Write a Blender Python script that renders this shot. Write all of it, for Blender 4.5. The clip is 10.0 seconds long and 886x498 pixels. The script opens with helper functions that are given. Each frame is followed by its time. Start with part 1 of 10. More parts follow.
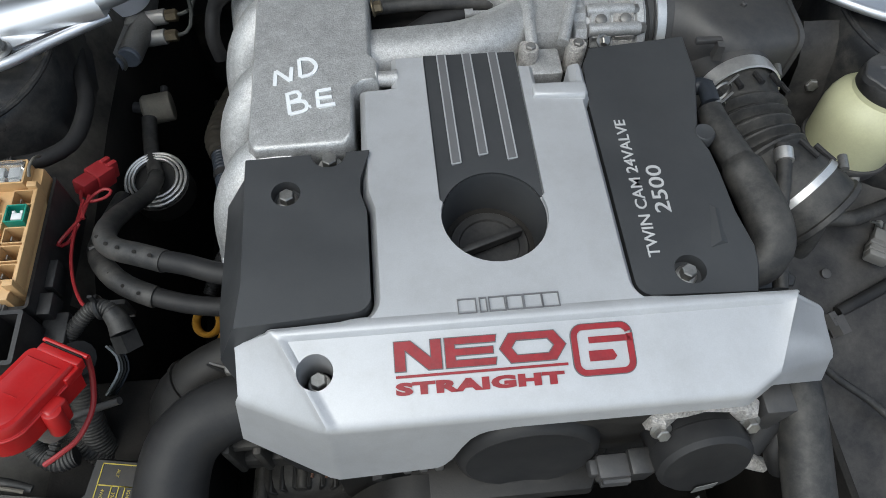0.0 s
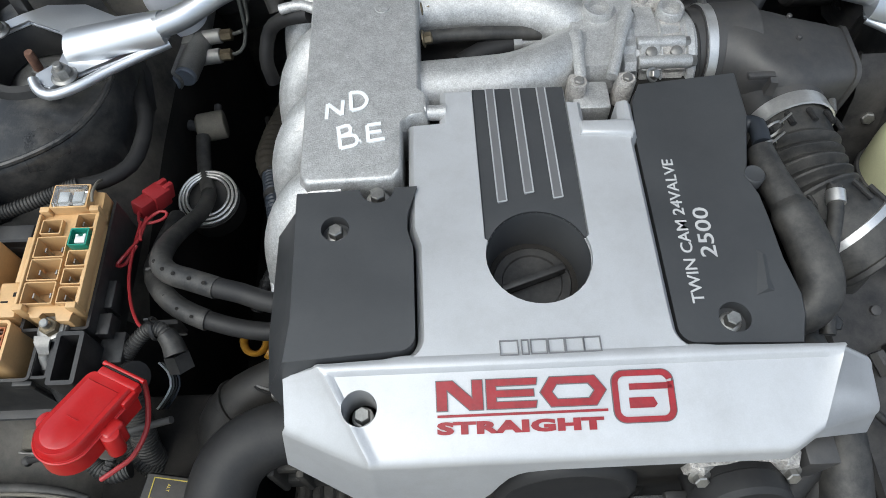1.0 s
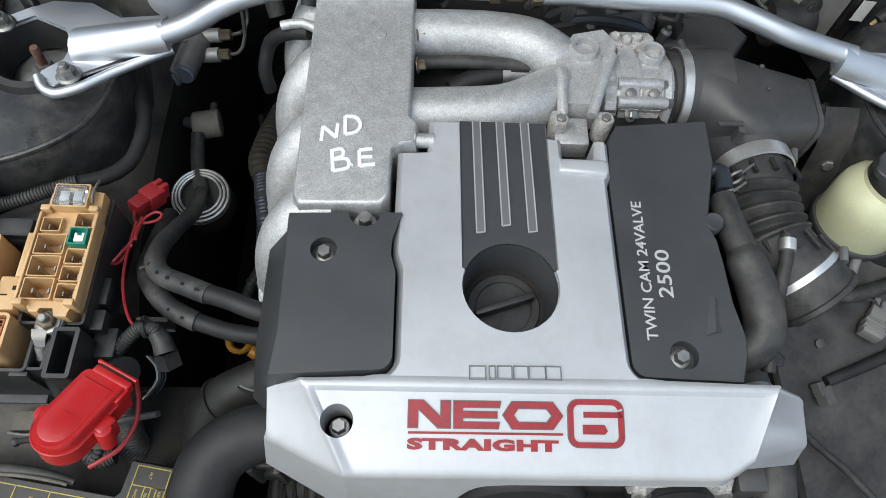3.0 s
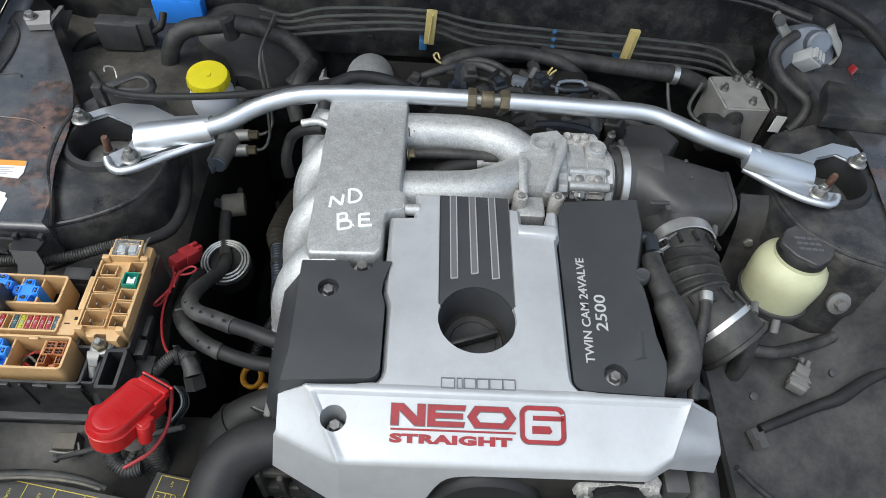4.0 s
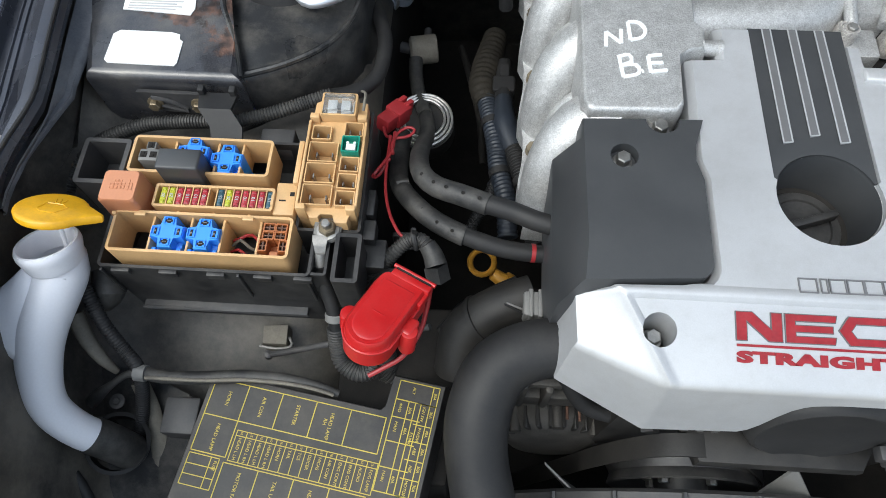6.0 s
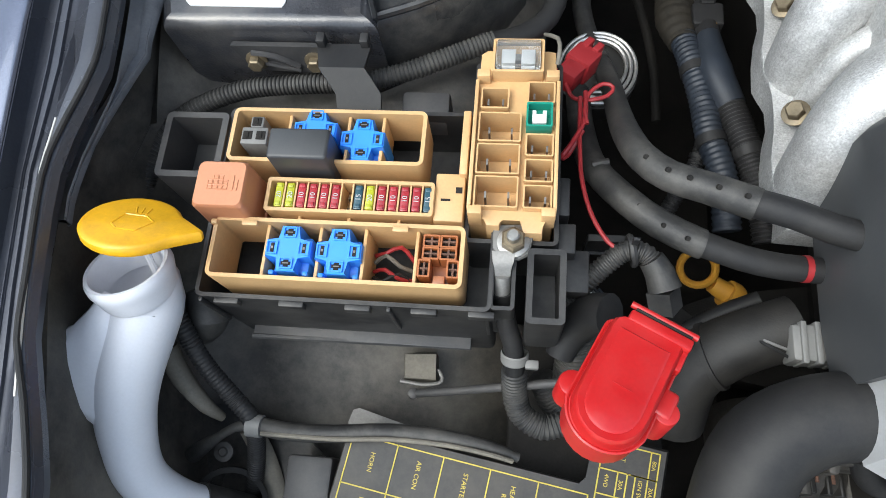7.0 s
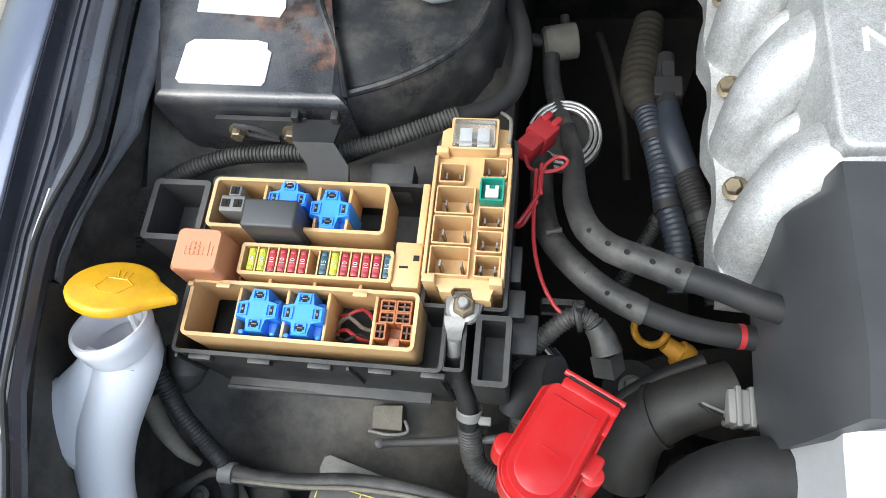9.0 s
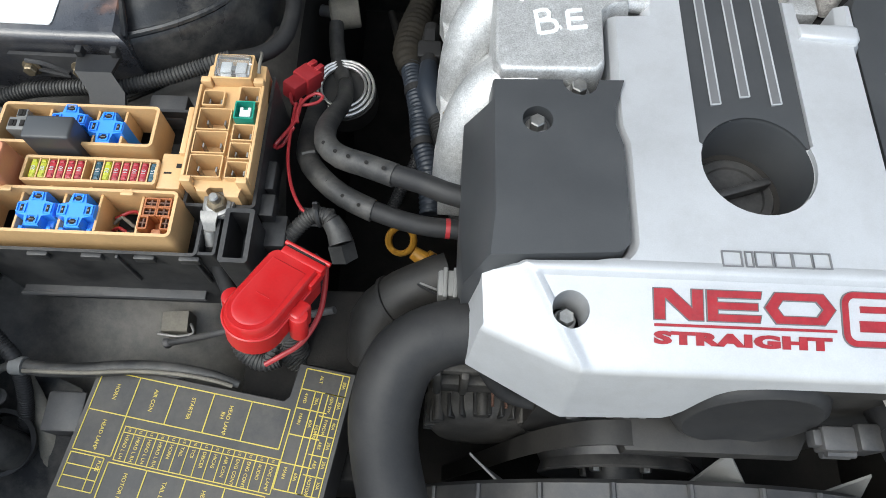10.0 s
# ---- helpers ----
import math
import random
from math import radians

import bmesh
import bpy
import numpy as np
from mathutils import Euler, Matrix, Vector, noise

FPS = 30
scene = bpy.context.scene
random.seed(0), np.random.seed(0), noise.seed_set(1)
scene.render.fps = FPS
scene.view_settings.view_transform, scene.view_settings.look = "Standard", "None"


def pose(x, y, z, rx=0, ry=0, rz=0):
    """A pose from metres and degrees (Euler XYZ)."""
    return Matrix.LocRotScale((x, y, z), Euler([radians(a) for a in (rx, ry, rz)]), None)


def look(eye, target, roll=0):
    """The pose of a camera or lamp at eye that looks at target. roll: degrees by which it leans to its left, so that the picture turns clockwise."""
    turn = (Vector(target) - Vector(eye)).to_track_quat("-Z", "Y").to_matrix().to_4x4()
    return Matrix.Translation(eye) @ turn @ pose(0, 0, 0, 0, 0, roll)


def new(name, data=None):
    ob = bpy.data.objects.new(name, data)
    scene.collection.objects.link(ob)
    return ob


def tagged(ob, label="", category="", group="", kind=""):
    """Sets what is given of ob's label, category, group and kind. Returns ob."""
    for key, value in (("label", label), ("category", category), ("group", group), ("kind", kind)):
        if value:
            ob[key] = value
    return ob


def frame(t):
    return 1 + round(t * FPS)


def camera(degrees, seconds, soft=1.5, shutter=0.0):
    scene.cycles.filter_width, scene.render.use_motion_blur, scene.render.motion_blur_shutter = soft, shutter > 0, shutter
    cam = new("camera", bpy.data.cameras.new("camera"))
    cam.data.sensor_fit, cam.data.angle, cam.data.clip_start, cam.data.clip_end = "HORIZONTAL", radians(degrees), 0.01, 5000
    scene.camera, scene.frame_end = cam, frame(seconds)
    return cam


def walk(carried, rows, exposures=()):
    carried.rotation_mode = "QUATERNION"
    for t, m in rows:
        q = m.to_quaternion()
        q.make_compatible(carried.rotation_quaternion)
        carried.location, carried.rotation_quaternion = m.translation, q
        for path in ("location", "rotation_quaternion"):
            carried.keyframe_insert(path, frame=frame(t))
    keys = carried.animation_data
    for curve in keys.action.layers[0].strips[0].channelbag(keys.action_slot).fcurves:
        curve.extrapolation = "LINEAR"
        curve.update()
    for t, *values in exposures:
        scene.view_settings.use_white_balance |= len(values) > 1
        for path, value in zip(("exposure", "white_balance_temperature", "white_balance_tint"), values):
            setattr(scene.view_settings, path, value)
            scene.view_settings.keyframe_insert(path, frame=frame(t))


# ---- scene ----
cam = camera(66.4, 10.0, 0.9)
PATH = [
    (0, (0.007, 0.056, 1.36), (0.145, 1.03, -0.381), 3.1),
    (0.5, (0.0, 0.072, 1.374), (0.108, 1.021, -0.383), 2.9),
    (1, (0.003, 0.084, 1.386), (0.029, 1.047, -0.367), -0.9),
    (1.5, (-0.01, 0.108, 1.377), (-0.011, 1.053, -0.386), -0.8),
    (2, (0.001, 0.127, 1.368), (0.008, 0.986, -0.438), 1.0),
    (2.2, (0.004, 0.129, 1.373), (0.048, 0.986, -0.433), 3.3),
    (3.3, (0.0, 0.061, 1.472), (0.09, 1.034, -0.273), 6.3),
    (3.5, (0.009, 0.022, 1.489), (0.101, 1.073, -0.21), 5.9),
    (4, (0.019, -0.047, 1.539), (0.094, 1.158, -0.056), 5.6),
    (4.5, (0.024, -0.055, 1.527), (0.062, 1.147, -0.072), 4.5),
    (5, (0.027, -0.045, 1.517), (0.069, 1.087, -0.132), 4.3),
    (5.5, (-0.041, -0.026, 1.477), (0.016, 1.037, -0.216), 4.7),
    (5.8, (-0.127, 0.017, 1.423), (-0.152, 0.956, -0.343), 1.2),
    (6, (-0.206, 0.053, 1.388), (-0.280, 0.892, -0.426), -1.7),
    (6.2, (-0.265, 0.088, 1.350), (-0.444, 0.858, -0.488), -8.8),
    (7.3, (-0.331, 0.195, 1.228), (-0.566, 0.836, -0.652), -17.1),
    (7.5, (-0.326, 0.203, 1.227), (-0.571, 0.867, -0.643), -17.9),
    (8, (-0.351, 0.203, 1.237), (-0.666, 0.894, -0.613), -20.6),
    (8.5, (-0.331, 0.206, 1.253), (-0.713, 0.892, -0.587), -24.0),
    (9, (-0.288, 0.19, 1.279), (-0.563, 0.916, -0.564), -16.0),
    (9.5, (-0.234, 0.15, 1.314), (-0.364, 0.911, -0.531), -6.6),
    (9.7, (-0.206, 0.119, 1.325), (-0.292, 0.91, -0.51), -3.4),
    (10, (-0.147, 0.071, 1.337), (-0.148, 0.872, -0.496), 2.2),
]
walk(cam, [(t, look(eye, target, roll)) for t, eye, target, roll in PATH], exposures=[(0, 0.34, 6250, 3), (0.5, 0.43, 6250, 3), (1, 0.63, 6250, 3), (2.2, 0.60, 6250, 3), (3.5, 0.58, 6250, 3), (4.5, 0.76, 6250, 3), (5.5, 0.78, 6250, 3), (6.2, 0.84, 6250, 3), (7.5, 1.27, 6250, 3), (9, 1.33, 6250, 3), (9.5, 1.23, 6250, 3), (10, 1.03, 6250, 3)])

# ---- light ----
world = bpy.data.worlds.new("overcast_sky")
scene.world = world
world.use_nodes = True
wn = world.node_tree.nodes
sky = wn.new("ShaderNodeTexSky")
sky.sky_type = 'NISHITA'
sky.sun_disc = False
sky.sun_elevation, sky.sun_rotation = radians(58), radians(232)
sky.air_density, sky.dust_density = 1.0, 3.0
wn["Background"].inputs["Strength"].default_value = 0.155
grey_sky = wn.new("ShaderNodeHueSaturation")
grey_sky.inputs["Saturation"].default_value = 0.55
world.node_tree.links.new(sky.outputs["Color"], grey_sky.inputs["Color"])
# an overcast dome, brighter overhead than at the horizon
dome = wn.new("ShaderNodeTexCoord")
split = wn.new("ShaderNodeSeparateXYZ")
lift = wn.new("ShaderNodeMapRange")
lift.inputs["From Min"].default_value, lift.inputs["From Max"].default_value = 0.0, 1.0
lift.inputs["To Min"].default_value, lift.inputs["To Max"].default_value = 0.55, 1.44
tone = wn.new("ShaderNodeMix")
tone.data_type, tone.blend_type = 'RGBA', 'MULTIPLY'
tone.inputs[0].default_value = 1.0
world.node_tree.links.new(dome.outputs["Generated"], split.inputs["Vector"])
world.node_tree.links.new(split.outputs["Z"], lift.inputs["Value"])
world.node_tree.links.new(grey_sky.outputs["Color"], tone.inputs[6])
world.node_tree.links.new(lift.outputs["Result"], tone.inputs[7])
world.node_tree.links.new(tone.outputs[2], wn["Background"].inputs["Color"])
sun_data = bpy.data.lights.new("sun", 'SUN')
sun_data.energy, sun_data.angle, sun_data.color = 0.65, radians(60), (1.0, 0.99, 0.97)
sun = new("sun", sun_data)
sun.matrix_world = look((-1.2, 0.35, 4.0), (0.1, 0.4, 0.8))


# ---- materials ----
def mat(name, col, rough=0.5, metal=0.0, var=0.15, scale=30.0, bump=0.08, fine=500.0, dust=0.0, dust_col=(0.15, 0.135, 0.115),
        dust_scale=14.0, rough_var=0.12, spec=0.5, each=0.0, coat=0.0, see=0.0, grain=0.5, edge=(0.40, 0.70), relief=0.0):
    """Principled surface with stains at one scale, grain at another and, where asked, dry dust in patches."""
    m = bpy.data.materials.new(name)
    m.use_nodes = True
    nt = m.node_tree
    n, li = nt.nodes, nt.links
    p = n["Principled BSDF"]
    co = n.new("ShaderNodeTexCoord")
    big = n.new("ShaderNodeTexNoise")
    big.inputs["Scale"].default_value, big.inputs["Detail"].default_value = scale, 6
    small = n.new("ShaderNodeTexNoise")
    small.inputs["Scale"].default_value, small.inputs["Detail"].default_value = fine, 3
    for t in (big, small):
        li.new(co.outputs["Object"], t.inputs["Vector"])
    add = n.new("ShaderNodeMath")
    add.operation = 'MULTIPLY_ADD'
    li.new(small.outputs["Fac"], add.inputs[0])
    add.inputs[1].default_value = grain
    li.new(big.outputs["Fac"], add.inputs[2])
    ramp = n.new("ShaderNodeMapRange")
    ramp.inputs["From Min"].default_value, ramp.inputs["From Max"].default_value = 0.30 + 0.30 * grain, 0.70 + 0.70 * grain
    li.new(add.outputs[0], ramp.inputs["Value"])
    mix = n.new("ShaderNodeMix")
    mix.data_type = 'RGBA'
    mix.inputs[6].default_value = [max(0, c * (1 - var)) for c in col] + [1]
    mix.inputs[7].default_value = [min(1, c * (1 + var)) for c in col] + [1]
    li.new(ramp.outputs["Result"], mix.inputs[0])
    out = mix.outputs[2]
    if each:
        info = n.new("ShaderNodeObjectInfo")
        hs = n.new("ShaderNodeHueSaturation")
        rr = n.new("ShaderNodeMapRange")
        rr.inputs["To Min"].default_value, rr.inputs["To Max"].default_value = 1 - each, 1 + each
        li.new(info.outputs["Random"], rr.inputs["Value"])
        li.new(rr.outputs["Result"], hs.inputs["Value"])
        li.new(out, hs.inputs["Color"])
        out = hs.outputs["Color"]
    if dust:
        dn = n.new("ShaderNodeTexNoise")
        dn.inputs["Scale"].default_value, dn.inputs["Detail"].default_value, dn.inputs["Roughness"].default_value = dust_scale, 11, 0.74
        li.new(co.outputs["Object"], dn.inputs["Vector"])
        dr = n.new("ShaderNodeMapRange")
        dr.inputs["From Min"].default_value, dr.inputs["From Max"].default_value = edge
        dr.inputs["To Max"].default_value = dust
        li.new(dn.outputs["Fac"], dr.inputs["Value"])
        dm = n.new("ShaderNodeMix")
        dm.data_type = 'RGBA'
        dm.inputs[7].default_value = list(dust_col) + [1]
        li.new(dr.outputs["Result"], dm.inputs[0])
        li.new(out, dm.inputs[6])
        out = dm.outputs[2]
    li.new(out, p.inputs["Base Color"])
    rm = n.new("ShaderNodeMapRange")
    rm.inputs["To Min"].default_value, rm.inputs["To Max"].default_value = max(0.02, rough - rough_var), min(1, rough + rough_var)
    li.new(big.outputs["Fac"], rm.inputs["Value"])
    li.new(rm.outputs["Result"], p.inputs["Roughness"])
    p.inputs["Metallic"].default_value = metal
    p.inputs["Specular IOR Level"].default_value = spec
    p.inputs["Coat Weight"].default_value = coat
    p.inputs["Transmission Weight"].default_value = see
    if bump:
        b = n.new("ShaderNodeBump")
        b.inputs["Strength"].default_value, b.inputs["Distance"].default_value = bump, 0.002
        li.new(add.outputs[0], b.inputs["Height"])
        li.new(b.outputs["Normal"], p.inputs["Normal"])
        if relief:
            # shallow dents and waves of hand size
            wave = n.new("ShaderNodeTexNoise")
            wave.inputs["Scale"].default_value, wave.inputs["Detail"].default_value = 16.0, 2
            li.new(co.outputs["Object"], wave.inputs["Vector"])
            b2 = n.new("ShaderNodeBump")
            b2.inputs["Strength"].default_value, b2.inputs["Distance"].default_value = 1.0, relief
            li.new(wave.outputs["Fac"], b2.inputs["Height"])
            li.new(b2.outputs["Normal"], b.inputs["Normal"])
    return m


M = {}
M["silver"] = mat("silver_painted_plastic", (0.50, 0.507, 0.52), 0.46, 0.38, var=0.10, scale=9, bump=0.02, fine=900, dust=0.30, dust_col=(0.34, 0.335, 0.325), dust_scale=30, coat=0.06, edge=(0.44, 0.70))
M["panel"] = mat("charcoal_plastic", (0.043, 0.045, 0.048), 0.46, var=0.14, scale=18, bump=0.03, fine=1200, dust=0.28, dust_col=(0.075, 0.075, 0.075), dust_scale=20)
M["black"] = mat("black_plastic", (0.016, 0.016, 0.017), 0.45, var=0.3, scale=22, bump=0.06, dust=0.6, dust_col=(0.085, 0.081, 0.075), dust_scale=26)
# grimy black, taken down to near-black to deepen the shade low in the bay
M["void"] = mat("grimy_shade_black", (0.015, 0.014, 0.013), 0.80, var=0.5, scale=14, bump=0.2, dust=0.5, dust_col=(0.040, 0.035, 0.030), spec=0.25)
M["rubber"] = mat("black_rubber", (0.015, 0.015, 0.016), 0.56, var=0.25, scale=30, bump=0.10, dust=0.4, dust_col=(0.052, 0.049, 0.045), dust_scale=24, spec=0.35)
M["hose"] = mat("dusty_hose_rubber", (0.022, 0.022, 0.022), 0.56, var=0.30, scale=40, bump=0.12, dust=0.75, dust_col=(0.088, 0.083, 0.075), dust_scale=32, edge=(0.42, 0.66))
M["cast"] = mat("sand_cast_aluminium", (0.54, 0.54, 0.535), 0.44, 0.50, var=0.34, scale=90, bump=0.20, fine=760, grain=1.6, dust=0.55, dust_col=(0.28, 0.275, 0.265), dust_scale=300)
M["crust"] = mat("corroded_aluminium", (0.42, 0.40, 0.38), 0.6, 0.35, var=0.6, scale=160, bump=0.7, fine=600, grain=1.0, dust=0.5, dust_col=(0.68, 0.66, 0.62), dust_scale=180)
M["bar"] = mat("satin_anodised_aluminium", (0.66, 0.68, 0.71), 0.40, 0.9, var=0.06, scale=20, bump=0.02, fine=700)
M["steel"] = mat("zinc_plated_steel", (0.34, 0.335, 0.32), 0.40, 0.85, var=0.25, scale=120, bump=0.08, dust=0.3)
M["bright"] = mat("bright_steel_band", (0.72, 0.71, 0.69), 0.36, 0.85, var=0.15, scale=60, bump=0.03)
M["brass"] = mat("yellow_passivated_steel", (0.215, 0.175, 0.115), 0.46, 0.65, var=0.35, scale=90, bump=0.10, dust=0.45, dust_col=(0.10, 0.085, 0.065))
M["rusty"] = mat("rusted_steel", (0.15, 0.080, 0.055), 0.85, 0.2, var=0.5, scale=120, bump=0.5)
M["body"] = mat("dark_blue_metallic_body_paint", (0.17, 0.185, 0.245), 0.20, 0.90, var=0.12, scale=10, bump=0.012, dust=0.2, dust_col=(0.10, 0.10, 0.105), dust_scale=9, coat=1.0, rough_var=0.06)
M["apron"] = mat("dusty_painted_steel_panel", (0.021, 0.022, 0.024), 0.34, var=0.35, scale=11, bump=0.12, dust=0.75, dust_col=(0.110, 0.102, 0.090), dust_scale=20, rough_var=0.2, edge=(0.44, 0.66), relief=0.003)
M["alloy"] = mat("dull_machined_alloy", (0.42, 0.41, 0.39), 0.48, 0.35, var=0.15, scale=40, bump=0.05, dust=0.35, dust_col=(0.22, 0.20, 0.17))
M["arch"] = mat("dust_blotched_arch_panel", (0.017, 0.017, 0.018), 0.52, var=0.35, scale=9, bump=0.10, dust=0.7, dust_col=(0.112, 0.104, 0.094), dust_scale=16, rough_var=0.25, spec=0.4, edge=(0.36, 0.76), relief=0.004)
M["inner"] = mat("brown_dusted_inner_wing", (0.026, 0.025, 0.024), 0.50, var=0.35, scale=10, bump=0.10, dust=0.85, dust_col=(0.145, 0.130, 0.108), dust_scale=12, rough_var=0.2, edge=(0.38, 0.66), relief=0.003)
M["gutter"] = mat("dull_dark_blue_gutter_paint", (0.060, 0.065, 0.082), 0.28, 0.35, var=0.25, scale=12, bump=0.03, dust=0.55, dust_col=(0.075, 0.075, 0.080), dust_scale=14, rough_var=0.15)
M["flange"] = mat("dust_filmed_blue_grey_steel", (0.125, 0.132, 0.150), 0.50, var=0.30, scale=14, bump=0.06, dust=0.6, dust_col=(0.235, 0.235, 0.240), dust_scale=30, rough_var=0.2, relief=0.003)
M["tape"] = mat("dusty_cloth_tape", (0.017, 0.015, 0.012), 0.75, var=0.4, scale=30, bump=0.3, fine=300, dust=0.5, dust_col=(0.050, 0.041, 0.028), dust_scale=40, spec=0.3)
M["steelblue"] = mat("blue_grey_cast_case", (0.20, 0.225, 0.27), 0.45, 0.2, var=0.2, scale=40, bump=0.06, dust=0.35, dust_col=(0.16, 0.15, 0.13))
M["satin"] = mat("satin_black_moulding", (0.020, 0.020, 0.021), 0.50, var=0.2, scale=20, bump=0.04, dust=0.4, dust_col=(0.050, 0.048, 0.045), dust_scale=30, spec=0.35)
M["grime"] = mat("oily_grime", (0.013, 0.012, 0.011), 0.6, var=0.4, scale=30, bump=0.15, dust=0.5, dust_col=(0.040, 0.036, 0.031), dust_scale=30)
M["cream"] = mat("cream_nylon", (0.61, 0.385, 0.178), 0.42, var=0.12, scale=40, bump=0.03, dust=0.25, dust_col=(0.36, 0.265, 0.16))
M["salmon"] = mat("terracotta_nylon", (0.50, 0.21, 0.105), 0.40, var=0.08, scale=40, bump=0.02)
M["rust_nylon"] = mat("rust_orange_nylon", (0.36, 0.115, 0.035), 0.42, var=0.1, scale=40, bump=0.02)
M["blue"] = mat("bright_blue_nylon", (0.045, 0.27, 0.90), 0.35, var=0.08, scale=50, bump=0.02)
M["green"] = mat("green_fuse_plastic", (0.02, 0.24, 0.17), 0.3, var=0.1, scale=60, bump=0.02)
M["red"] = mat("red_soft_plastic", (0.44, 0.007, 0.009), 0.34, var=0.12, scale=30, bump=0.04, dust=0.18, dust_col=(0.34, 0.09, 0.08), dust_scale=30, coat=0.15)
M["red_wire"] = mat("red_wire_insulation", (0.30, 0.022, 0.026), 0.4, var=0.1, bump=0.0)
M["red_paint"] = mat("red_badge_paint", (0.25, 0.004, 0.010), 0.4, var=0.25, scale=90, bump=0.0, dust=0.12, dust_col=(0.30, 0.14, 0.14), dust_scale=120)
M["white_paint"] = mat("white_paint_pen", (0.85, 0.87, 0.88), 0.4, var=0.05, bump=0.0)
M["yellow"] = mat("yellow_cap_plastic", (0.72, 0.38, 0.008), 0.36, var=0.10, scale=40, bump=0.03, dust=0.3, dust_col=(0.22, 0.11, 0.03), dust_scale=70)
M["lemon"] = mat("lemon_cap_plastic", (0.72, 0.62, 0.02), 0.36, var=0.08, scale=40, bump=0.03, dust=0.1)
M["milk"] = mat("milky_polyethylene", (0.66, 0.68, 0.74), 0.40, var=0.06, scale=14, bump=0.03, dust=0.15, dust_col=(0.46, 0.46, 0.48))
M["aged"] = mat("aged_yellowish_polyethylene", (0.56, 0.56, 0.36), 0.42, var=0.1, scale=16, bump=0.03, dust=0.3, dust_col=(0.34, 0.31, 0.20), dust_scale=20)
M["grey"] = mat("grey_connector_plastic", (0.17, 0.17, 0.165), 0.5, var=0.12, scale=60, bump=0.04, dust=0.4)
M["midgrey"] = mat("grey_moulded_plastic", (0.042, 0.042, 0.044), 0.5, var=0.2, scale=30, bump=0.05, dust=0.5, dust_col=(0.115, 0.106, 0.094), dust_scale=20)
M["print_lid"] = mat("dusty_black_lid_plastic", (0.018, 0.018, 0.018), 0.50, var=0.25, scale=24, bump=0.05, dust=0.75, dust_col=(0.060, 0.053, 0.044), dust_scale=18, edge=(0.42, 0.66))
M["label"] = mat("white_sticker", (0.80, 0.81, 0.80), 0.4, var=0.04, bump=0.0)
M["orange_print"] = mat("orange_print", (0.75, 0.32, 0.05), 0.45, var=0.05, bump=0.0)
M["yellow_print"] = mat("yellow_print", (0.50, 0.40, 0.05), 0.5, var=0.15, bump=0.0)
M["grey_print"] = mat("pale_grey_print", (0.46, 0.46, 0.46), 0.45, var=0.04, bump=0.0)
M["dark_print"] = mat("dark_engraving", (0.10, 0.10, 0.105), 0.5, var=0.1, bump=0.0)
M["ochre"] = mat("ochre_dipstick_plastic", (0.50, 0.25, 0.03), 0.42, var=0.12, scale=80, bump=0.03, dust=0.3, dust_col=(0.14, 0.09, 0.04))
M["grimy_alloy"] = mat("oily_cast_alloy", (0.060, 0.056, 0.050), 0.6, 0.4, var=0.6, scale=60, bump=0.15, dust=0.6, dust_col=(0.045, 0.04, 0.034), dust_scale=50)
M["tin"] = mat("tarnished_block_metal", (0.24, 0.235, 0.225), 0.5, 0.5, var=0.3, scale=40, bump=0.10, dust=0.45, dust_col=(0.12, 0.11, 0.10))
M["bluetape"] = mat("blue_plastic_clip", (0.05, 0.15, 0.32), 0.45, var=0.1, bump=0.0)
M["slate"] = mat("slate_blue_plastic", (0.018, 0.024, 0.035), 0.5, var=0.25, scale=60, bump=0.05, dust=0.4, dust_col=(0.045, 0.044, 0.042))
M["cream_clip"] = mat("pale_yellow_clip", (0.62, 0.50, 0.20), 0.45, var=0.1, bump=0.0, dust=0.2)
M["pipe"] = mat("dull_green_grey_tube", (0.075, 0.08, 0.075), 0.45, 0.3, var=0.15, bump=0.02, dust=0.4)
M["sheath"] = mat("dusty_beige_sheath", (0.17, 0.155, 0.125), 0.75, var=0.3, scale=50, bump=0.12, dust=0.5, dust_col=(0.08, 0.075, 0.068), dust_scale=40)
M["ground"] = mat("pale_gravelly_concrete", (0.46, 0.41, 0.31), 0.9, var=0.45, scale=5, bump=0.8, fine=90, grain=1.6, dust=0.75, dust_col=(0.27, 0.225, 0.155), dust_scale=55)
M["stripe"] = mat("grey_stripe_paint", (0.20, 0.20, 0.205), 0.4, 0.4, var=0.06, bump=0.02)
M["clear"] = mat("clear_fuse_lens", (0.85, 0.87, 0.88), 0.05, var=0.02, bump=0.0, see=0.92, rough_var=0.02)
for key, c in (("f_red", (0.34, 0.030, 0.040)), ("f_yellow", (0.42, 0.43, 0.03)), ("f_blue", (0.035, 0.085, 0.11))):
    M[key] = mat(key.replace("f_", "translucent_fuse_"), c, 0.25, var=0.05, bump=0.0, each=0.1)


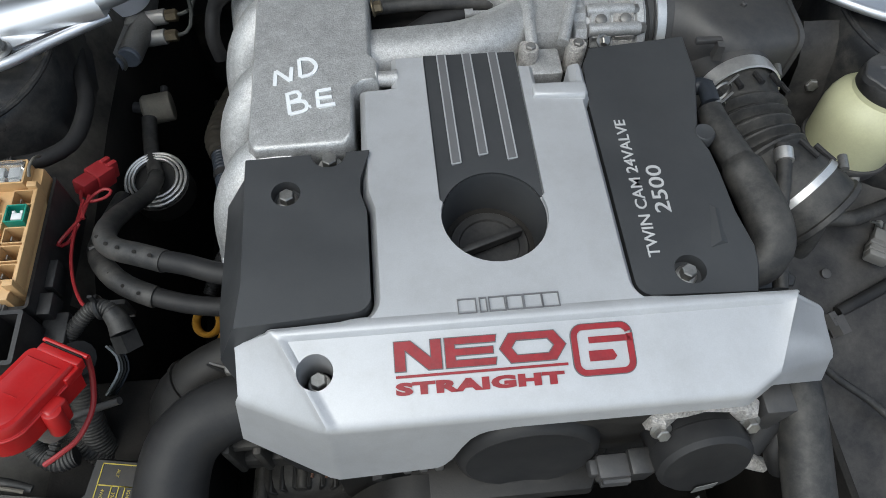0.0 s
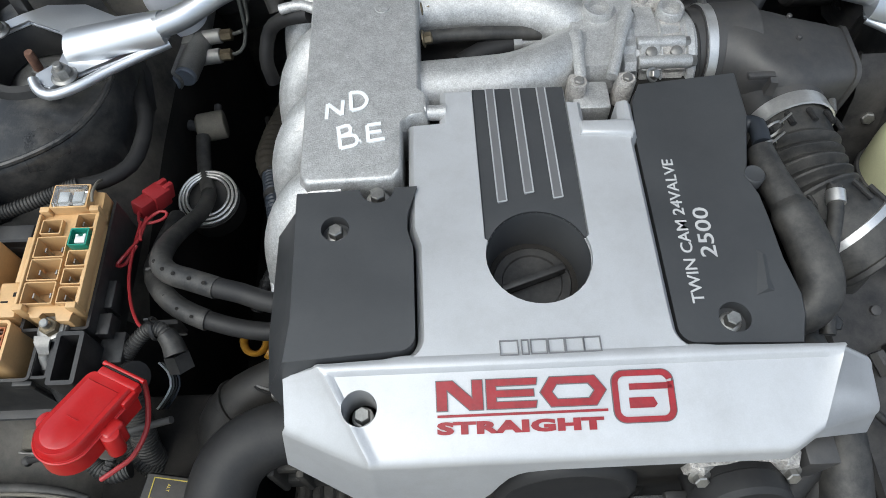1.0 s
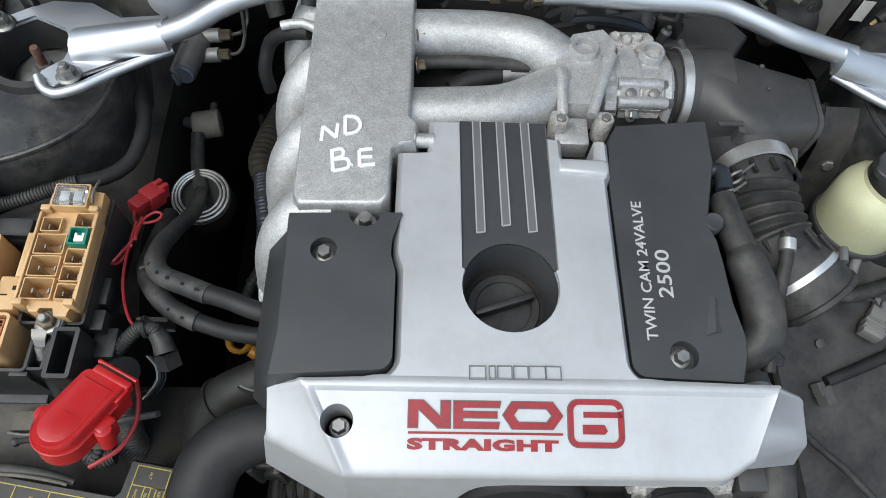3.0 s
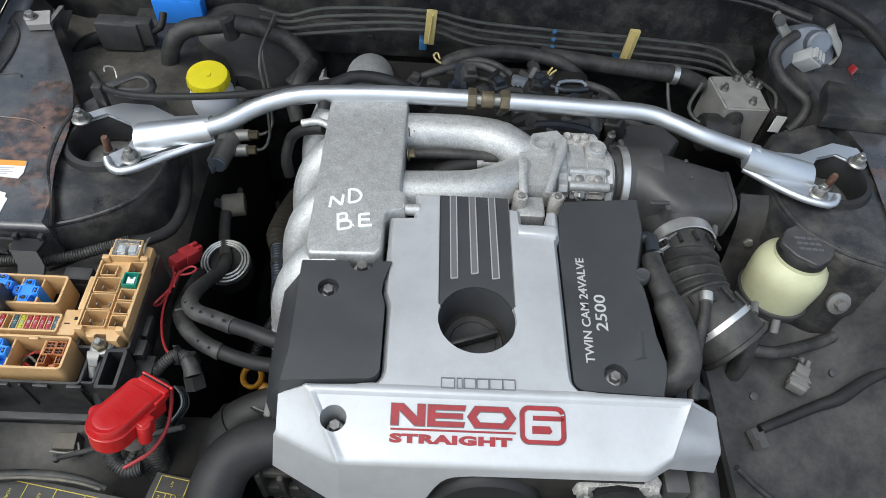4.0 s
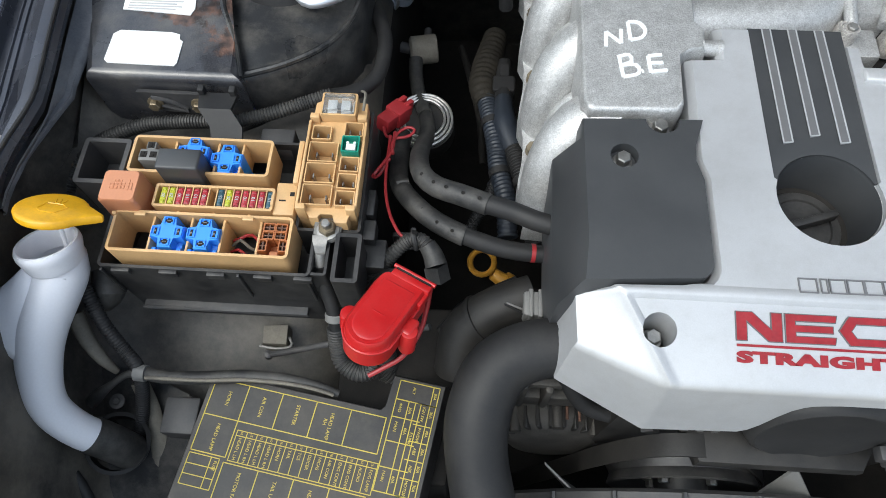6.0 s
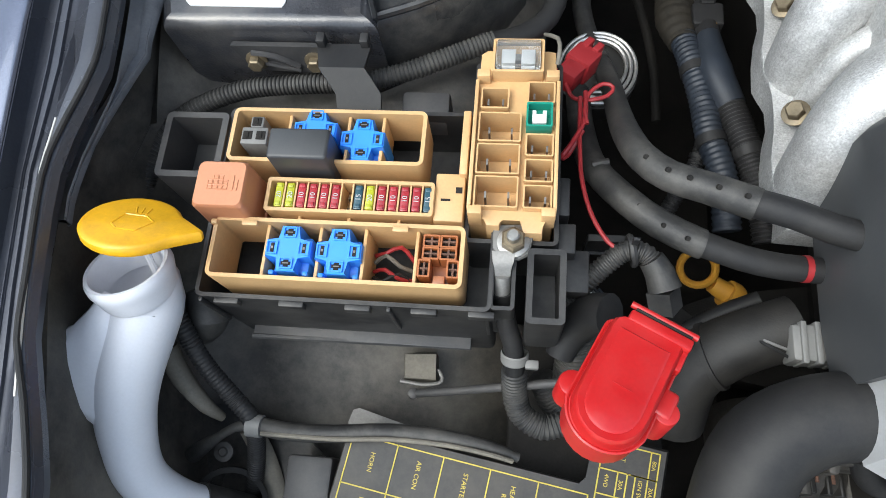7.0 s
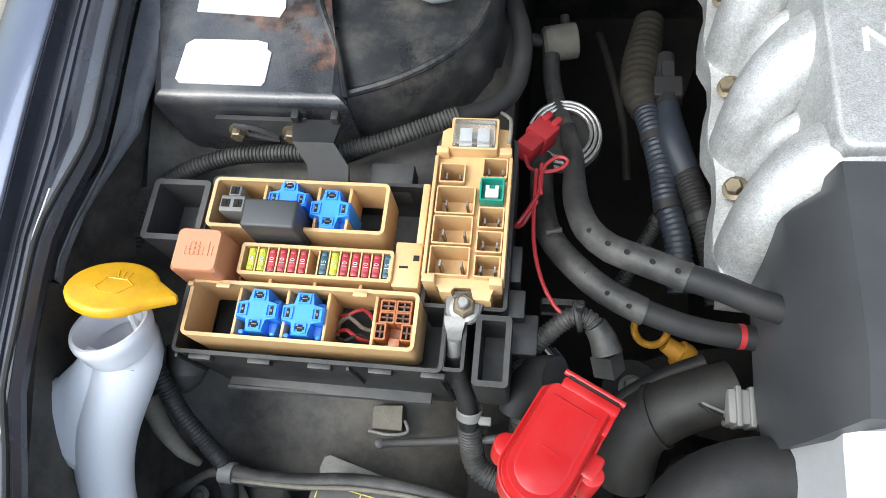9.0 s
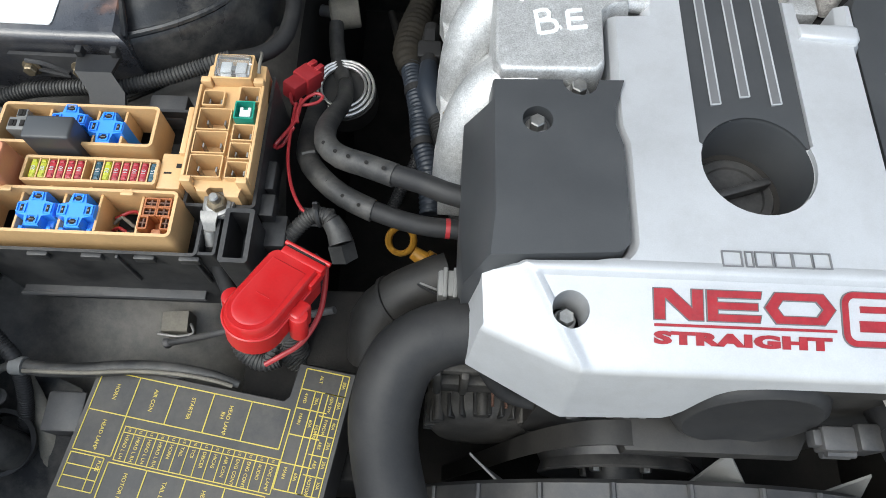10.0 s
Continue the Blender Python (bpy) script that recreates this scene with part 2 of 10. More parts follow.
def rust_patches(m, spots, level=0.56, scale=9.0):
    """Flaking rust in irregular patches over a painted panel."""
    nt = m.node_tree
    n, li = nt.nodes, nt.links
    p = n["Principled BSDF"]
    old = p.inputs["Base Color"].links[0].from_socket
    co = n.new("ShaderNodeTexCoord")
    a = n.new("ShaderNodeTexNoise")
    a.inputs["Scale"].default_value, a.inputs["Detail"].default_value, a.inputs["Roughness"].default_value = scale, 10, 0.7
    li.new(co.outputs["Object"], a.inputs["Vector"])
    r = n.new("ShaderNodeMapRange")
    r.inputs["From Min"].default_value, r.inputs["From Max"].default_value = level, level + 0.07
    li.new(a.outputs["Fac"], r.inputs["Value"])
    near = None
    for centre, reach in spots:
        dist = n.new("ShaderNodeVectorMath")
        dist.operation = 'DISTANCE'
        dist.inputs[1].default_value = centre
        li.new(co.outputs["Object"], dist.inputs[0])
        fall = n.new("ShaderNodeMapRange")
        fall.inputs["From Min"].default_value, fall.inputs["From Max"].default_value = reach * 0.55, reach
        fall.inputs["To Min"].default_value, fall.inputs["To Max"].default_value = 0.16, -0.3
        li.new(dist.outputs["Value"], fall.inputs["Value"])
        if near is None:
            near = fall.outputs["Result"]
        else:
            mxn = n.new("ShaderNodeMath")
            mxn.operation = 'MAXIMUM'
            li.new(near, mxn.inputs[0])
            li.new(fall.outputs["Result"], mxn.inputs[1])
            near = mxn.outputs[0]
    sm = n.new("ShaderNodeMath")
    li.new(a.outputs["Fac"], sm.inputs[0])
    li.new(near, sm.inputs[1])
    li.new(sm.outputs[0], r.inputs["Value"])
    b = n.new("ShaderNodeTexNoise")
    b.inputs["Scale"].default_value = 70
    li.new(co.outputs["Object"], b.inputs["Vector"])
    rc = n.new("ShaderNodeValToRGB")
    rc.color_ramp.elements[0].color, rc.color_ramp.elements[1].color = (0.030, 0.021, 0.018, 1), (0.18, 0.098, 0.070, 1)
    rc.color_ramp.elements[0].position, rc.color_ramp.elements[1].position = 0.38, 0.68
    li.new(b.outputs["Fac"], rc.inputs["Fac"])
    mx = n.new("ShaderNodeMix")
    mx.data_type = 'RGBA'
    li.new(r.outputs["Result"], mx.inputs[0])
    li.new(old, mx.inputs[6])
    li.new(rc.outputs["Color"], mx.inputs[7])
    li.new(mx.outputs[2], p.inputs["Base Color"])
    return m


M["rusty_tray"] = rust_patches(mat("rusting_painted_tray", (0.050, 0.051, 0.058), 0.30, 0.15, var=0.35, scale=14, bump=0.25, dust=0.8, dust_col=(0.115, 0.108, 0.100), dust_scale=14, edge=(0.44, 0.64), relief=0.006, coat=0.5), [((-0.505, 0.60, 0.86), 0.120), ((-0.51, 0.70, 0.86), 0.075), ((-0.455, 0.53, 0.86), 0.06), ((-0.57, 0.62, 0.86), 0.06), ((0.70, 0.62, 0.85), 0.09)], 0.60, 22)


# ---- mesh tools ----
def box(bm, a, b, bev=0.0, seg=2, mtx=None):
    x0, x1 = sorted((a[0], b[0]))
    y0, y1 = sorted((a[1], b[1]))
    z0, z1 = sorted((a[2], b[2]))
    vs = [bm.verts.new(p) for p in ((x0, y0, z0), (x1, y0, z0), (x1, y1, z0), (x0, y1, z0), (x0, y0, z1), (x1, y0, z1), (x1, y1, z1), (x0, y1, z1))]
    fs = [bm.faces.new([vs[i] for i in f]) for f in ((3, 2, 1, 0), (4, 5, 6, 7), (0, 1, 5, 4), (1, 2, 6, 5), (2, 3, 7, 6), (3, 0, 4, 7))]
    made = vs
    if bev:
        es = list({e for f in fs for e in f.edges})
        r = bmesh.ops.bevel(bm, geom=es, offset=bev, segments=seg, affect='EDGES', profile=0.5)
        made = list({v for f in r["faces"] for v in f.verts})
    if mtx:
        bmesh.ops.transform(bm, matrix=mtx, verts=made)
    return bm


def loops(bm, rings, cap=(True, True), closed=True):
    """Skin over rings of points, each with the same count."""
    rows = [[bm.verts.new(p) for p in ring] for ring in rings]
    n = len(rows[0])
    for a, b in zip(rows, rows[1:]):
        for i in range(n if closed else n - 1):
            j = (i + 1) % n
            bm.faces.new((a[i], a[j], b[j], b[i]))
    if cap[0]:
        bm.faces.new(rows[0][::-1])
    if cap[1]:
        bm.faces.new(rows[-1])
    return rows


def prism(bm, pts, z0, z1, bev=0.0, seg=2, keep=None):
    """Upright slab on an outline; its top edge rounded, except edges for which keep(v1, v2) is true."""
    rows = loops(bm, [[(x, y, z0) for x, y in pts], [(x, y, z1) for x, y in pts]])
    if bev:
        top = rows[-1]
        es = []
        for i, v in enumerate(top):
            w = top[(i + 1) % len(top)]
            if keep is None or not keep(v.co, w.co):
                es.append(bm.edges.get((v, w)))
        bmesh.ops.bevel(bm, geom=es, offset=bev, segments=seg, affect='EDGES', profile=0.5)
    return bm


def frame_of(d):
    d = d.normalized()
    up = Vector((0, 0, 1)) if abs(d.z) < 0.9 else Vector((1, 0, 0))
    u = d.cross(up).normalized()
    return u, u.cross(d).normalized()


def spline(pts, step):
    """Points along a smooth curve through pts, about step apart."""
    p = [Vector(q) for q in pts]
    if len(p) == 2:
        n = max(1, int((p[1] - p[0]).length / step))
        return [p[0].lerp(p[1], i / n) for i in range(n + 1)]
    p = [2 * p[0] - p[1]] + p + [2 * p[-1] - p[-2]]
    out = []
    for i in range(1, len(p) - 2):
        a, b, c, d = p[i - 1:i + 3]
        n = max(2, int((c - b).length / step))
        for k in range(n):
            t = k / n
            out.append(0.5 * (2 * b + (c - a) * t + (2 * a - 5 * b + 4 * c - d) * t * t + (3 * b - a - 3 * c + d) * t ** 3))
    out.append(p[-2])
    return out


def tube(bm, pts, r, n=12, step=0.012, ridge=None, flat=1.0, bore=0.0, open_start=False):
    """A round pipe along a curve. r: radius, or one radius a point. ridge: (pitch, depth) of corrugation. bore: depth of an open end."""
    if ridge:
        step = ridge[0] / 4
    path = spline(pts, step)
    length = [0.0]
    for a, b in zip(path, path[1:]):
        length.append(length[-1] + (b - a).length)
    rs = r if isinstance(r, (list, tuple)) else [r] * len(pts)
    ctrl = [min(range(len(path)), key=lambda i, q=q: (path[i] - Vector(q)).length) for q in pts]
    cl = [length[i] for i in ctrl]
    rings = []
    u0 = None
    for i, q in enumerate(path):
        d = path[min(i + 1, len(path) - 1)] - path[max(i - 1, 0)]
        d.normalize()
        if u0 is None:
            u0, _ = frame_of(d)
        u = (u0 - d * u0.dot(d)).normalized()
        w = d.cross(u)
        u0 = u
        rad = float(np.interp(length[i], cl, rs))
        if ridge:
            rad += ridge[1] * (1 if (i % 4) in (1, 2) else -1) * 0.5
        rings.append([q + (u * math.cos(2 * math.pi * k / n) + w * math.sin(2 * math.pi * k / n) * flat) * rad for k in range(n)])
    if bore:
        c = path[-1]
        inner = [c + (v - c) * 0.8 for v in rings[-1]]
        back = (path[-2] - path[-1]).normalized() * bore
        rings += [inner, [v + back for v in inner]]
    loops(bm, rings, cap=(not open_start, True))
    return bm


def lathe(bm, origin, axis, prof, n=32, cap=(True, True)):
    """Turned shape: prof is (radius, height) along axis from origin."""
    o, a = Vector(origin), Vector(axis).normalized()
    u, w = frame_of(a)
    if a.dot(u.cross(w)) < 0:
        w = -w
    loops(bm, [[o + a * h + (u * math.cos(2 * math.pi * k / n) + w * math.sin(2 * math.pi * k / n)) * rr for k in range(n)] for rr, h in prof], cap)
    return bm


def cyl(bm, p0, p1, r, n=20, bev=0.0):
    p0, p1 = Vector(p0), Vector(p1)
    h = (p1 - p0).length
    prof = [(r, 0), (r, h)] if not bev else [(r - bev, 0), (r, bev), (r, h - bev), (r - bev * 0.3, h - bev * 0.3), (r - bev, h)]
    return lathe(bm, p0, p1 - p0, prof, n)


def hexhead(bm, pos, axis, size=0.010, flange=0.008, high=0.006):
    """Flanged hexagon head; size across corners."""
    lathe(bm, pos, axis, [(flange, 0), (flange, 0.0012), (flange * 0.8, 0.002)], 18)
    lathe(bm, Vector(pos) + Vector(axis).normalized() * 0.0015, axis, [(size / 2, 0), (size / 2, high - 0.001), (size / 2 - 0.001, high)], 6)
    return bm


DRAWN = [Matrix.Identity(4)]


def placed(m):
    """All that is built from here on is drawn in the plan m."""
    DRAWN[0] = m


def thing(name, at, label, category, group="", kind=""):
    ob = new(name)
    at = DRAWN[0] @ Vector(at)
    ob.empty_display_size = 0.02
    ob.location = at
    ob["spot"] = tuple(at)
    return tagged(ob, label, category, group, kind)


def base_of(ob):
    p = Vector((0, 0, 0))
    while ob:
        p += Vector(ob.location)
        ob = ob.parent
    return p


def part(name, bm, material, parent=None, label="", smooth=38):
    """Links a bmesh, drawn in world metres, as one mesh object under a thing or a part."""
    bmesh.ops.recalc_face_normals(bm, faces=bm.faces[:])
    bmesh.ops.transform(bm, matrix=DRAWN[0], verts=bm.verts[:])
    if parent:
        bmesh.ops.translate(bm, vec=-base_of(parent), verts=bm.verts[:])
    me = bpy.data.meshes.new(name)
    bm.to_mesh(me)
    bm.free()
    me.materials.append(M[material])
    if smooth:
        me.polygons.foreach_set("use_smooth", [True] * len(me.polygons))
        me.set_sharp_from_angle(angle=radians(smooth))
    ob = new(name, me)
    if parent:
        ob.parent = parent
    if label:
        tagged(ob, label)
    return ob


def solo(name, bm, material, label, category, group="", kind="", smooth=38):
    """A thing that is one mesh."""
    return tagged(part(name, bm, material, None, "", smooth), label, category, group, kind)


def cut(ob, bm):
    """Cuts the solid bm (world metres) out of ob."""
    bmesh.ops.recalc_face_normals(bm, faces=bm.faces[:])
    bmesh.ops.transform(bm, matrix=DRAWN[0], verts=bm.verts[:])
    if ob.parent:
        bmesh.ops.translate(bm, vec=-base_of(ob.parent), verts=bm.verts[:])
    me = bpy.data.meshes.new("cutter")
    bm.to_mesh(me)
    bm.free()
    c = new("cutter", me)
    c.location = base_of(ob.parent) if ob.parent else (0, 0, 0)
    mod = ob.modifiers.new("cut", 'BOOLEAN')
    mod.operation, mod.object, mod.solver = 'DIFFERENCE', c, 'EXACT'
    bpy.context.view_layer.update()
    res = bpy.data.meshes.new_from_object(ob.evaluated_get(bpy.context.evaluated_depsgraph_get()))
    ob.modifiers.clear()
    ob.data = res
    res.set_sharp_from_angle(angle=radians(38))
    bpy.data.objects.remove(c)


def writing(name, s, size, m, material, parent, thick=0.0004, fat=0.0, spread=1.0, align='LEFT', label="", wide=1.0):
    """Lettering lying in the plane of the pose m."""
    cu = bpy.data.curves.new(name, 'FONT')
    cu.body, cu.size, cu.extrude, cu.offset, cu.space_character, cu.align_x = s, size, thick, fat, spread, align
    cu.resolution_u = 3
    tmp = new("tmp", cu)
    bpy.context.view_layer.update()
    me = bpy.data.meshes.new_from_object(tmp.evaluated_get(bpy.context.evaluated_depsgraph_get()))
    bpy.data.objects.remove(tmp)
    sh = Matrix.Translation(-base_of(parent)) @ DRAWN[0] @ m @ Matrix.Diagonal((wide, 1, 1, 1))
    me.transform(sh)
    me.materials.clear()
    me.materials.append(M[material])
    ob = new(name, me)
    ob.parent = parent
    if label:
        tagged(ob, label)
    return ob


def stroke(bm, pts, w, lift, thick=0.0005):
    """A flat painted stroke through points of a plane at height lift."""
    p = spline([(x, y, lift) for x, y in pts], 0.003) if len(pts) > 2 else [Vector((x, y, lift)) for x, y in pts]
    lo, hi = [], []
    for i, q in enumerate(p):
        d = (p[min(i + 1, len(p) - 1)] - p[max(i - 1, 0)]).normalized()
        s = Vector((-d.y, d.x, 0)) * w / 2
        lo.append(q + s)
        hi.append(q - s)
    up = Vector((0, 0, thick))
    loops(bm, [lo + hi[::-1], [v + up for v in lo + hi[::-1]]])
    return bm


# ---- the setting: ground, body shell ----
bm = bmesh.new()
bmesh.ops.create_grid(bm, x_segments=40, y_segments=40, size=300)
solo("ground", bm, "ground", "pale sandy concrete ground with fine gravel", "ground", kind="structure", smooth=0)

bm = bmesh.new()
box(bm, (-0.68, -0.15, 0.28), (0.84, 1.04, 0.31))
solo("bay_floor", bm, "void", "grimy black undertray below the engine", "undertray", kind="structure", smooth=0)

# firewall with a stiffening ledge
bm = bmesh.new()
box(bm, (-0.72, 1.02, 0.28), (0.90, 1.05, 0.95), 0.004)
fw = solo("firewall", bm, "apron", "dusty black steel firewall with a pressed ledge", "firewall", kind="structure")
bm = bmesh.new()
loops(bm, [[(x, y, z) for y, z in ((1.022, 0.80), (0.985, 0.792), (0.98, 0.775), (0.985, 0.755), (1.022, 0.74))] for x in (-0.50, 0.36, 0.50, 0.62)])
part("ledge", bm, "apron", fw)
bm = bmesh.new()
box(bm, (-0.72, 1.0, 0.93), (0.90, 1.30, 0.945), 0.004)
cow = solo("cowl", bm, "body", "dark painted steel cowl panel with rubber hood seal", "cowl", kind="structure")
bm = bmesh.new()
tube(bm, [(-0.70, 0.985, 0.925), (-0.3, 1.005, 0.935), (0.3, 1.01, 0.94), (0.58, 0.995, 0.935), (0.72, 0.93, 0.92), (0.77, 0.80, 0.90)], 0.010, 10)
part("hood_seal", bm, "rubber", cow)


for y, z, r in ((1.000, 0.912, 0.006), (1.004, 0.898, 0.0045)):
    bm = bmesh.new()
    tube(bm, [(-0.45, y + 0.006, z - 0.006), (-0.1, y + 0.010, z), (0.3, y + 0.010, z + 0.002), (0.54, y, z), (0.66, y - 0.045, z - 0.010)], r, 8)
    part("sealer_bead", bm, "apron", cow)
bm = bmesh.new()
for k in range(9):
    if k != 3:
        box(bm, (-0.165 + 0.0105 * k, 1.0165, 0.868), (-0.158 + 0.0105 * k, 1.0200, 0.880), 0.0006)
part("stamped_bars", bm, "grey", fw, "row of small stamped marks")


def along(y, pts):
    return float(np.interp(y, [p[0] for p in pts], [p[1] for p in pts]))


# left wing: crown, gutter with two beads, raised inner strip and edge, as one pressed sheet
LIP = [(-0.4, -0.560), (0.0, -0.602), (0.25, -0.634), (0.33, -0.645), (0.43, -0.657), (0.51, -0.665), (1.3, -0.745)]
RISE = [(-0.4, -0.545), (0.0, -0.570), (0.20, -0.603), (0.26, -0.616), (0.335, -0.628), (0.41, -0.628), (0.51, -0.641), (1.3, -0.715)]
EDGE = [(-0.4, -0.530), (0.09, -0.562), (0.15, -0.571), (0.20, -0.588), (0.225, -0.600), (0.26, -0.606), (0.33, -0.6155), (0.36, -0.613), (0.41, -0.603), (0.45, -0.606), (0.51, -0.613), (1.3, -0.690)]
FOLD = [(-0.4, -0.545), (0.10, -0.575), (0.20, -0.600), (0.27, -0.6195), (0.335, -0.628), (0.375, -0.624), (0.40, -0.616), (0.425, -0.608), (0.445, -0.6005), (0.46, -0.603), (0.54, -0.600), (1.3, -0.67)]
bm = bmesh.new()
rows = []
for i in range(64):
    y = -0.35 + 1.6 * i / 63
    l, r, e = along(y, LIP), along(y, RISE), along(y, EDGE)
    w = r - l
    s0 = r + (e - r) * 0.40
    dent = 0.004 * math.exp(-((y - 0.412) / 0.008) ** 2)
    rows.append([(l - 0.190, y, 0.30), (l - 0.180, y, 0.62), (l - 0.160, y, 0.765), (l - 0.128, y, 0.826), (l - 0.098, y, 0.860), (l - 0.074, y, 0.879), (l - 0.060, y, 0.8875), (l - 0.048, y, 0.8935), (l - 0.024, y, 0.9000), (l - 0.004, y, 0.902), (l, y, 0.900), (l + 0.0008, y, 0.890),
                 (l + w * 0.10, y, 0.887), (l + w * 0.36, y, 0.887), (l + w * 0.39, y, 0.8885), (l + w * 0.42, y, 0.8885), (l + w * 0.45, y, 0.8865), (l + w * 0.66, y, 0.8865), (l + w * 0.70, y, 0.8885), (l + w * 0.73, y, 0.8865), (l + w * 0.90, y, 0.8865 + dent),
                 (r, y, 0.888 - dent), (s0 - 0.002, y, 0.8925), (s0, y, 0.894), (e - 0.006, y, 0.894), (e - 0.002, y, 0.892), (e, y, 0.887), (e - 0.001, y, 0.887), (e - 0.004, y, 0.876)])
loops(bm, [row + [(x + 0.0006, y, z - 0.0012) for x, y, z in reversed(row)] for row in rows])
wing = solo("fender", bm, "body", "dark blue painted front wing with folded gutter", "fender", kind="structure", smooth=34)
wing.data.materials.append(M["gutter"])
for f in wing.data.polygons:
    c = f.center
    if along(c.y, LIP) - 0.001 < c.x and c.z > 0.86:
        f.material_index = 1
bm = bmesh.new()
tube(bm, [(along(y, EDGE) - 0.004, y, 0.8945) for y in (-0.3, 0.0, 0.09, 0.15, 0.2, 0.23, 0.27, 0.33, 0.36, 0.41, 0.45, 0.51, 0.8, 1.1)], 0.0019, 8)
part("seal_strip", bm, "rubber", wing, "thin black rubber edge strip")
bm = bmesh.new()
tube(bm, [(along(y, RISE) + 0.006, y, 0.8935) for y in (0.20, 0.24, 0.28, 0.31, 0.335, 0.355, 0.37)], 0.0012, 6)
part("sealer_line", bm, "alloy", wing, "flaking white sealer line")

# inner apron: crumpled flange, wall and sloping wheel-house floor
bm = bmesh.new()
rows = []
for i in range(50):
    y = 0.315 + 0.70 * i / 49
    e, f = along(y, EDGE), along(y, FOLD)
    wob = 0.0016 * math.sin(y * 47) + 0.0012 * math.sin(y * 113)
    rows.append([(e - 0.006, y, 0.866), ((e + f) / 2 - 0.004, y, 0.8605 + wob), (f - 0.006, y, 0.858 - wob), (f, y, 0.8565), (f + 0.0008, y, 0.852), (f - 0.004, y, 0.848)])
loops(bm, [row + [(x + 0.0006, y, z - 0.0012) for x, y, z in reversed(row)] for row in rows])
part("inner_flange", bm, "flange", wing, "crumpled blue-grey inner flange", smooth=60)
bm = bmesh.new()
rows = []
for i in range(34):
    y = -0.20 + 1.2 * i / 33
    e = min(along(y, FOLD), along(y, EDGE)) - 0.010
    zf = float(np.interp(y, [-0.2, 0.1, 0.2, 0.30, 0.38, 0.45, 0.6], [0.55, 0.60, 0.64, 0.675, 0.730, 0.772, 0.785]))
    rows.append([(e - 0.01, y, 0.853), (e, y, 0.850), (e + 0.001, y, 0.80), (e + 0.008, y, zf + 0.05), (e + 0.03, y, zf + 0.012), (e + 0.08, y, zf), (-0.40, y, zf + 0.012), (-0.335, y, zf - 0.012), (-0.318, y, zf - 0.05), (-0.315, y, 0.31)])
loops(bm, rows, cap=(False, False), closed=False)
bmesh.ops.recalc_face_normals(bm, faces=bm.faces[:])
bm.normal_update()
bmesh.ops.solidify(bm, geom=bm.faces[:], thickness=-0.0015)
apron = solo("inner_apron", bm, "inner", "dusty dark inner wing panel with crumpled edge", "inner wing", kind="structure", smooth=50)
# engine-side drop of the same panel set near-black: shade of the gap, painted in
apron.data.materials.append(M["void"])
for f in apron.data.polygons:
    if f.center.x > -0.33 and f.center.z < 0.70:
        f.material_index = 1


TOWER = [(-0.450, 0.474), (-0.400, 0.494), (-0.358, 0.524), (-0.334, 0.568), (-0.327, 0.630), (-0.337, 0.690), (-0.372, 0.742), (-0.450, 0.770), (-0.500, 0.70), (-0.505, 0.56)]


def strut_tower(cx, cy, side):
    """Pressed suspension tower with a domed rubber ring, mount and centre stud."""
    bm = bmesh.new()
    plan = TOWER if side < 0 else [(0.192 - x, y) for x, y in TOWER[::-1]]
    fat = [(x + (x - cx) * 0.10, y + (y - cy) * 0.10) for x, y in plan]
    loops(bm, [[(x, y, 0.55) for x, y in fat], [(x + (x - cx) * 0.03, y + (y - cy) * 0.03, 0.79) for x, y in plan], [(x, y, 0.832) for x, y in plan], [(x - (x - cx) * 0.06, y - (y - cy) * 0.06, 0.843) for x, y in plan],
               [(cx + (x - cx) * 0.62, cy + (y - cy) * 0.62, 0.848) for x, y in plan]])
    es = [e for e in bm.edges if e.calc_face_angle(0) > radians(8) and min(v.co.z for v in e.verts) > 0.6 or abs(e.verts[0].co.z - e.verts[1].co.z) > 0.1]
    bmesh.ops.bevel(bm, geom=es, offset=0.010, segments=3, affect='EDGES', clamp_overlap=True)
    t = solo("strut_tower", bm, "apron", "dark painted steel suspension tower, dusty, rust at the edges", "strut tower", "suspension towers")
    bm = bmesh.new()
    cyl(bm, (cx, cy, 0.79), (cx, cy, 0.90), 0.0465, 48)
    cut(t, bm)
    bm = bmesh.new()
    tube(bm, [(cx + (x - cx) * 0.93, cy + (y - cy) * 0.93, 0.8435) for x, y in (plan[:6] if side < 0 else plan[4:])], 0.0035, 8)
    part("pressed_bead", bm, "apron", t)
    bm = bmesh.new()
    lathe(bm, (cx, cy, 0.846), (0, 0, 1), [(0.040, -0.03), (0.042, 0.006), (0.046, 0.011), (0.053, 0.009), (0.058, 0.0)], 40, cap=(False, False))
    part("rubber_ring", bm, "rubber", t)
    bm = bmesh.new()
    lathe(bm, (cx, cy, 0.80), (0, 0, 1), [(0.046, 0), (0.046, 0.012), (0.031, 0.016), (0.030, 0.022), (0.014, 0.024)], 36)
    part("mount_cup", bm, "steel", t)
    bm = bmesh.new()
    lathe(bm, (cx, cy, 0.823), (0.05, 0.02, 1), [(0.010, 0), (0.010, 0.010), (0.0085, 0.012)], 6)
    part("nut", bm, "steel", t)
    bm = bmesh.new()
    lathe(bm, (cx, cy, 0.834), (0.05, 0.02, 1), [(0.0052, 0), (0.0052, 0.022), (0.0042, 0.025)], 14)
    part("stud", bm, "rusty", t, "rusted threaded strut stud")
    return t


tower_l = strut_tower(-0.422, 0.632, -1)
tower_r = strut_tower(0.614, 0.634, 1)

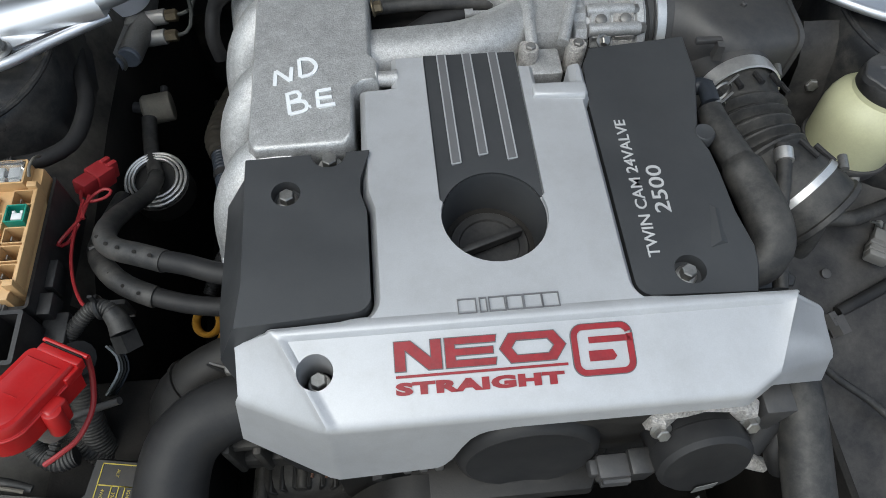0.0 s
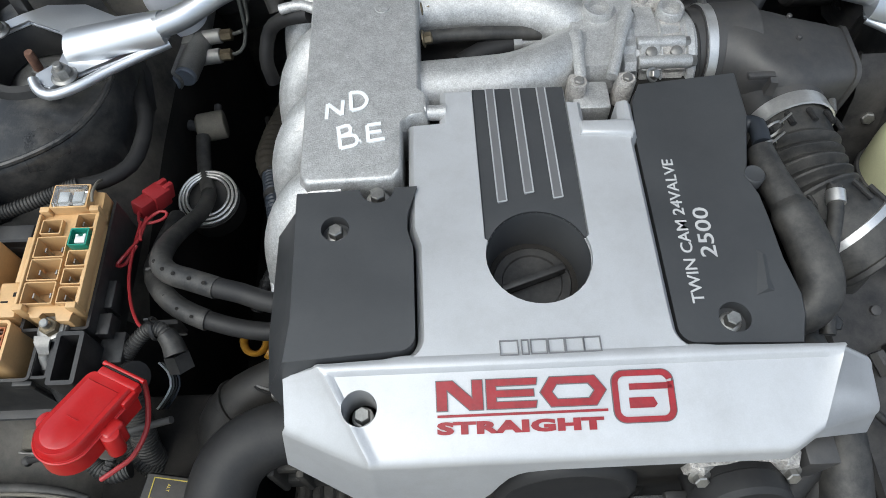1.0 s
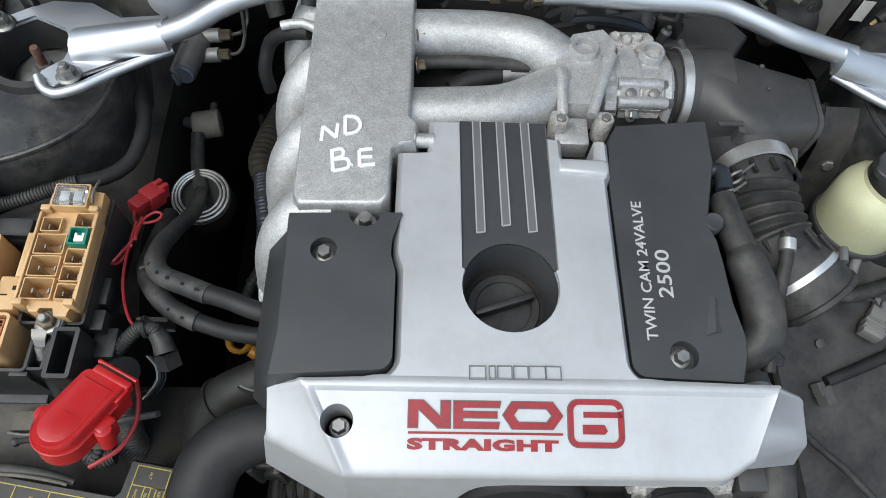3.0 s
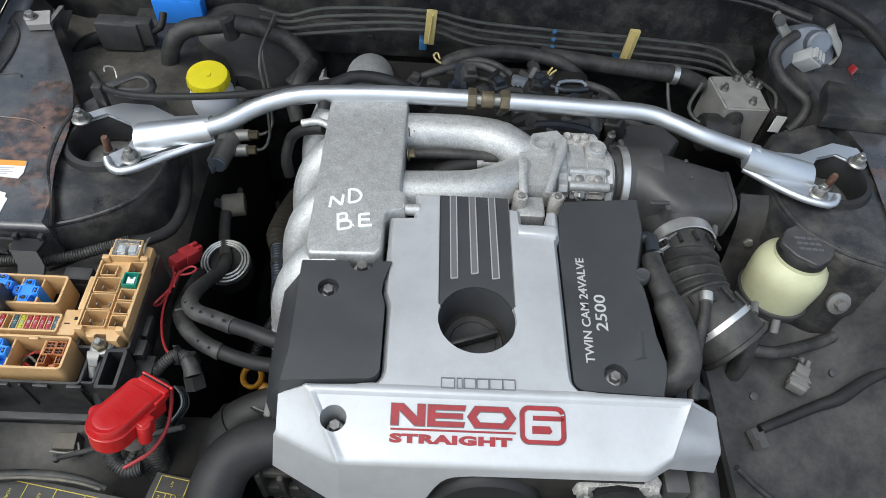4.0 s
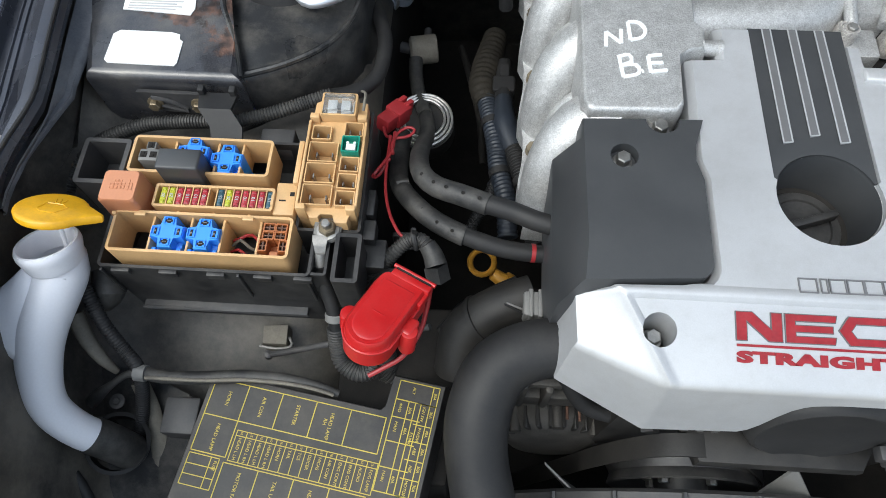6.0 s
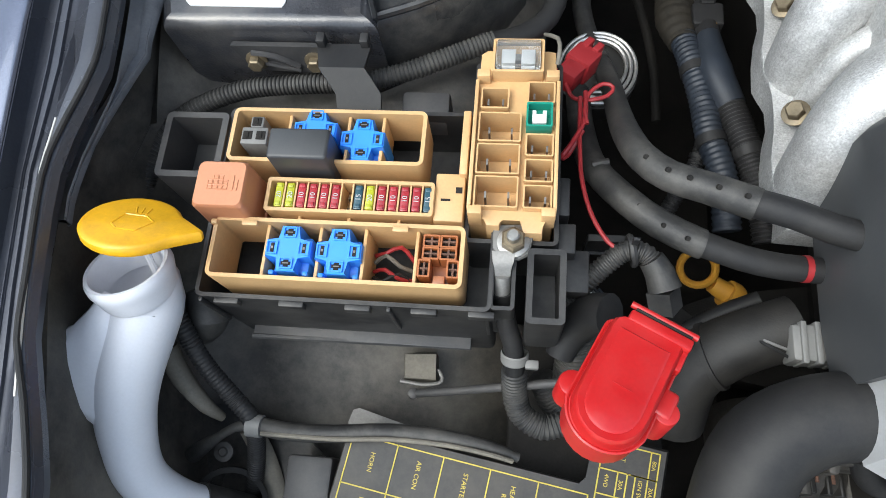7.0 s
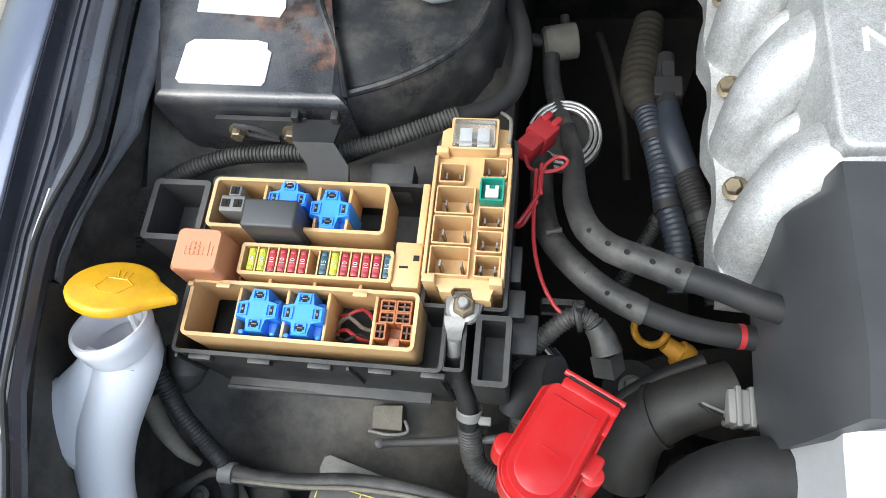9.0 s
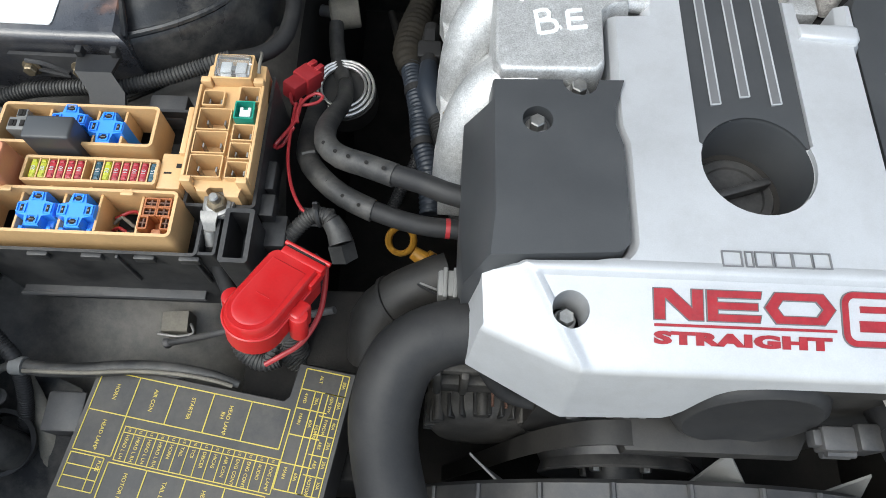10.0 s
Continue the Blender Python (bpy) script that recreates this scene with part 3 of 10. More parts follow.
# tray beside the left tower
bm = bmesh.new()
prism(bm, [(-0.594, 0.468), (-0.436, 0.468), (-0.452, 0.52), (-0.474, 0.57), (-0.480, 0.64), (-0.472, 0.690), (-0.498, 0.735), (-0.530, 0.775), (-0.558, 0.84), (-0.582, 0.905), (-0.655, 0.915), (-0.645, 0.768), (-0.622, 0.60)], 0.62, 0.860, 0.009, 3)
tray = solo("apron_tray", bm, "rusty_tray", "black painted steel ledge with flaking rust patches", "ledge", kind="structure")
bm = bmesh.new()
tube(bm, [(-0.440, 0.476, 0.853), (-0.454, 0.522, 0.857), (-0.475, 0.572, 0.859), (-0.482, 0.64, 0.859), (-0.474, 0.69, 0.859)], 0.0035, 8)
part("seam", bm, "apron", tray, "lumpy body sealer bead")
bm = bmesh.new()
tube(bm, [(-0.637, 0.875, 0.861), (-0.617, 0.844, 0.861), (-0.609, 0.797, 0.861), (-0.610, 0.752, 0.861), (-0.610, 0.708, 0.861), (-0.611, 0.673, 0.861)], 0.0030, 8)
part("seam", bm, "rusty_tray", tray)
bm = bmesh.new()
tube(bm, [(-0.590, 0.659, 0.860), (-0.554, 0.659, 0.860), (-0.525, 0.655, 0.860), (-0.505, 0.642, 0.860)], 0.0018, 8)
part("seam", bm, "rusty_tray", tray)
bm = bmesh.new()
tube(bm, [(-0.610, 0.747, 0.860), (-0.583, 0.753, 0.860), (-0.574, 0.745, 0.860)], 0.0016, 8)
part("seam", bm, "apron", tray)
# stickers on the ledge
bm = bmesh.new()
prism(bm, [(-0.573, 0.482), (-0.505, 0.481), (-0.503, 0.485), (-0.503, 0.512), (-0.507, 0.515), (-0.508, 0.521), (-0.517, 0.5235), (-0.570, 0.524), (-0.576, 0.519), (-0.577, 0.486)], 0.8602, 0.8612)
solo("blank_sticker", bm, "label", "blank white rounded paper sticker on the ledge", "sticker", smooth=0)
bm = bmesh.new()
prism(bm, [(-0.575, 0.552), (-0.503, 0.547), (-0.500, 0.556), (-0.503, 0.578), (-0.577, 0.578)], 0.8602, 0.8612)
lab = solo("info_sticker", bm, "label", "white sticker with orange band and torn edge", "sticker", smooth=0)
bm = bmesh.new()
box(bm, (-0.577, 0.5685, 0.8612), (-0.503, 0.5775, 0.8618))
part("band", bm, "orange_print", lab, smooth=0)
bm = bmesh.new()
for k in range(4):
    box(bm, (-0.570, 0.553 + k * 0.0035, 0.8612), (-0.520 + 0.006 * (k % 2), 0.5544 + k * 0.0035, 0.8617))
part("print", bm, "grey_print", lab, smooth=0)

# right inner apron: wall in front of the tower and the big sloping sheet
bm = bmesh.new()
rows = []
for i in range(9):
    x = 0.44 + 0.40 * i / 8
    s = 0.040 * (1 - i / 8)
    k = float(np.interp(x, [0.575, 0.625], [1.0, 0.0]))
    rows.append([(x + s, 0.60 + 0.01 * k, 0.835), (x + s, 0.53 + 0.065 * k, 0.822), (x + s, 0.495 + 0.085 * k, 0.800), (x + s, 0.462 + 0.102 * k, 0.745), (x + s * 0.6, 0.438 + 0.092 * k, 0.690), (x + 0.0, 0.415 + 0.03 * k, 0.664),
                 (x + 0.01, 0.34, 0.640), (x - 0.01, 0.22, 0.605), (x - 0.03, 0.08, 0.575), (x - 0.04, -0.15, 0.54)])
loops(bm, rows, cap=(False, False), closed=False)
bmesh.ops.recalc_face_normals(bm, faces=bm.faces[:])
bm.normal_update()
bmesh.ops.solidify(bm, geom=bm.faces[:], thickness=0.002)
apr = solo("inner_apron_far", bm, "arch", "dusty black wheel-arch panel sloping to the front", "inner wing", kind="structure", smooth=60)
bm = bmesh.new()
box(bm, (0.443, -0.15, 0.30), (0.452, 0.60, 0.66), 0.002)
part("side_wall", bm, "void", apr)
bm = bmesh.new()
prism(bm, [(0.655, 0.50), (0.86, 0.50), (0.86, 1.02), (0.66, 1.02), (0.63, 0.90), (0.662, 0.80), (0.684, 0.70), (0.690, 0.63), (0.682, 0.56)], 0.62, 0.850, 0.012, 2)
tr2 = solo("apron_tray_far", bm, "rusty_tray", "dark painted steel ledge with rust beside the tower", "ledge", kind="structure")
bm = bmesh.new()
prism(bm, [(0.628, 0.745), (0.735, 0.735), (0.755, 0.80), (0.66, 0.83)], 0.852, 0.878, 0.006)
part("bracket_plate", bm, "apron", tr2)
bm = bmesh.new()
loops(bm, [[(0.76, y, 0.30), (0.80, y, 0.80), (0.83, y, 0.87), (0.86, y, 0.885), (0.91, y, 0.87), (0.95, y, 0.7), (0.95, y, 0.30)] for y in (-0.35, 0.2, 0.8, 1.25)], cap=(False, False), closed=False)
bmesh.ops.recalc_face_normals(bm, faces=bm.faces[:])
bm.normal_update()
bmesh.ops.solidify(bm, geom=bm.faces[:], thickness=0.0012)
solo("fender_far", bm, "body", "dark blue painted front wing on the battery-less side", "fender", kind="structure", smooth=50)
bm = bmesh.new()
box(bm, (-0.80, -0.20, 0.25), (0.92, -0.12, 0.70), 0.02)
solo("radiator_support", bm, "void", "black front cross member ahead of the radiator", "cross member", kind="structure")

# raised hood, behind and above the camera's view
bm = bmesh.new()
HD = [(1.16, 0.955), (1.10, 1.06), (0.66, 1.86), (0.60, 1.92)]
rows = []
for y, z in HD:
    rows.append([(-0.74, y, z), (-0.40, y + 0.012, z + 0.008), (0.09, y + 0.018, z + 0.012), (0.58, y + 0.012, z + 0.008), (0.92, y, z)])
loops(bm, rows, cap=(False, False), closed=False)
bmesh.ops.recalc_face_normals(bm, faces=bm.faces[:])
bm.normal_update()
bmesh.ops.solidify(bm, geom=bm.faces[:], thickness=0.03)
solo("hood", bm, "body", "dark blue hood propped open over the bay", "hood", kind="structure", smooth=50)


# ---- engine ----
eng = thing("engine", (0.09, 0.5, 0.31), "grimy black engine block and cylinder head under covers", "engine")
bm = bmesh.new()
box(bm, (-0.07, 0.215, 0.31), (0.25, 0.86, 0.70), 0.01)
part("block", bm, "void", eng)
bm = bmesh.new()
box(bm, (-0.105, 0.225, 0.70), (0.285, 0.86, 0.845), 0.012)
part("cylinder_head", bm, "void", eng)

# badge cover
cov = thing("engine_cover", (0.09, 0.3, 0.80), "silver painted engine cover with charcoal side panels and red badge", "engine cover")
bm = bmesh.new()
U = [(0.162 + 0.0155 * math.cos(radians(a)), 0.486 + 0.0155 * math.sin(radians(a))) for a in range(0, -181, -20)]
STEM = [(-0.0275, 0.2540), (0.2045, 0.2540)] + [(0.2045 - 0.0155 * math.sin(radians(a)), 0.2772 - 0.0155 * math.cos(radians(a))) for a in range(0, 91, 10)] + [(0.1886, 0.300), (0.1885, 0.455), (0.193, 0.462), (0.193, 0.503), (0.189, 0.507), (0.180, 0.507)]
STEM += U + [(0.146, 0.507), (0.137, 0.507), (0.1325, 0.508), (0.1325, 0.5245), (0.014, 0.5245), (0.0125, 0.4875), (-0.0165, 0.4855), (-0.0175, 0.372), (-0.0125, 0.355), (-0.0125, 0.300)]
STEM += [(-0.0275 + 0.0150 * math.cos(radians(a)), 0.2765 - 0.0150 * math.sin(radians(a))) for a in range(0, 91, 10)]


def inset(poly, w):
    """The outline drawn in by w, mitred at its corners."""
    out, n = [], len(poly)
    for k in range(n):
        a, b, c = (Vector(poly[(k + j) % n]) for j in (-1, 0, 1))
        d0, d1 = (b - a).normalized(), (c - b).normalized()
        m = Vector((-d0.y - d1.y, d0.x + d1.x)).normalized()
        out.append(b + m * w / max(0.5, m.dot(Vector((-d0.y, d0.x)))))
    return out


loops(bm, [[(x, y, z) for x, y in inset(STEM, w)] for w, z in ((0.0, 0.850), (0.0, 0.8900), (0.0006, 0.8915), (0.0044, 0.8978), (0.0054, 0.8990))])
stem = part("stem", bm, "silver", cov)
bm = bmesh.new()
prism(bm, [(0.1385, 0.4630), (0.1860, 0.4590), (0.1895, 0.4640), (0.1895, 0.4760), (0.1850, 0.4790), (0.1400, 0.4790)], 0.890, 0.9030, 0.0045, 3)
part("ridge", bm, "silver", cov)
bm = bmesh.new()
CH = [(0.0435, 0.54), (0.0450, 0.36)] + [(0.0885 + 0.0437 * math.cos(radians(a)), 0.343 + 0.0437 * math.sin(radians(a))) for a in range(160, 381, 10)] + [(0.1320, 0.36), (0.1310, 0.54)]
prism(bm, CH, 0.894, 0.93)
cut(stem, bm)
bm = bmesh.new()
cyl(bm, (0.0885, 0.343, 0.80), (0.0885, 0.343, 0.95), 0.0432, 64)
cut(stem, bm)
bm = bmesh.new()
INS = [(0.0445, 0.5235), (0.0458, 0.36)] + [(0.0885 + 0.0432 * math.cos(radians(a)), 0.343 + 0.0432 * math.sin(radians(a))) for a in range(158, 21, -8)] + [(0.1312, 0.36), (0.1303, 0.5235)]
prism(bm, INS, 0.870, 0.8962)
ins = part("inset_panel", bm, "panel", cov, "charcoal ribbed inset")
bm = bmesh.new()
cyl(bm, (0.0885, 0.343, 0.80), (0.0885, 0.343, 0.95), 0.0428, 64)
cut(ins, bm)
for x0, x1, y0 in ((0.0590, 0.0668, 0.396), (0.0828, 0.0906, 0.404), (0.1072, 0.1152, 0.398)):
    bm = bmesh.new()
    loops(bm, [[(x0, y0 - 0.001, 0.896), (x1, y0 + 0.001, 0.896), (x1 - 0.002, 0.5225, 0.896), (x0 - 0.002, 0.5225, 0.896)],
               [(x0, y0, 0.8978), (x1, y0 + 0.001, 0.8978), (x1 - 0.002, 0.5225, 0.8978), (x0 - 0.002, 0.5225, 0.8978)]])
    st = part("stripe", bm, "stripe", cov)
    bm = bmesh.new()
    for a, b in (((x0, y0), (x0 - 0.002, 0.5225)), ((x1, y0 + 0.001), (x1 - 0.002, 0.5225)), ((x0, y0), (x1, y0 + 0.001))):
        tube(bm, [(a[0], a[1], 0.8978), (b[0], b[1], 0.8978)], 0.0007, 6, step=0.2)
    part("edge_line", bm, "silver", st)
# well and oil filler cap
bm = bmesh.new()
lathe(bm, (0.0885, 0.343, 0.895), (0, 0, -1), [(0.0425, 0), (0.0415, 0.004), (0.040, 0.062), (0.0, 0.062)], 56, cap=(False, False))
part("filler_well", bm, "panel", cov)
fc = thing("oil_filler_cap", (0.0885, 0.343, 0.835), "black plastic oil filler cap with a raised grip bar", "oil cap")
bm = bmesh.new()
lathe(bm, (0.0885, 0.343, 0.834), (0, 0, 1), [(0.036, 0), (0.036, 0.010), (0.034, 0.013), (0.027, 0.0135), (0.026, 0.0115), (0.0, 0.0115)], 48, cap=(True, False))
part("cap", bm, "black", fc)
bm = bmesh.new()
box(bm, (-0.030, -0.0034, 0), (0.030, 0.0034, 0.011), 0.0015, mtx=pose(0.0885, 0.3430, 0.8480, 0, 0, 19))
part("grip", bm, "black", fc)


# front bar of the cover, lofted through its ridges
def bar_bottom(x):
    return float(np.interp(x, [-0.05, 0.028, 0.037, 0.043, 0.049, 0.056, 0.066, 0.085, 0.26], [0.796, 0.802, 0.810, 0.826, 0.845, 0.857, 0.863, 0.866, 0.867]))


def bar_z(y):
    return 0.8965 - (0.2465 - y) * 0.0130 / 0.0605


def station(xb, xf, dz=0.0, rib=0.0, yf=0.1855, yr=0.258, zb=None, yb=None, out=0.0):
    """One section of the front bar from its back edge at xb to its front edge at xf; dz lowers it, rib lifts it over the recessed plate."""
    zb = bar_bottom(xf) if zb is None else zb
    zf = bar_z(yf) + dz + rib
    yb = yf - 0.0045 - 0.013 * (0.876 - zb) / 0.075 if yb is None else yb
    at = lambda y: xf + (xb - xf) * min(1.0, max(0.0, (y - yf) / (0.258 - yf)))
    top = [(at(yr) - out, yr, 0.80), (at(yr) - out * 0.6, yr, 0.888 + dz), (at(yr), yr - 0.0006, 0.8980 + dz), (at(yr), yr - 0.0030, 0.8997 + dz), (at(0.2545), 0.2545, 0.9000 + dz), (at(0.2512), 0.2512, 0.9000 + dz), (at(0.2502), 0.2502, 0.8993 + dz), (at(0.2474), 0.2474, bar_z(0.2474) - 0.0008 + dz + rib * 1.5)]
    for k in (0.70, 0.40):
        y = yf + (0.2474 - yf) * k
        top.append((at(y), y, bar_z(y) + dz + rib))
    return top + [(at(yf + 0.0035), yf + 0.0035, zf + 0.0007), (at(yf), yf, zf - 0.0007), (at(yf) - out * 0.2, yf - 0.0026, zf - 0.0034), (at(yf) - out * 0.3, yf - 0.0036, zf - 0.0080), (xf - out, yb, zb)]


bm = bmesh.new()
ST = [station(-0.1185, -0.1160, -0.0205, 0.0015, 0.2180, 0.256, 0.806, 0.204, 0.010), station(-0.1160, -0.1130, -0.0190, 0.0015, 0.2155, 0.2565, 0.805, 0.2015, 0.008),
      station(-0.0935, -0.0570, -0.0048, 0.0015, 0.1880, 0.2575, 0.803, 0.1680), station(-0.0905, -0.0530, -0.0012, 0.0018, 0.1865), station(-0.0880, -0.0505, 0.0, 0.0024), station(-0.0850, -0.0475, 0.0, 0.0022), station(-0.0815, -0.0440, 0.0, 0.0)]
for i in range(49):
    k = i / 48
    xb = -0.078 + 0.381 * k
    yr = float(np.interp(xb, [-0.078, -0.036, -0.0275, 0.2045, 0.212, 0.30], [0.258, 0.2597, 0.2618, 0.2618, 0.2603, 0.258]))
    ST.append(station(xb, -0.040 + 0.297 * k, yr=yr))
ST += [station(0.3075, 0.2625, 0.0, 0.0004, 0.1865), station(0.3120, 0.2730, 0.0, 0.0010, 0.1925, zb=0.866), station(0.3130, 0.2850, -0.0002, 0.0022, 0.1995, zb=0.866), station(0.3145, 0.2880, -0.0060, 0.0018, 0.2010, zb=0.864),
       station(0.3470, 0.3460, -0.0330, 0.0015, 0.2160, 0.258, 0.832), station(0.3510, 0.3510, -0.0380, 0.0015, 0.2190, 0.2550, 0.826)]
loops(bm, ST)
front = part("front_bar", bm, "silver", cov, smooth=24)
bm = bmesh.new()
cyl(bm, (-0.0570, 0.2240, 0.855), (-0.0570, 0.2240, 0.95), 0.0132, 40)
cut(front, bm)
bm = bmesh.new()
lathe(bm, (-0.0570, 0.2240, 0.889), (0, 0, -1), [(0.0128, 0.002), (0.0124, 0.034), (0.0, 0.034)], 32, cap=(False, False))
part("bolt_well", bm, "silver", cov)
bm = bmesh.new()
hexhead(bm, (-0.0570, 0.2240, 0.864), (0, 0, 1), 0.013, 0.0085, 0.010)
part("bolt", bm, "steel", cov)


def side_panel(top, mid, z, zm, zb, holes):
    bm = bmesh.new()
    loops(bm, [[(x, y, zb) for x, y in mid], [(x, y, zm) for x, y in mid], [(x, y, z - 0.002) for x, y in top], [(x + 0.001 * (0.05 - x) / 0.15, y, z) for x, y in top]])
    es = [e for e in bm.edges if len(e.link_faces) == 2 and e.calc_face_angle(0) > radians(25) and min(v.co.z for v in e.verts) > zm - 0.001]
    bmesh.ops.bevel(bm, geom=es, offset=0.0014, segments=2, affect='EDGES', clamp_overlap=True)
    sp = part("side_panel", bm, "panel", cov, "charcoal plastic side panel")
    for hx, hy, hr in holes:
        bm = bmesh.new()
        cyl(bm, (hx, hy, z - 0.012), (hx, hy, z + 0.05), hr, 32)
        cut(sp, bm)
        bm = bmesh.new()
        hexhead(bm, (hx, hy, z - 0.0118), (0, 0, 1), 0.0125, 0.0088, 0.0095)
        part("bolt", bm, "steel", cov)
    return sp


def corner(cx, cy, r, a0, a1):
    """Points of a rounded corner about a centre."""
    return [(cx + r * math.cos(radians(a0 + (a1 - a0) * k / 6)), cy + r * math.sin(radians(a0 + (a1 - a0) * k / 6))) for k in range(7)]


side_panel([(-0.113, 0.4085), (-0.1128, 0.3905), (-0.1115, 0.293), (-0.1150, 0.2580)] + corner(-0.0275, 0.2765, 0.0130, -90, 0) + [(-0.0145, 0.352), (-0.0195, 0.370), (-0.0185, 0.385), (-0.0100, 0.412)],
           [(-0.116, 0.4065), (-0.134, 0.3885), (-0.1350, 0.289), (-0.1315, 0.2490)] + corner(-0.0275, 0.2765, 0.0143, -90, 0) + [(-0.0132, 0.352), (-0.0180, 0.370), (-0.0175, 0.385), (-0.0085, 0.414)],
           0.903, 0.866, 0.790, [(-0.0785, 0.3725, 0.0118)])
side_panel(corner(0.2045, 0.2772, 0.0132, 180, 270) + [(0.286, 0.2610), (0.294, 0.285), (0.296, 0.302), (0.2905, 0.335), (0.289, 0.375), (0.287, 0.398), (0.281, 0.415), (0.299, 0.486), (0.300, 0.536), (0.205, 0.526), (0.1955, 0.505), (0.1910, 0.455)],
           corner(0.2045, 0.2772, 0.0145, 180, 270) + [(0.289, 0.2585), (0.299, 0.285), (0.302, 0.302), (0.2960, 0.335), (0.294, 0.375), (0.292, 0.398), (0.288, 0.415), (0.305, 0.486), (0.306, 0.539), (0.204, 0.529), (0.1942, 0.505), (0.1897, 0.455)],
           0.893, 0.872, 0.800, [(0.237, 0.284, 0.0128)])
bm = bmesh.new()
lathe(bm, (0.2875, 0.418, 0.882), (0, 0, 1), [(0.010, 0), (0.010, 0.010), (0.0085, 0.012), (0.005, 0.011)], 20)
part("clip_boss", bm, "panel", cov)
bm = bmesh.new()
loops(bm, [[(0.255, 0.300, 0.892), (0.300, 0.300, 0.87), (0.294, 0.335, 0.87), (0.268, 0.345, 0.892)], [(0.268, 0.306, 0.8955), (0.288, 0.304, 0.888), (0.284, 0.334, 0.888), (0.272, 0.338, 0.8955)]])
part("raised_pad", bm, "panel", cov)

writing("spec_text", "TWIN CAM 24VALVE", 0.0138, pose(0.2160, 0.2965, 0.8934, 0, 0, 89.2), "grey_print", cov, wide=1.10, fat=0.0001, label="pale grey printed lettering")
writing("spec_text", "2500", 0.0186, pose(0.2355, 0.3365, 0.8934, 0, 0, 88), "grey_print", cov, wide=1.32, fat=0.0001)
SL = math.degrees(math.atan2(0.0130, 0.0605))


def on_bar(x, y):
    return pose(x, y, 0.8965 - (0.2465 - y) * math.tan(radians(SL)) + 0.0004, SL, 0, -0.3)


writing("badge_text", "STRAIGHT", 0.0112, on_bar(0.0005, 0.2035), "red_paint", cov, fat=0.0007, spread=1.10, wide=2.16, thick=0.0008, label="red raised lettering")


def badge(name, polys, material="red_paint", high=0.0010, label=""):
    bm = bmesh.new()
    for poly in polys:
        loops(bm, [[on_bar(x, y) @ Vector((0, 0, z)) for x, y in poly] for z in (-0.001, high)])
    return part(name, bm, material, cov, label, smooth=0)


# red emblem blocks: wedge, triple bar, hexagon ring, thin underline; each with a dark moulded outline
def frame_line(bm, poly, w, place):
    """A closed mitred line round an outline, w wide, on the surface that place(x, y, z) gives."""
    n, rings = len(poly), []
    for k in range(n):
        a, b, c = (Vector(poly[(k + j) % n]) for j in (-1, 0, 1))
        d0, d1 = (b - a).normalized(), (c - b).normalized()
        m = Vector((-d0.y - d1.y, d0.x + d1.x))
        m = m.normalized() * (w / 2) / max(0.35, m.normalized().dot(Vector((-d0.y, d0.x)))) if m.length > 1e-6 else Vector((-d0.y, d0.x)) * w / 2
        rings.append([place(b.x + m.x, b.y + m.y, -0.0006), place(b.x + m.x, b.y + m.y, 0.0008), place(b.x - m.x, b.y - m.y, 0.0008), place(b.x - m.x, b.y - m.y, -0.0006)])
    rows = [[bm.verts.new(p) for p in ring] for ring in rings]
    for k in range(n):
        for j in range(4):
            bm.faces.new((rows[k][j], rows[k][(j + 1) % 4], rows[(k + 1) % n][(j + 1) % 4], rows[(k + 1) % n][j]))


def outline(poly):
    bm = bmesh.new()
    frame_line(bm, poly, 0.0013, lambda x, y, z: on_bar(x, y) @ Vector((0, 0, z)))
    return part("outline", bm, "dark_print", cov, smooth=0)


WEDGE = [(0.0005, 0.2195), (0.0080, 0.2195), (0.0080, 0.2345), (0.0245, 0.2195), (0.0345, 0.2195), (0.0345, 0.2405), (0.0270, 0.2405), (0.0270, 0.2275), (0.0125, 0.2405), (0.0005, 0.2405)]
TRIPLE = [(0.0375, 0.2195), (0.0735, 0.2195), (0.0745, 0.2242), (0.0445, 0.2242), (0.0445, 0.2277), (0.0725, 0.2277), (0.0725, 0.2324), (0.0445, 0.2324), (0.0445, 0.2358), (0.0745, 0.2358), (0.0755, 0.2405), (0.0375, 0.2405)]
HEXO = [(0.0775, 0.2300), (0.0850, 0.2195), (0.1185, 0.2195), (0.1265, 0.2300), (0.1185, 0.2405), (0.0850, 0.2405)]
HEXI = [(0.0860, 0.2300), (0.0900, 0.2245), (0.1135, 0.2245), (0.1180, 0.2300), (0.1135, 0.2355), (0.0900, 0.2355)]
badge("emblem_block", [WEDGE], label="red raised emblem shape")
badge("emblem_block", [TRIPLE])
badge("emblem_block", [[HEXO[k], HEXO[(k + 1) % 6], HEXI[(k + 1) % 6], HEXI[k]] for k in range(6)])
for poly in (WEDGE, TRIPLE, HEXO, HEXI):
    outline(poly)
badge("underline", [[(0.0005, 0.2148), (0.1265, 0.2148), (0.1265, 0.2166), (0.0005, 0.2166)]])


def ring_poly(cx, cy, a, b, r, n=6):
    out = []
    for sx, sy, st in ((1, 1, 0), (-1, 1, 90), (-1, -1, 180), (1, -1, 270)):
        for k in range(n + 1):
            t = radians(st + 90 * k / n)
            out.append((cx + sx * (a - r) + r * math.cos(t), cy + sy * (b - r) + r * math.sin(t)))
    return out


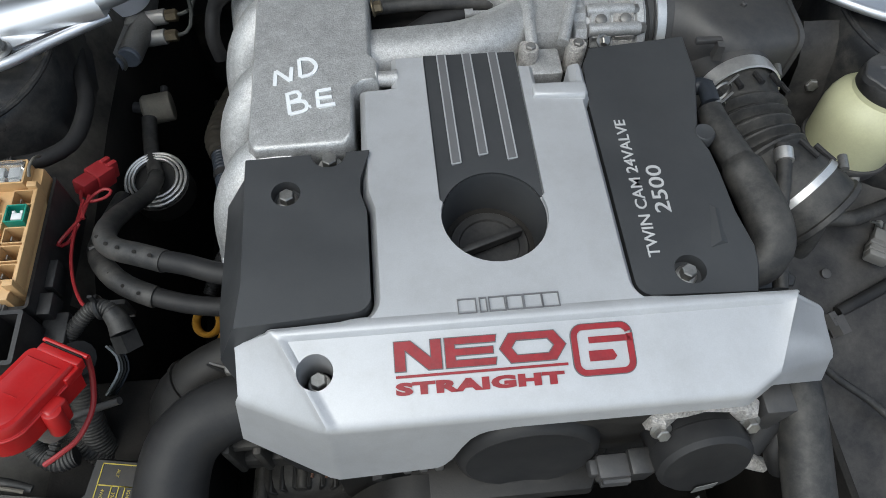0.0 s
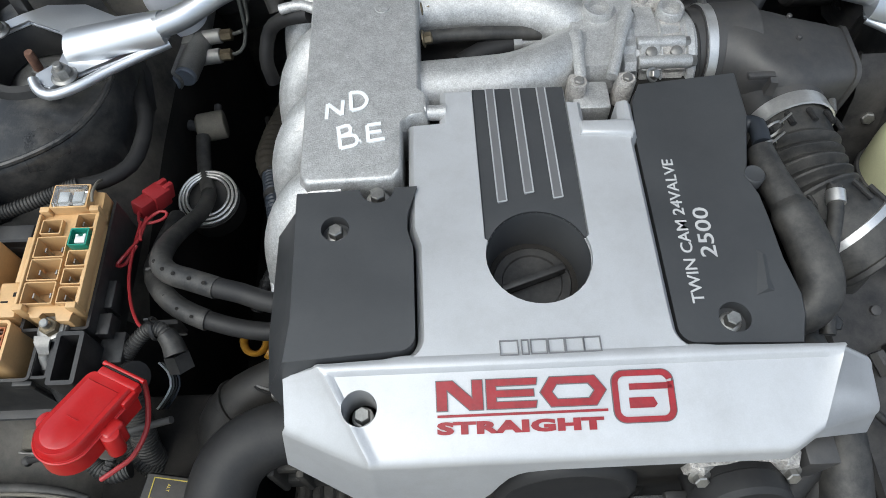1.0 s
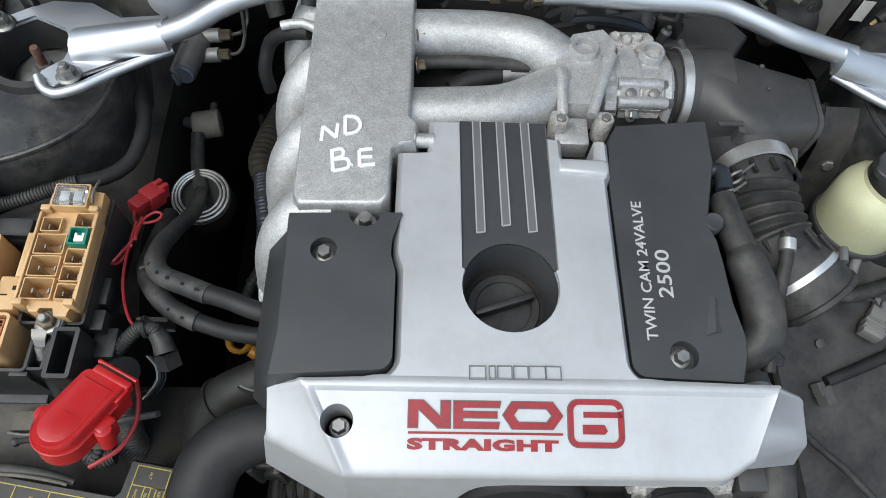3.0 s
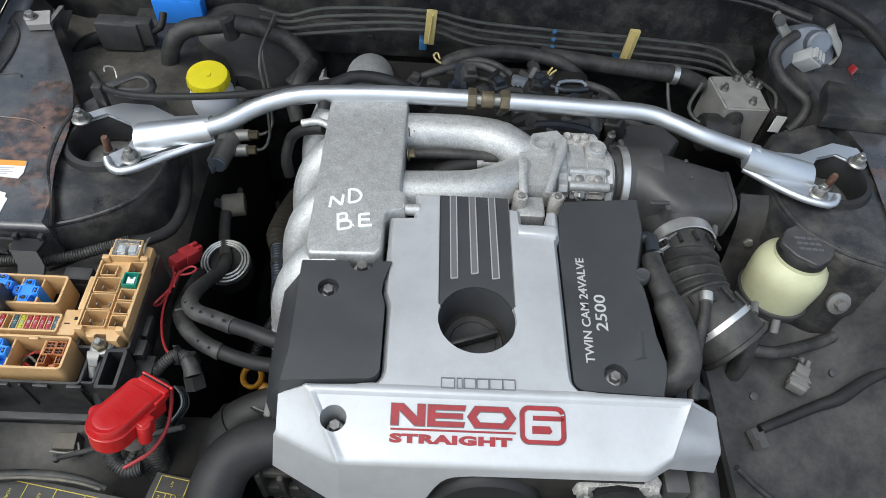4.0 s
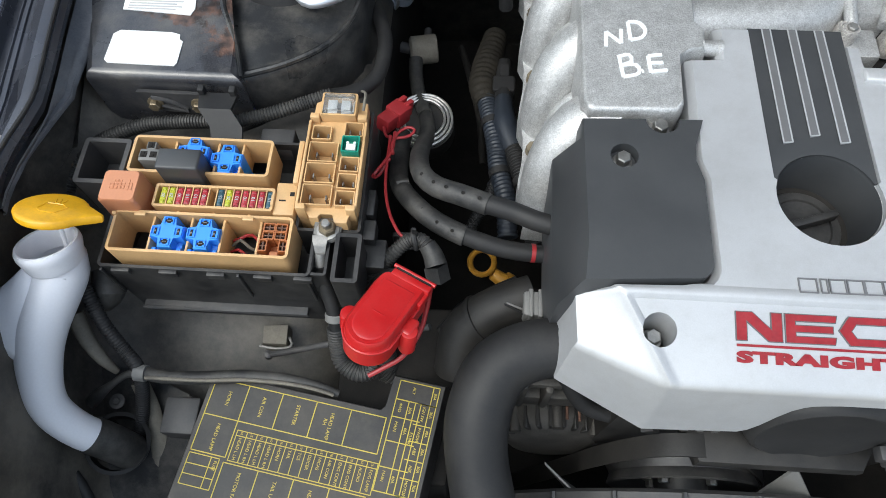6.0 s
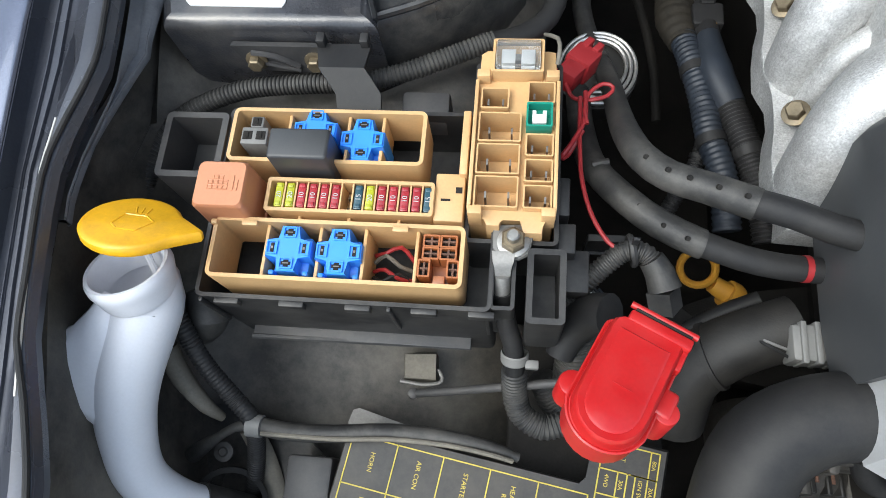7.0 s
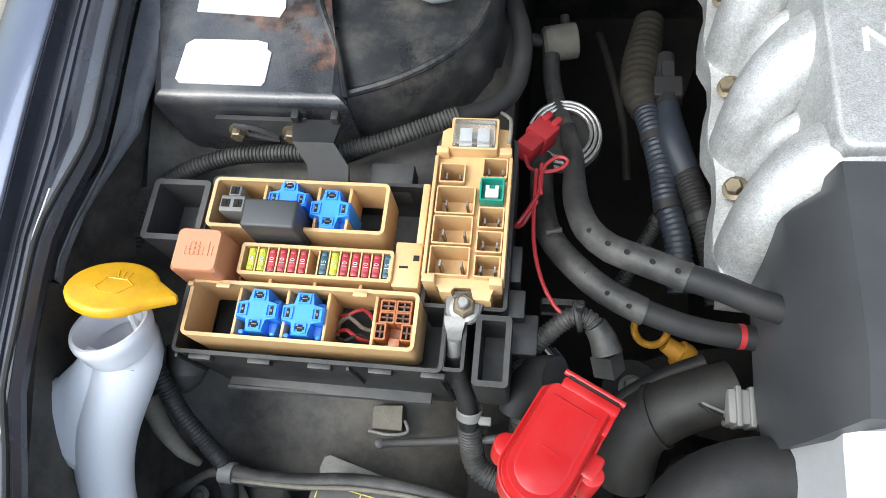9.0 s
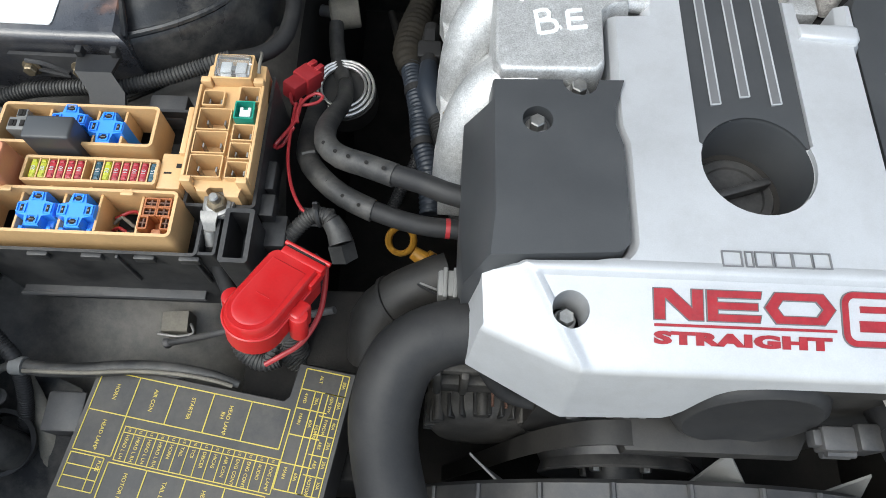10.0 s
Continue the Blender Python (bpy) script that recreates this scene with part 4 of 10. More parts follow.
# the figure six: rounded frame with an inner bowl
bm = bmesh.new()
o, i2 = ring_poly(0.1540, 0.2245, 0.0230, 0.0185, 0.0085), ring_poly(0.1540, 0.2245, 0.0185, 0.0145, 0.0050)
n = len(o)
for pts_o, pts_i in ((o, i2),):
    vo = [[bm.verts.new(on_bar(x, y) @ Vector((0, 0, z))) for x, y in pts_o] for z in (-0.001, 0.001)]
    vi = [[bm.verts.new(on_bar(x, y) @ Vector((0, 0, z))) for x, y in pts_i] for z in (-0.001, 0.001)]
    for k in range(n):
        j = (k + 1) % n
        cx = (pts_o[k][0] + pts_o[j][0]) / 2
        cy = (pts_o[k][1] + pts_o[j][1]) / 2
        if cx > 0.172 and 0.2285 < cy < 0.2365:
            continue
        bm.faces.new((vo[1][k], vo[1][j], vi[1][j], vi[1][k]))
        bm.faces.new((vo[0][k], vo[0][j], vo[1][j], vo[1][k]))
        bm.faces.new((vi[1][k], vi[1][j], vi[0][j], vi[0][k]))
outline(o)
six = part("badge_figure", bm, "red_paint", cov, "red raised figure 6", smooth=0)
badge("figure_bar", [[(0.1440, 0.2290), (0.1765, 0.2290), (0.1740, 0.2335), (0.1440, 0.2335)], [(0.1430, 0.2160), (0.1610, 0.2160), (0.1635, 0.2185), (0.1610, 0.2235), (0.1430, 0.2235)]])
# grey engraved maker's mark: six plain outlined blocks
for k, w in enumerate((0.0135, 0.005, 0.012, 0.012, 0.0135, 0.0125)):
    x = 0.0500 + (0, 0.0165, 0.0235, 0.0370, 0.0500, 0.0640)[k]
    bm = bmesh.new()
    dy = 0.0006 * k / 5
    frame_line(bm, [(x, 0.2575 + dy), (x + w, 0.2575 + dy), (x + w, 0.2690 + dy), (x, 0.2690 + dy)], 0.0009, lambda x, y, z: Vector((x, y, 0.8999 + z)))
    part("mark_block", bm, "stripe", cov, "engraved grey outlined block" if k == 0 else "", smooth=0)

# ---- intake manifold ----
man = thing("intake_manifold", (-0.06, 0.55, 0.80), "rough sand-cast aluminium intake manifold with curved runners", "intake manifold")
bm = bmesh.new()
COL = [(-0.106, 0.4165), (-0.030, 0.4185), (-0.0225, 0.428), (-0.0215, 0.480), (-0.012, 0.487), (0.002, 0.488), (0.004, 0.512), (-0.004, 0.52), (-0.002, 0.69), (-0.012, 0.735), (-0.10, 0.735), (-0.113, 0.68), (-0.113, 0.425)]
rings = [[(x, y, 0.825) for x, y in COL], [(x, y, 0.890) for x, y in COL]]
cx0, cy0 = -0.058, 0.57
rings += [[(cx0 + (x - cx0) * 0.97, cy0 + (y - cy0) * 0.988, 0.9005) for x, y in COL], [(cx0 + (x - cx0) * 0.92, cy0 + (y - cy0) * 0.965, 0.9050) for x, y in COL]]
loops(bm, rings)
es = [e for e in bm.edges if e.calc_face_angle(0) > radians(12) and min(v.co.z for v in e.verts) > 0.88]
bmesh.ops.bevel(bm, geom=es, offset=0.005, segments=4, affect='EDGES', clamp_overlap=True)
part("collector", bm, "cast", man, smooth=60)
bm = bmesh.new()
tube(bm, [(-0.0175, 0.50, 0.9035), (-0.0145, 0.69, 0.9035)], 0.0006, 6, step=0.1)
tube(bm, [(-0.0175, 0.50, 0.9035), (-0.0170, 0.485, 0.897)], 0.0006, 6, step=0.1)
part("gasket_line", bm, "dark_print", man)
for k in range(4):
    y = 0.398 + 0.0905 * k
    bm = bmesh.new()
    tube(bm, [(-0.080, y + 0.034, 0.866), (-0.101, y + 0.030, 0.866), (-0.117, y + 0.021, 0.857), (-0.130, y + 0.008, 0.838), (-0.135, y - 0.005, 0.806), (-0.134, y - 0.012, 0.77)],
         [0.0315, 0.0295, 0.0262, 0.0240, 0.0235, 0.0245], 22, step=0.008)
    part("runner", bm, "cast", man)
    bm = bmesh.new()
    tube(bm, [(-0.10, y + 0.074, 0.848), (-0.116, y + 0.070, 0.836), (-0.127, y + 0.060, 0.808), (-0.132, y + 0.05, 0.78)], 0.0115, 12)
    part("web", bm, "cast", man)
    bm = bmesh.new()
    hexhead(bm, (-0.1440, y + 0.040, 0.806), (-0.45, -0.1, 0.9), 0.013, 0.0095, 0.007)
    part("bolt", bm, "brass", man)
bm = bmesh.new()
FL = []
for k in range(6):
    y = 0.398 + 0.0905 * k
    FL += [(-0.152, y - 0.030), (-0.160, y - 0.012), (-0.159, y + 0.010), (-0.156, y + 0.030), (-0.152, y + 0.045)]
prism(bm, [(-0.12, 0.352)] + [(-0.154, 0.354)] + FL + [(-0.154, 0.86), (-0.12, 0.86)], 0.770, 0.796, 0.003)
part("flange", bm, "cast", man)
bm = bmesh.new()
tube(bm, [(-0.066, 0.72, 0.862), (-0.068, 0.79, 0.850), (-0.070, 0.84, 0.820), (-0.071, 0.87, 0.78)], [0.040, 0.038, 0.037, 0.036], 24)
part("end_neck", bm, "cast", man)
# crossover pipes and plenum before the throttle
bm = bmesh.new()
tube(bm, [(-0.028, 0.661, 0.868), (0.044, 0.665, 0.868), (0.093, 0.663, 0.868), (0.129, 0.655, 0.866), (0.161, 0.640, 0.860), (0.183, 0.634, 0.850)], [0.029, 0.0285, 0.029, 0.031, 0.028, 0.020], 26)
part("crossover_pipe", bm, "cast", man)
bm = bmesh.new()
tube(bm, [(-0.021, 0.553, 0.862), (0.046, 0.558, 0.862), (0.092, 0.563, 0.862), (0.127, 0.578, 0.862), (0.160, 0.607, 0.856), (0.184, 0.631, 0.845)], [0.030, 0.0298, 0.0300, 0.030, 0.027, 0.018], 26)
part("crossover_pipe", bm, "cast", man)
bm = bmesh.new()
CH = [(0.154, 0.559, 0.866), (0.193, 0.558, 0.866), (0.203, 0.586, 0.870), (0.220, 0.626, 0.874), (0.225, 0.649, 0.874), (0.210, 0.669, 0.874), (0.169, 0.659, 0.874), (0.146, 0.625, 0.868)]
mx, my = sum(p[0] for p in CH) / 8, sum(p[1] for p in CH) / 8
loops(bm, [[(x, y, 0.81) for x, y, z in CH], [(x, y, z - 0.004) for x, y, z in CH], [(mx + (x - mx) * 0.84, my + (y - my) * 0.90, z + 0.014) for x, y, z in CH]])
es = [e for e in bm.edges if e.calc_face_angle(0) > radians(12)]
bmesh.ops.bevel(bm, geom=es, offset=0.006, segments=3, affect='EDGES', clamp_overlap=True)
part("throttle_chamber", bm, "cast", man)
bm = bmesh.new()
tube(bm, [(0.210, 0.625, 0.888), (0.202, 0.600, 0.886), (0.186, 0.550, 0.878)], [0.0085, 0.0065, 0.006], 12)
part("rib", bm, "cast", man)
bm = bmesh.new()
tube(bm, [(0.156, 0.604, 0.884), (0.155, 0.578, 0.884), (0.155, 0.549, 0.877)], [0.0075, 0.0060, 0.006], 12)
part("rib", bm, "cast", man)
for p in [(0.151, 0.541, 0.880), (0.199, 0.543, 0.880)]:
    bm = bmesh.new()
    box(bm, (p[0] - 0.0085, p[1] - 0.002, 0.840), (p[0] + 0.0085, 0.556, 0.880), 0.004)
    lathe(bm, (p[0], p[1], 0.850), (0, 0, 1), [(0.0090, 0), (0.0090, 0.032), (0.0075, 0.034), (0.0050, 0.0335)], 20)
    lug = part("lug", bm, "crust", man, "corroded bolt lug")
    bm = bmesh.new()
    lathe(bm, (p[0], p[1], 0.883), (0, 0, 1), [(0.0052, 0), (0.0052, 0.003), (0.004, 0.004)], 6)
    part("bolt", bm, "tin", lug)
bm = bmesh.new()
box(bm, (0.146, 0.520, 0.835), (0.184, 0.556, 0.868), 0.004)
part("web", bm, "cast", man)
bm = bmesh.new()
AP = [(0.183, 0.634, 0.893)][0]
lathe(bm, (AP[0], AP[1], AP[2] - 0.013), (0, 0.05, 1), [(0.0165, -0.02), (0.0165, 0.010), (0.015, 0.013), (0.0105, 0.012), (0.010, 0.002), (0.0, 0.001)], 28, cap=(False, False))
part("air_port", bm, "cast", man)
bm = bmesh.new()
lathe(bm, (-0.001, 0.500, 0.893), (1, 0, 0), [(0.0075, 0), (0.0075, 0.016), (0.0085, 0.016), (0.0085, 0.020), (0.006, 0.020), (0.006, 0.026)], 16)
lathe(bm, (-0.034, 0.500, 0.896), (1, 0.03, -0.02), [(0.003, 0), (0.008, 0.012), (0.009, 0.034)], 16)
part("sensor_boss", bm, "cast", man)
for y in (0.605, 0.648):
    bm = bmesh.new()
    hexhead(bm, (0.0, y, 0.884), (1, 0, 0.2), 0.012, 0.009, 0.008)
    part("bolt", bm, "brass", man)
bm = bmesh.new()
tube(bm, [(-0.001, 0.623, 0.868), (0.053, 0.627, 0.868), (0.100, 0.627, 0.866), (0.125, 0.629, 0.862)], 0.0075, 12)
part("coolant_pipe", bm, "hose", man)
bm = bmesh.new()
tube(bm, [(0.039, 0.604, 0.845), (0.062, 0.616, 0.850), (0.090, 0.623, 0.852), (0.103, 0.626, 0.852)], 0.0125, 14)
part("coolant_hose", bm, "rubber", man)
bm = bmesh.new()
tube(bm, [(0.098, 0.626, 0.852), (0.118, 0.629, 0.854), (0.146, 0.633, 0.856)], 0.0100, 14)
part("hose_nozzle", bm, "cast", man)
bm = bmesh.new()
CP = [(0.095, 0.625, 0.852), (0.104, 0.626, 0.852)]
cyl(bm, CP[0], CP[1], 0.0145, 18)
part("hose_clip", bm, "steel", man)
bm = bmesh.new()
lathe(bm, (-0.040, 0.628, 0.9040), (0, 0, 1), [(0.008, 0), (0.007, 0.002), (0.004, 0.0022)], 16)
part("casting_mark", bm, "cast", man)
bm = bmesh.new()
lathe(bm, (-0.050, 0.444, 0.9042), (0, 0, 1), [(0.0105, 0), (0.0105, 0.0011), (0.0095, 0.0012)], 24)
part("casting_mark", bm, "cast", man)
bm = bmesh.new()
tube(bm, [(-0.105, 0.640, 0.893), (-0.125, 0.650, 0.893), (-0.148, 0.650, 0.888)], 0.0055, 10)
part("vacuum_nipple", bm, "cast", man)
# hand-painted marks
PZ = 0.9052
for letters, name in (([[(-0.0900, 0.4870), (-0.0895, 0.5045)], [(-0.0895, 0.5045), (-0.0760, 0.4915)], [(-0.0760, 0.4915), (-0.0755, 0.5080)],
                        [(-0.0675, 0.4960), (-0.0690, 0.5170)], [(-0.0690, 0.5170), (-0.0590, 0.5165), (-0.0535, 0.5080), (-0.0570, 0.4990), (-0.0675, 0.4955)]], "ND"),
                      ([[(-0.0790, 0.4770), (-0.0760, 0.4530)], [(-0.0805, 0.4755), (-0.0700, 0.4785), (-0.0680, 0.4710), (-0.0775, 0.4660)], [(-0.0775, 0.4660), (-0.0640, 0.4670), (-0.0625, 0.4575), (-0.0760, 0.4530)],
                        [(-0.0595, 0.4600), (-0.0580, 0.4605)], [(-0.0530, 0.4775), (-0.0515, 0.4590)], [(-0.0530, 0.4775), (-0.0405, 0.4795)], [(-0.0525, 0.4690), (-0.0400, 0.4705)], [(-0.0515, 0.4595), (-0.0370, 0.4620)]], "B.E")):
    bm = bmesh.new()
    for k, s in enumerate(letters):
        stroke(bm, s, 0.0034, PZ, 0.0006 + 0.00015 * k)
    part("paint_mark", bm, "white_paint", man, "white paint-pen letters " + name, smooth=0)

# ---- strut tower bar ----
tb = thing("strut_bar", (0.1, 0.65, 0.86), "satin aluminium strut tower brace with brass turnbuckle", "strut brace")
bm = bmesh.new()
tube(bm, [(-0.274, 0.632, 0.886), (-0.245, 0.645, 0.890), (-0.213, 0.665, 0.898), (-0.175, 0.678, 0.906), (-0.130, 0.687, 0.909), (-0.036, 0.695, 0.909), (0.082, 0.696, 0.909)], 0.0125, 20, step=0.008)
part("tube", bm, "bar", tb)
bm = bmesh.new()
tube(bm, [(0.137, 0.694, 0.909), (0.240, 0.691, 0.909), (0.327, 0.687, 0.909), (0.366, 0.676, 0.905), (0.413, 0.657, 0.898), (0.453, 0.649, 0.890), (0.489, 0.640, 0.886)], 0.0125, 20, step=0.008)
part("tube", bm, "bar", tb)
HX = [(0.079, 0.696, 0.909), (0.091, 0.696, 0.909), (0.098, 0.696, 0.909), (0.116, 0.696, 0.909), (0.125, 0.695, 0.909), (0.138, 0.695, 0.909)]
for a, b, r, n in ((0, 1, 0.0155, 6), (2, 3, 0.0125, 18), (4, 5, 0.0155, 6)):
    bm = bmesh.new()
    cyl(bm, HX[a], HX[b], r, n, 0.0012)
    part("turnbuckle_nut" if n == 6 else "turnbuckle", bm, "brass", tb)
bm = bmesh.new()
cyl(bm, HX[1], HX[4], 0.0085, 14)
part("threaded_rod", bm, "steel", tb)


def bar_foot(plan, sleeve, lip, bolts, label=""):
    """End plate: flat foot with turned-up lip, half-round sleeve over the tube."""
    bm = bmesh.new()
    loops(bm, [[(x, y, z) for x, y, z in plan], [(x, y, z + 0.006) for x, y, z in plan]])
    bmesh.ops.bevel(bm, geom=bm.edges[:], offset=0.0015, segments=2, affect='EDGES', clamp_overlap=True)
    part("foot_plate", bm, "bar", tb)
    bm = bmesh.new()
    tube(bm, lip, 0.0055, 10, step=0.006)
    part("lip", bm, "bar", tb)
    bm = bmesh.new()
    (a, wa), (b, wb) = sleeve
    a, b = Vector(a), Vector(b)
    d = (b - a).normalized()
    s = d.cross(Vector((0, 0, 1))).normalized()
    up = s.cross(d).normalized()
    rings = []
    for k in range(9):
        t = k / 8
        c, w = a.lerp(b, t), wa + (wb - wa) * t
        h = 0.020 + 0.004 * t
        rings.append([c + s * w * math.cos(math.pi * j / 12) + up * (h * math.sin(math.pi * j / 12) - 0.008) for j in range(13)] + [c - s * (w - 0.003) - up * 0.010, c + s * (w - 0.003) - up * 0.010])
    loops(bm, rings)
    part("sleeve", bm, "bar", tb)
    for p in bolts:
        bm = bmesh.new()
        lathe(bm, p, (0, 0, 1), [(0.0135, 0), (0.0135, 0.0018), (0.011, 0.004)], 22)
        part("washer", bm, "steel", tb)
        bm = bmesh.new()
        lathe(bm, (p[0], p[1], p[2] + 0.003), (0, 0, 1), [(0.0088, 0), (0.0088, 0.009), (0.0075, 0.0105)], 6)
        lathe(bm, (p[0], p[1], p[2] + 0.010), (0, 0, 1), [(0.0045, 0), (0.0045, 0.008), (0.0035, 0.009)], 12)
        part("nut", bm, "steel", tb)


bar_foot([(-0.473, 0.664, 0.857), (-0.438, 0.686, 0.857), (-0.414, 0.700, 0.857), (-0.371, 0.699, 0.857), (-0.334, 0.674, 0.858), (-0.280, 0.677, 0.866), (-0.269, 0.640, 0.862), (-0.319, 0.617, 0.858), (-0.365, 0.593, 0.857), (-0.382, 0.576, 0.857), (-0.399, 0.584, 0.857), (-0.403, 0.597, 0.857), (-0.380, 0.613, 0.857), (-0.377, 0.637, 0.857), (-0.390, 0.659, 0.857), (-0.429, 0.677, 0.857), (-0.453, 0.658, 0.857)],
         (((-0.373, 0.634, 0.866), 0.024), ((-0.268, 0.637, 0.884), 0.019)),
         [(-0.400, 0.586, 0.866), (-0.394, 0.575, 0.864), (-0.380, 0.566, 0.864), (-0.357, 0.574, 0.864), (-0.321, 0.600, 0.864), (-0.267, 0.629, 0.868)],
         [(-0.458, 0.660, 0.863), (-0.370, 0.591, 0.863)])
bar_foot([(0.483, 0.665, 0.866), (0.570, 0.666, 0.858), (0.595, 0.681, 0.857), (0.630, 0.698, 0.857), (0.665, 0.689, 0.857), (0.670, 0.668, 0.857), (0.658, 0.651, 0.857), (0.647, 0.662, 0.857), (0.627, 0.676, 0.857), (0.594, 0.665, 0.857), (0.573, 0.634, 0.857), (0.571, 0.612, 0.857), (0.588, 0.594, 0.857), (0.601, 0.597, 0.857), (0.599, 0.584, 0.857), (0.582, 0.577, 0.857), (0.546, 0.588, 0.858), (0.472, 0.632, 0.864)],
         (((0.571, 0.627, 0.866), 0.024), ((0.472, 0.639, 0.884), 0.019)),
         [(0.475, 0.630, 0.866), (0.515, 0.601, 0.864), (0.549, 0.580, 0.864), (0.581, 0.571, 0.864), (0.594, 0.580, 0.864), (0.597, 0.588, 0.866)],
         [(0.573, 0.591, 0.863), (0.651, 0.656, 0.863)])

# ---- throttle body, intake duct, bellows ----
th = thing("throttle_valve", (0.25, 0.62, 0.80), "corroded cast aluminium throttle body with stepped ribs", "throttle body")
bm = bmesh.new()
lathe(bm, (0.200, 0.622, 0.826), (1, 0, 0), [(0.047, 0), (0.049, 0.010), (0.047, 0.085), (0.044, 0.09)], 36)
part("bore", bm, "cast", th)
for x, r, w, c in ((0.208, 0.055, 0.010, "cast"), (0.222, 0.050, 0.004, "grime"), (0.246, 0.0525, 0.004, "cast"), (0.274, 0.052, 0.010, "cast"), (0.2845, 0.048, 0.006, "grime")):
    bm = bmesh.new()
    lathe(bm, (x, 0.622, 0.824), (1, 0, 0), [(r - 0.002, 0), (r, 0.0015), (r, w - 0.0015), (r - 0.002, w)], 36)
    part("flange", bm, c, th)
# stacked plates with a shared outline, each a little smaller than the one before
PROF = [(-0.046, -0.040), (-0.052, -0.010), (-0.050, 0.012), (-0.044, 0.026), (-0.046, 0.033), (-0.040, 0.040), (-0.030, 0.041), (-0.026, 0.047), (0.010, 0.050), (0.034, 0.047), (0.044, 0.036), (0.050, 0.010), (0.046, -0.040)]
for x0, x1, g, c in ((0.2055, 0.2200, 1.06, "cast"), (0.2245, 0.2465, 1.0, "cast"), (0.2480, 0.2720, 0.985, "crust")):
    bm = bmesh.new()
    ring = lambda x, k: [(x, 0.622 + y * k, 0.825 + z * k) for y, z in PROF]
    loops(bm, [ring(x0, g * 0.965), ring(x0 + 0.0015, g), ring(x1 - 0.0015, g), ring(x1, g * 0.965)])
    part("plate", bm, c, th)
for y, z, x1 in ((0.5835, 0.8615, 0.283), (0.6030, 0.8690, 0.278)):
    bm = bmesh.new()
    cyl(bm, (0.2215, y, z), (x1 - 0.006, y, z), 0.0072, 18, 0.001)
    part("bolt_boss", bm, "cast", th)
    bm = bmesh.new()
    lathe(bm, (x1 - 0.006, y, z), (1, 0, 0), [(0.0058, 0), (0.0058, 0.005), (0.0045, 0.006)], 6)
    part("bolt", bm, "steel", th)
for x in (0.236, 0.262):
    bm = bmesh.new()
    lathe(bm, (x, 0.5925, 0.8655), (0, -0.35, 0.9), [(0.0060, 0), (0.0060, 0.004), (0.0040, 0.0055), (0.0, 0.0055)], 16, cap=(True, False))
    part("screw", bm, "tin", th)
bm = bmesh.new()
lathe(bm, (0.262, 0.640, 0.868), (0, 0, 1), [(0.0145, 0), (0.0145, 0.014), (0.013, 0.016), (0.010, 0.0155), (0.0095, 0.006), (0.0, 0.006)], 24, cap=(False, False))
part("screw_plug", bm, "cast", th)
bm = bmesh.new()
box(bm, (0.218, 0.652, 0.845), (0.268, 0.676, 0.878), 0.007, 3)
for k in range(4):
    lathe(bm, (0.224 + 0.012 * k, 0.664 - 0.004 * (k % 2), 0.874), (0.1 * (k - 1.5), -0.2, 1), [(0.0065, 0), (0.0065, 0.006), (0.0045, 0.0085)], 10)
part("sensor_base", bm, "crust", th)
for p in ((0.233, 0.566, 0.862), (0.282, 0.600, 0.858)):
    bm = bmesh.new()
    hexhead(bm, p, (0.4, -0.5, 0.7), 0.011, 0.008, 0.006)
    part("bolt", bm, "steel", th)

du = thing("intake_duct", (0.37, 0.62, 0.78), "black plastic intake resonator duct with steel clamp", "air duct")
bm = bmesh.new()
lathe(bm, (0.286, 0.632, 0.826), (1, 0, 0), [(0.046, 0), (0.046, 0.012), (0.049, 0.012), (0.049, 0.024), (0.050, 0.024), (0.052, 0.07)], 36)
part("throat", bm, "midgrey", du)
bm = bmesh.new()
lathe(bm, (0.299, 0.632, 0.826), (1, 0.0, 0), [(0.0495, 0), (0.0510, 0.001), (0.0510, 0.0105), (0.0495, 0.0115)], 36, cap=(False, False))
cl = part("clamp", bm, "bright", du)
bm = bmesh.new()
cyl(bm, (0.305, 0.655, 0.868), (0.305, 0.672, 0.866), 0.004, 10)
part("clamp_screw", bm, "steel", cl)
bm = bmesh.new()
rings = []
for x, cy, a, top, low, e in ((0.318, 0.630, 0.0495, 0.8755, 0.776, 1.0), (0.330, 0.625, 0.0520, 0.8750, 0.772, 0.90), (0.345, 0.617, 0.0560, 0.8735, 0.768, 0.72), (0.360, 0.609, 0.0575, 0.8710, 0.768, 0.58), (0.378, 0.603, 0.0570, 0.8680, 0.770, 0.50), (0.400, 0.600, 0.0525, 0.8640, 0.775, 0.46), (0.430, 0.600, 0.0450, 0.8590, 0.785, 0.42), (0.452, 0.600, 0.0395, 0.8550, 0.790, 0.40), (0.4525, 0.600, 0.0415, 0.8570, 0.788, 0.40), (0.4580, 0.600, 0.0410, 0.8560, 0.789, 0.40), (0.4590, 0.600, 0.0395, 0.8545, 0.790, 0.40)):
    ring = []
    for k in range(40):
        c, n = math.cos(2 * math.pi * k / 40), math.sin(2 * math.pi * k / 40)
        ring.append((x + 0.10 * (cy + a * c - 0.60), cy + a * math.copysign(abs(c) ** e, c), (top + low) / 2 + (top - low) / 2 * math.copysign(abs(n) ** e, n)))
    rings.append(ring)
loops(bm, rings)
part("resonator", bm, "midgrey", du)
bm = bmesh.new()
tube(bm, [(0.376, 0.590, 0.812), (0.382, 0.565, 0.812), (0.384, 0.543, 0.810)], [0.0480, 0.0455, 0.0435], 36, step=0.006)
part("outlet", bm, "midgrey", du)
bm = bmesh.new()
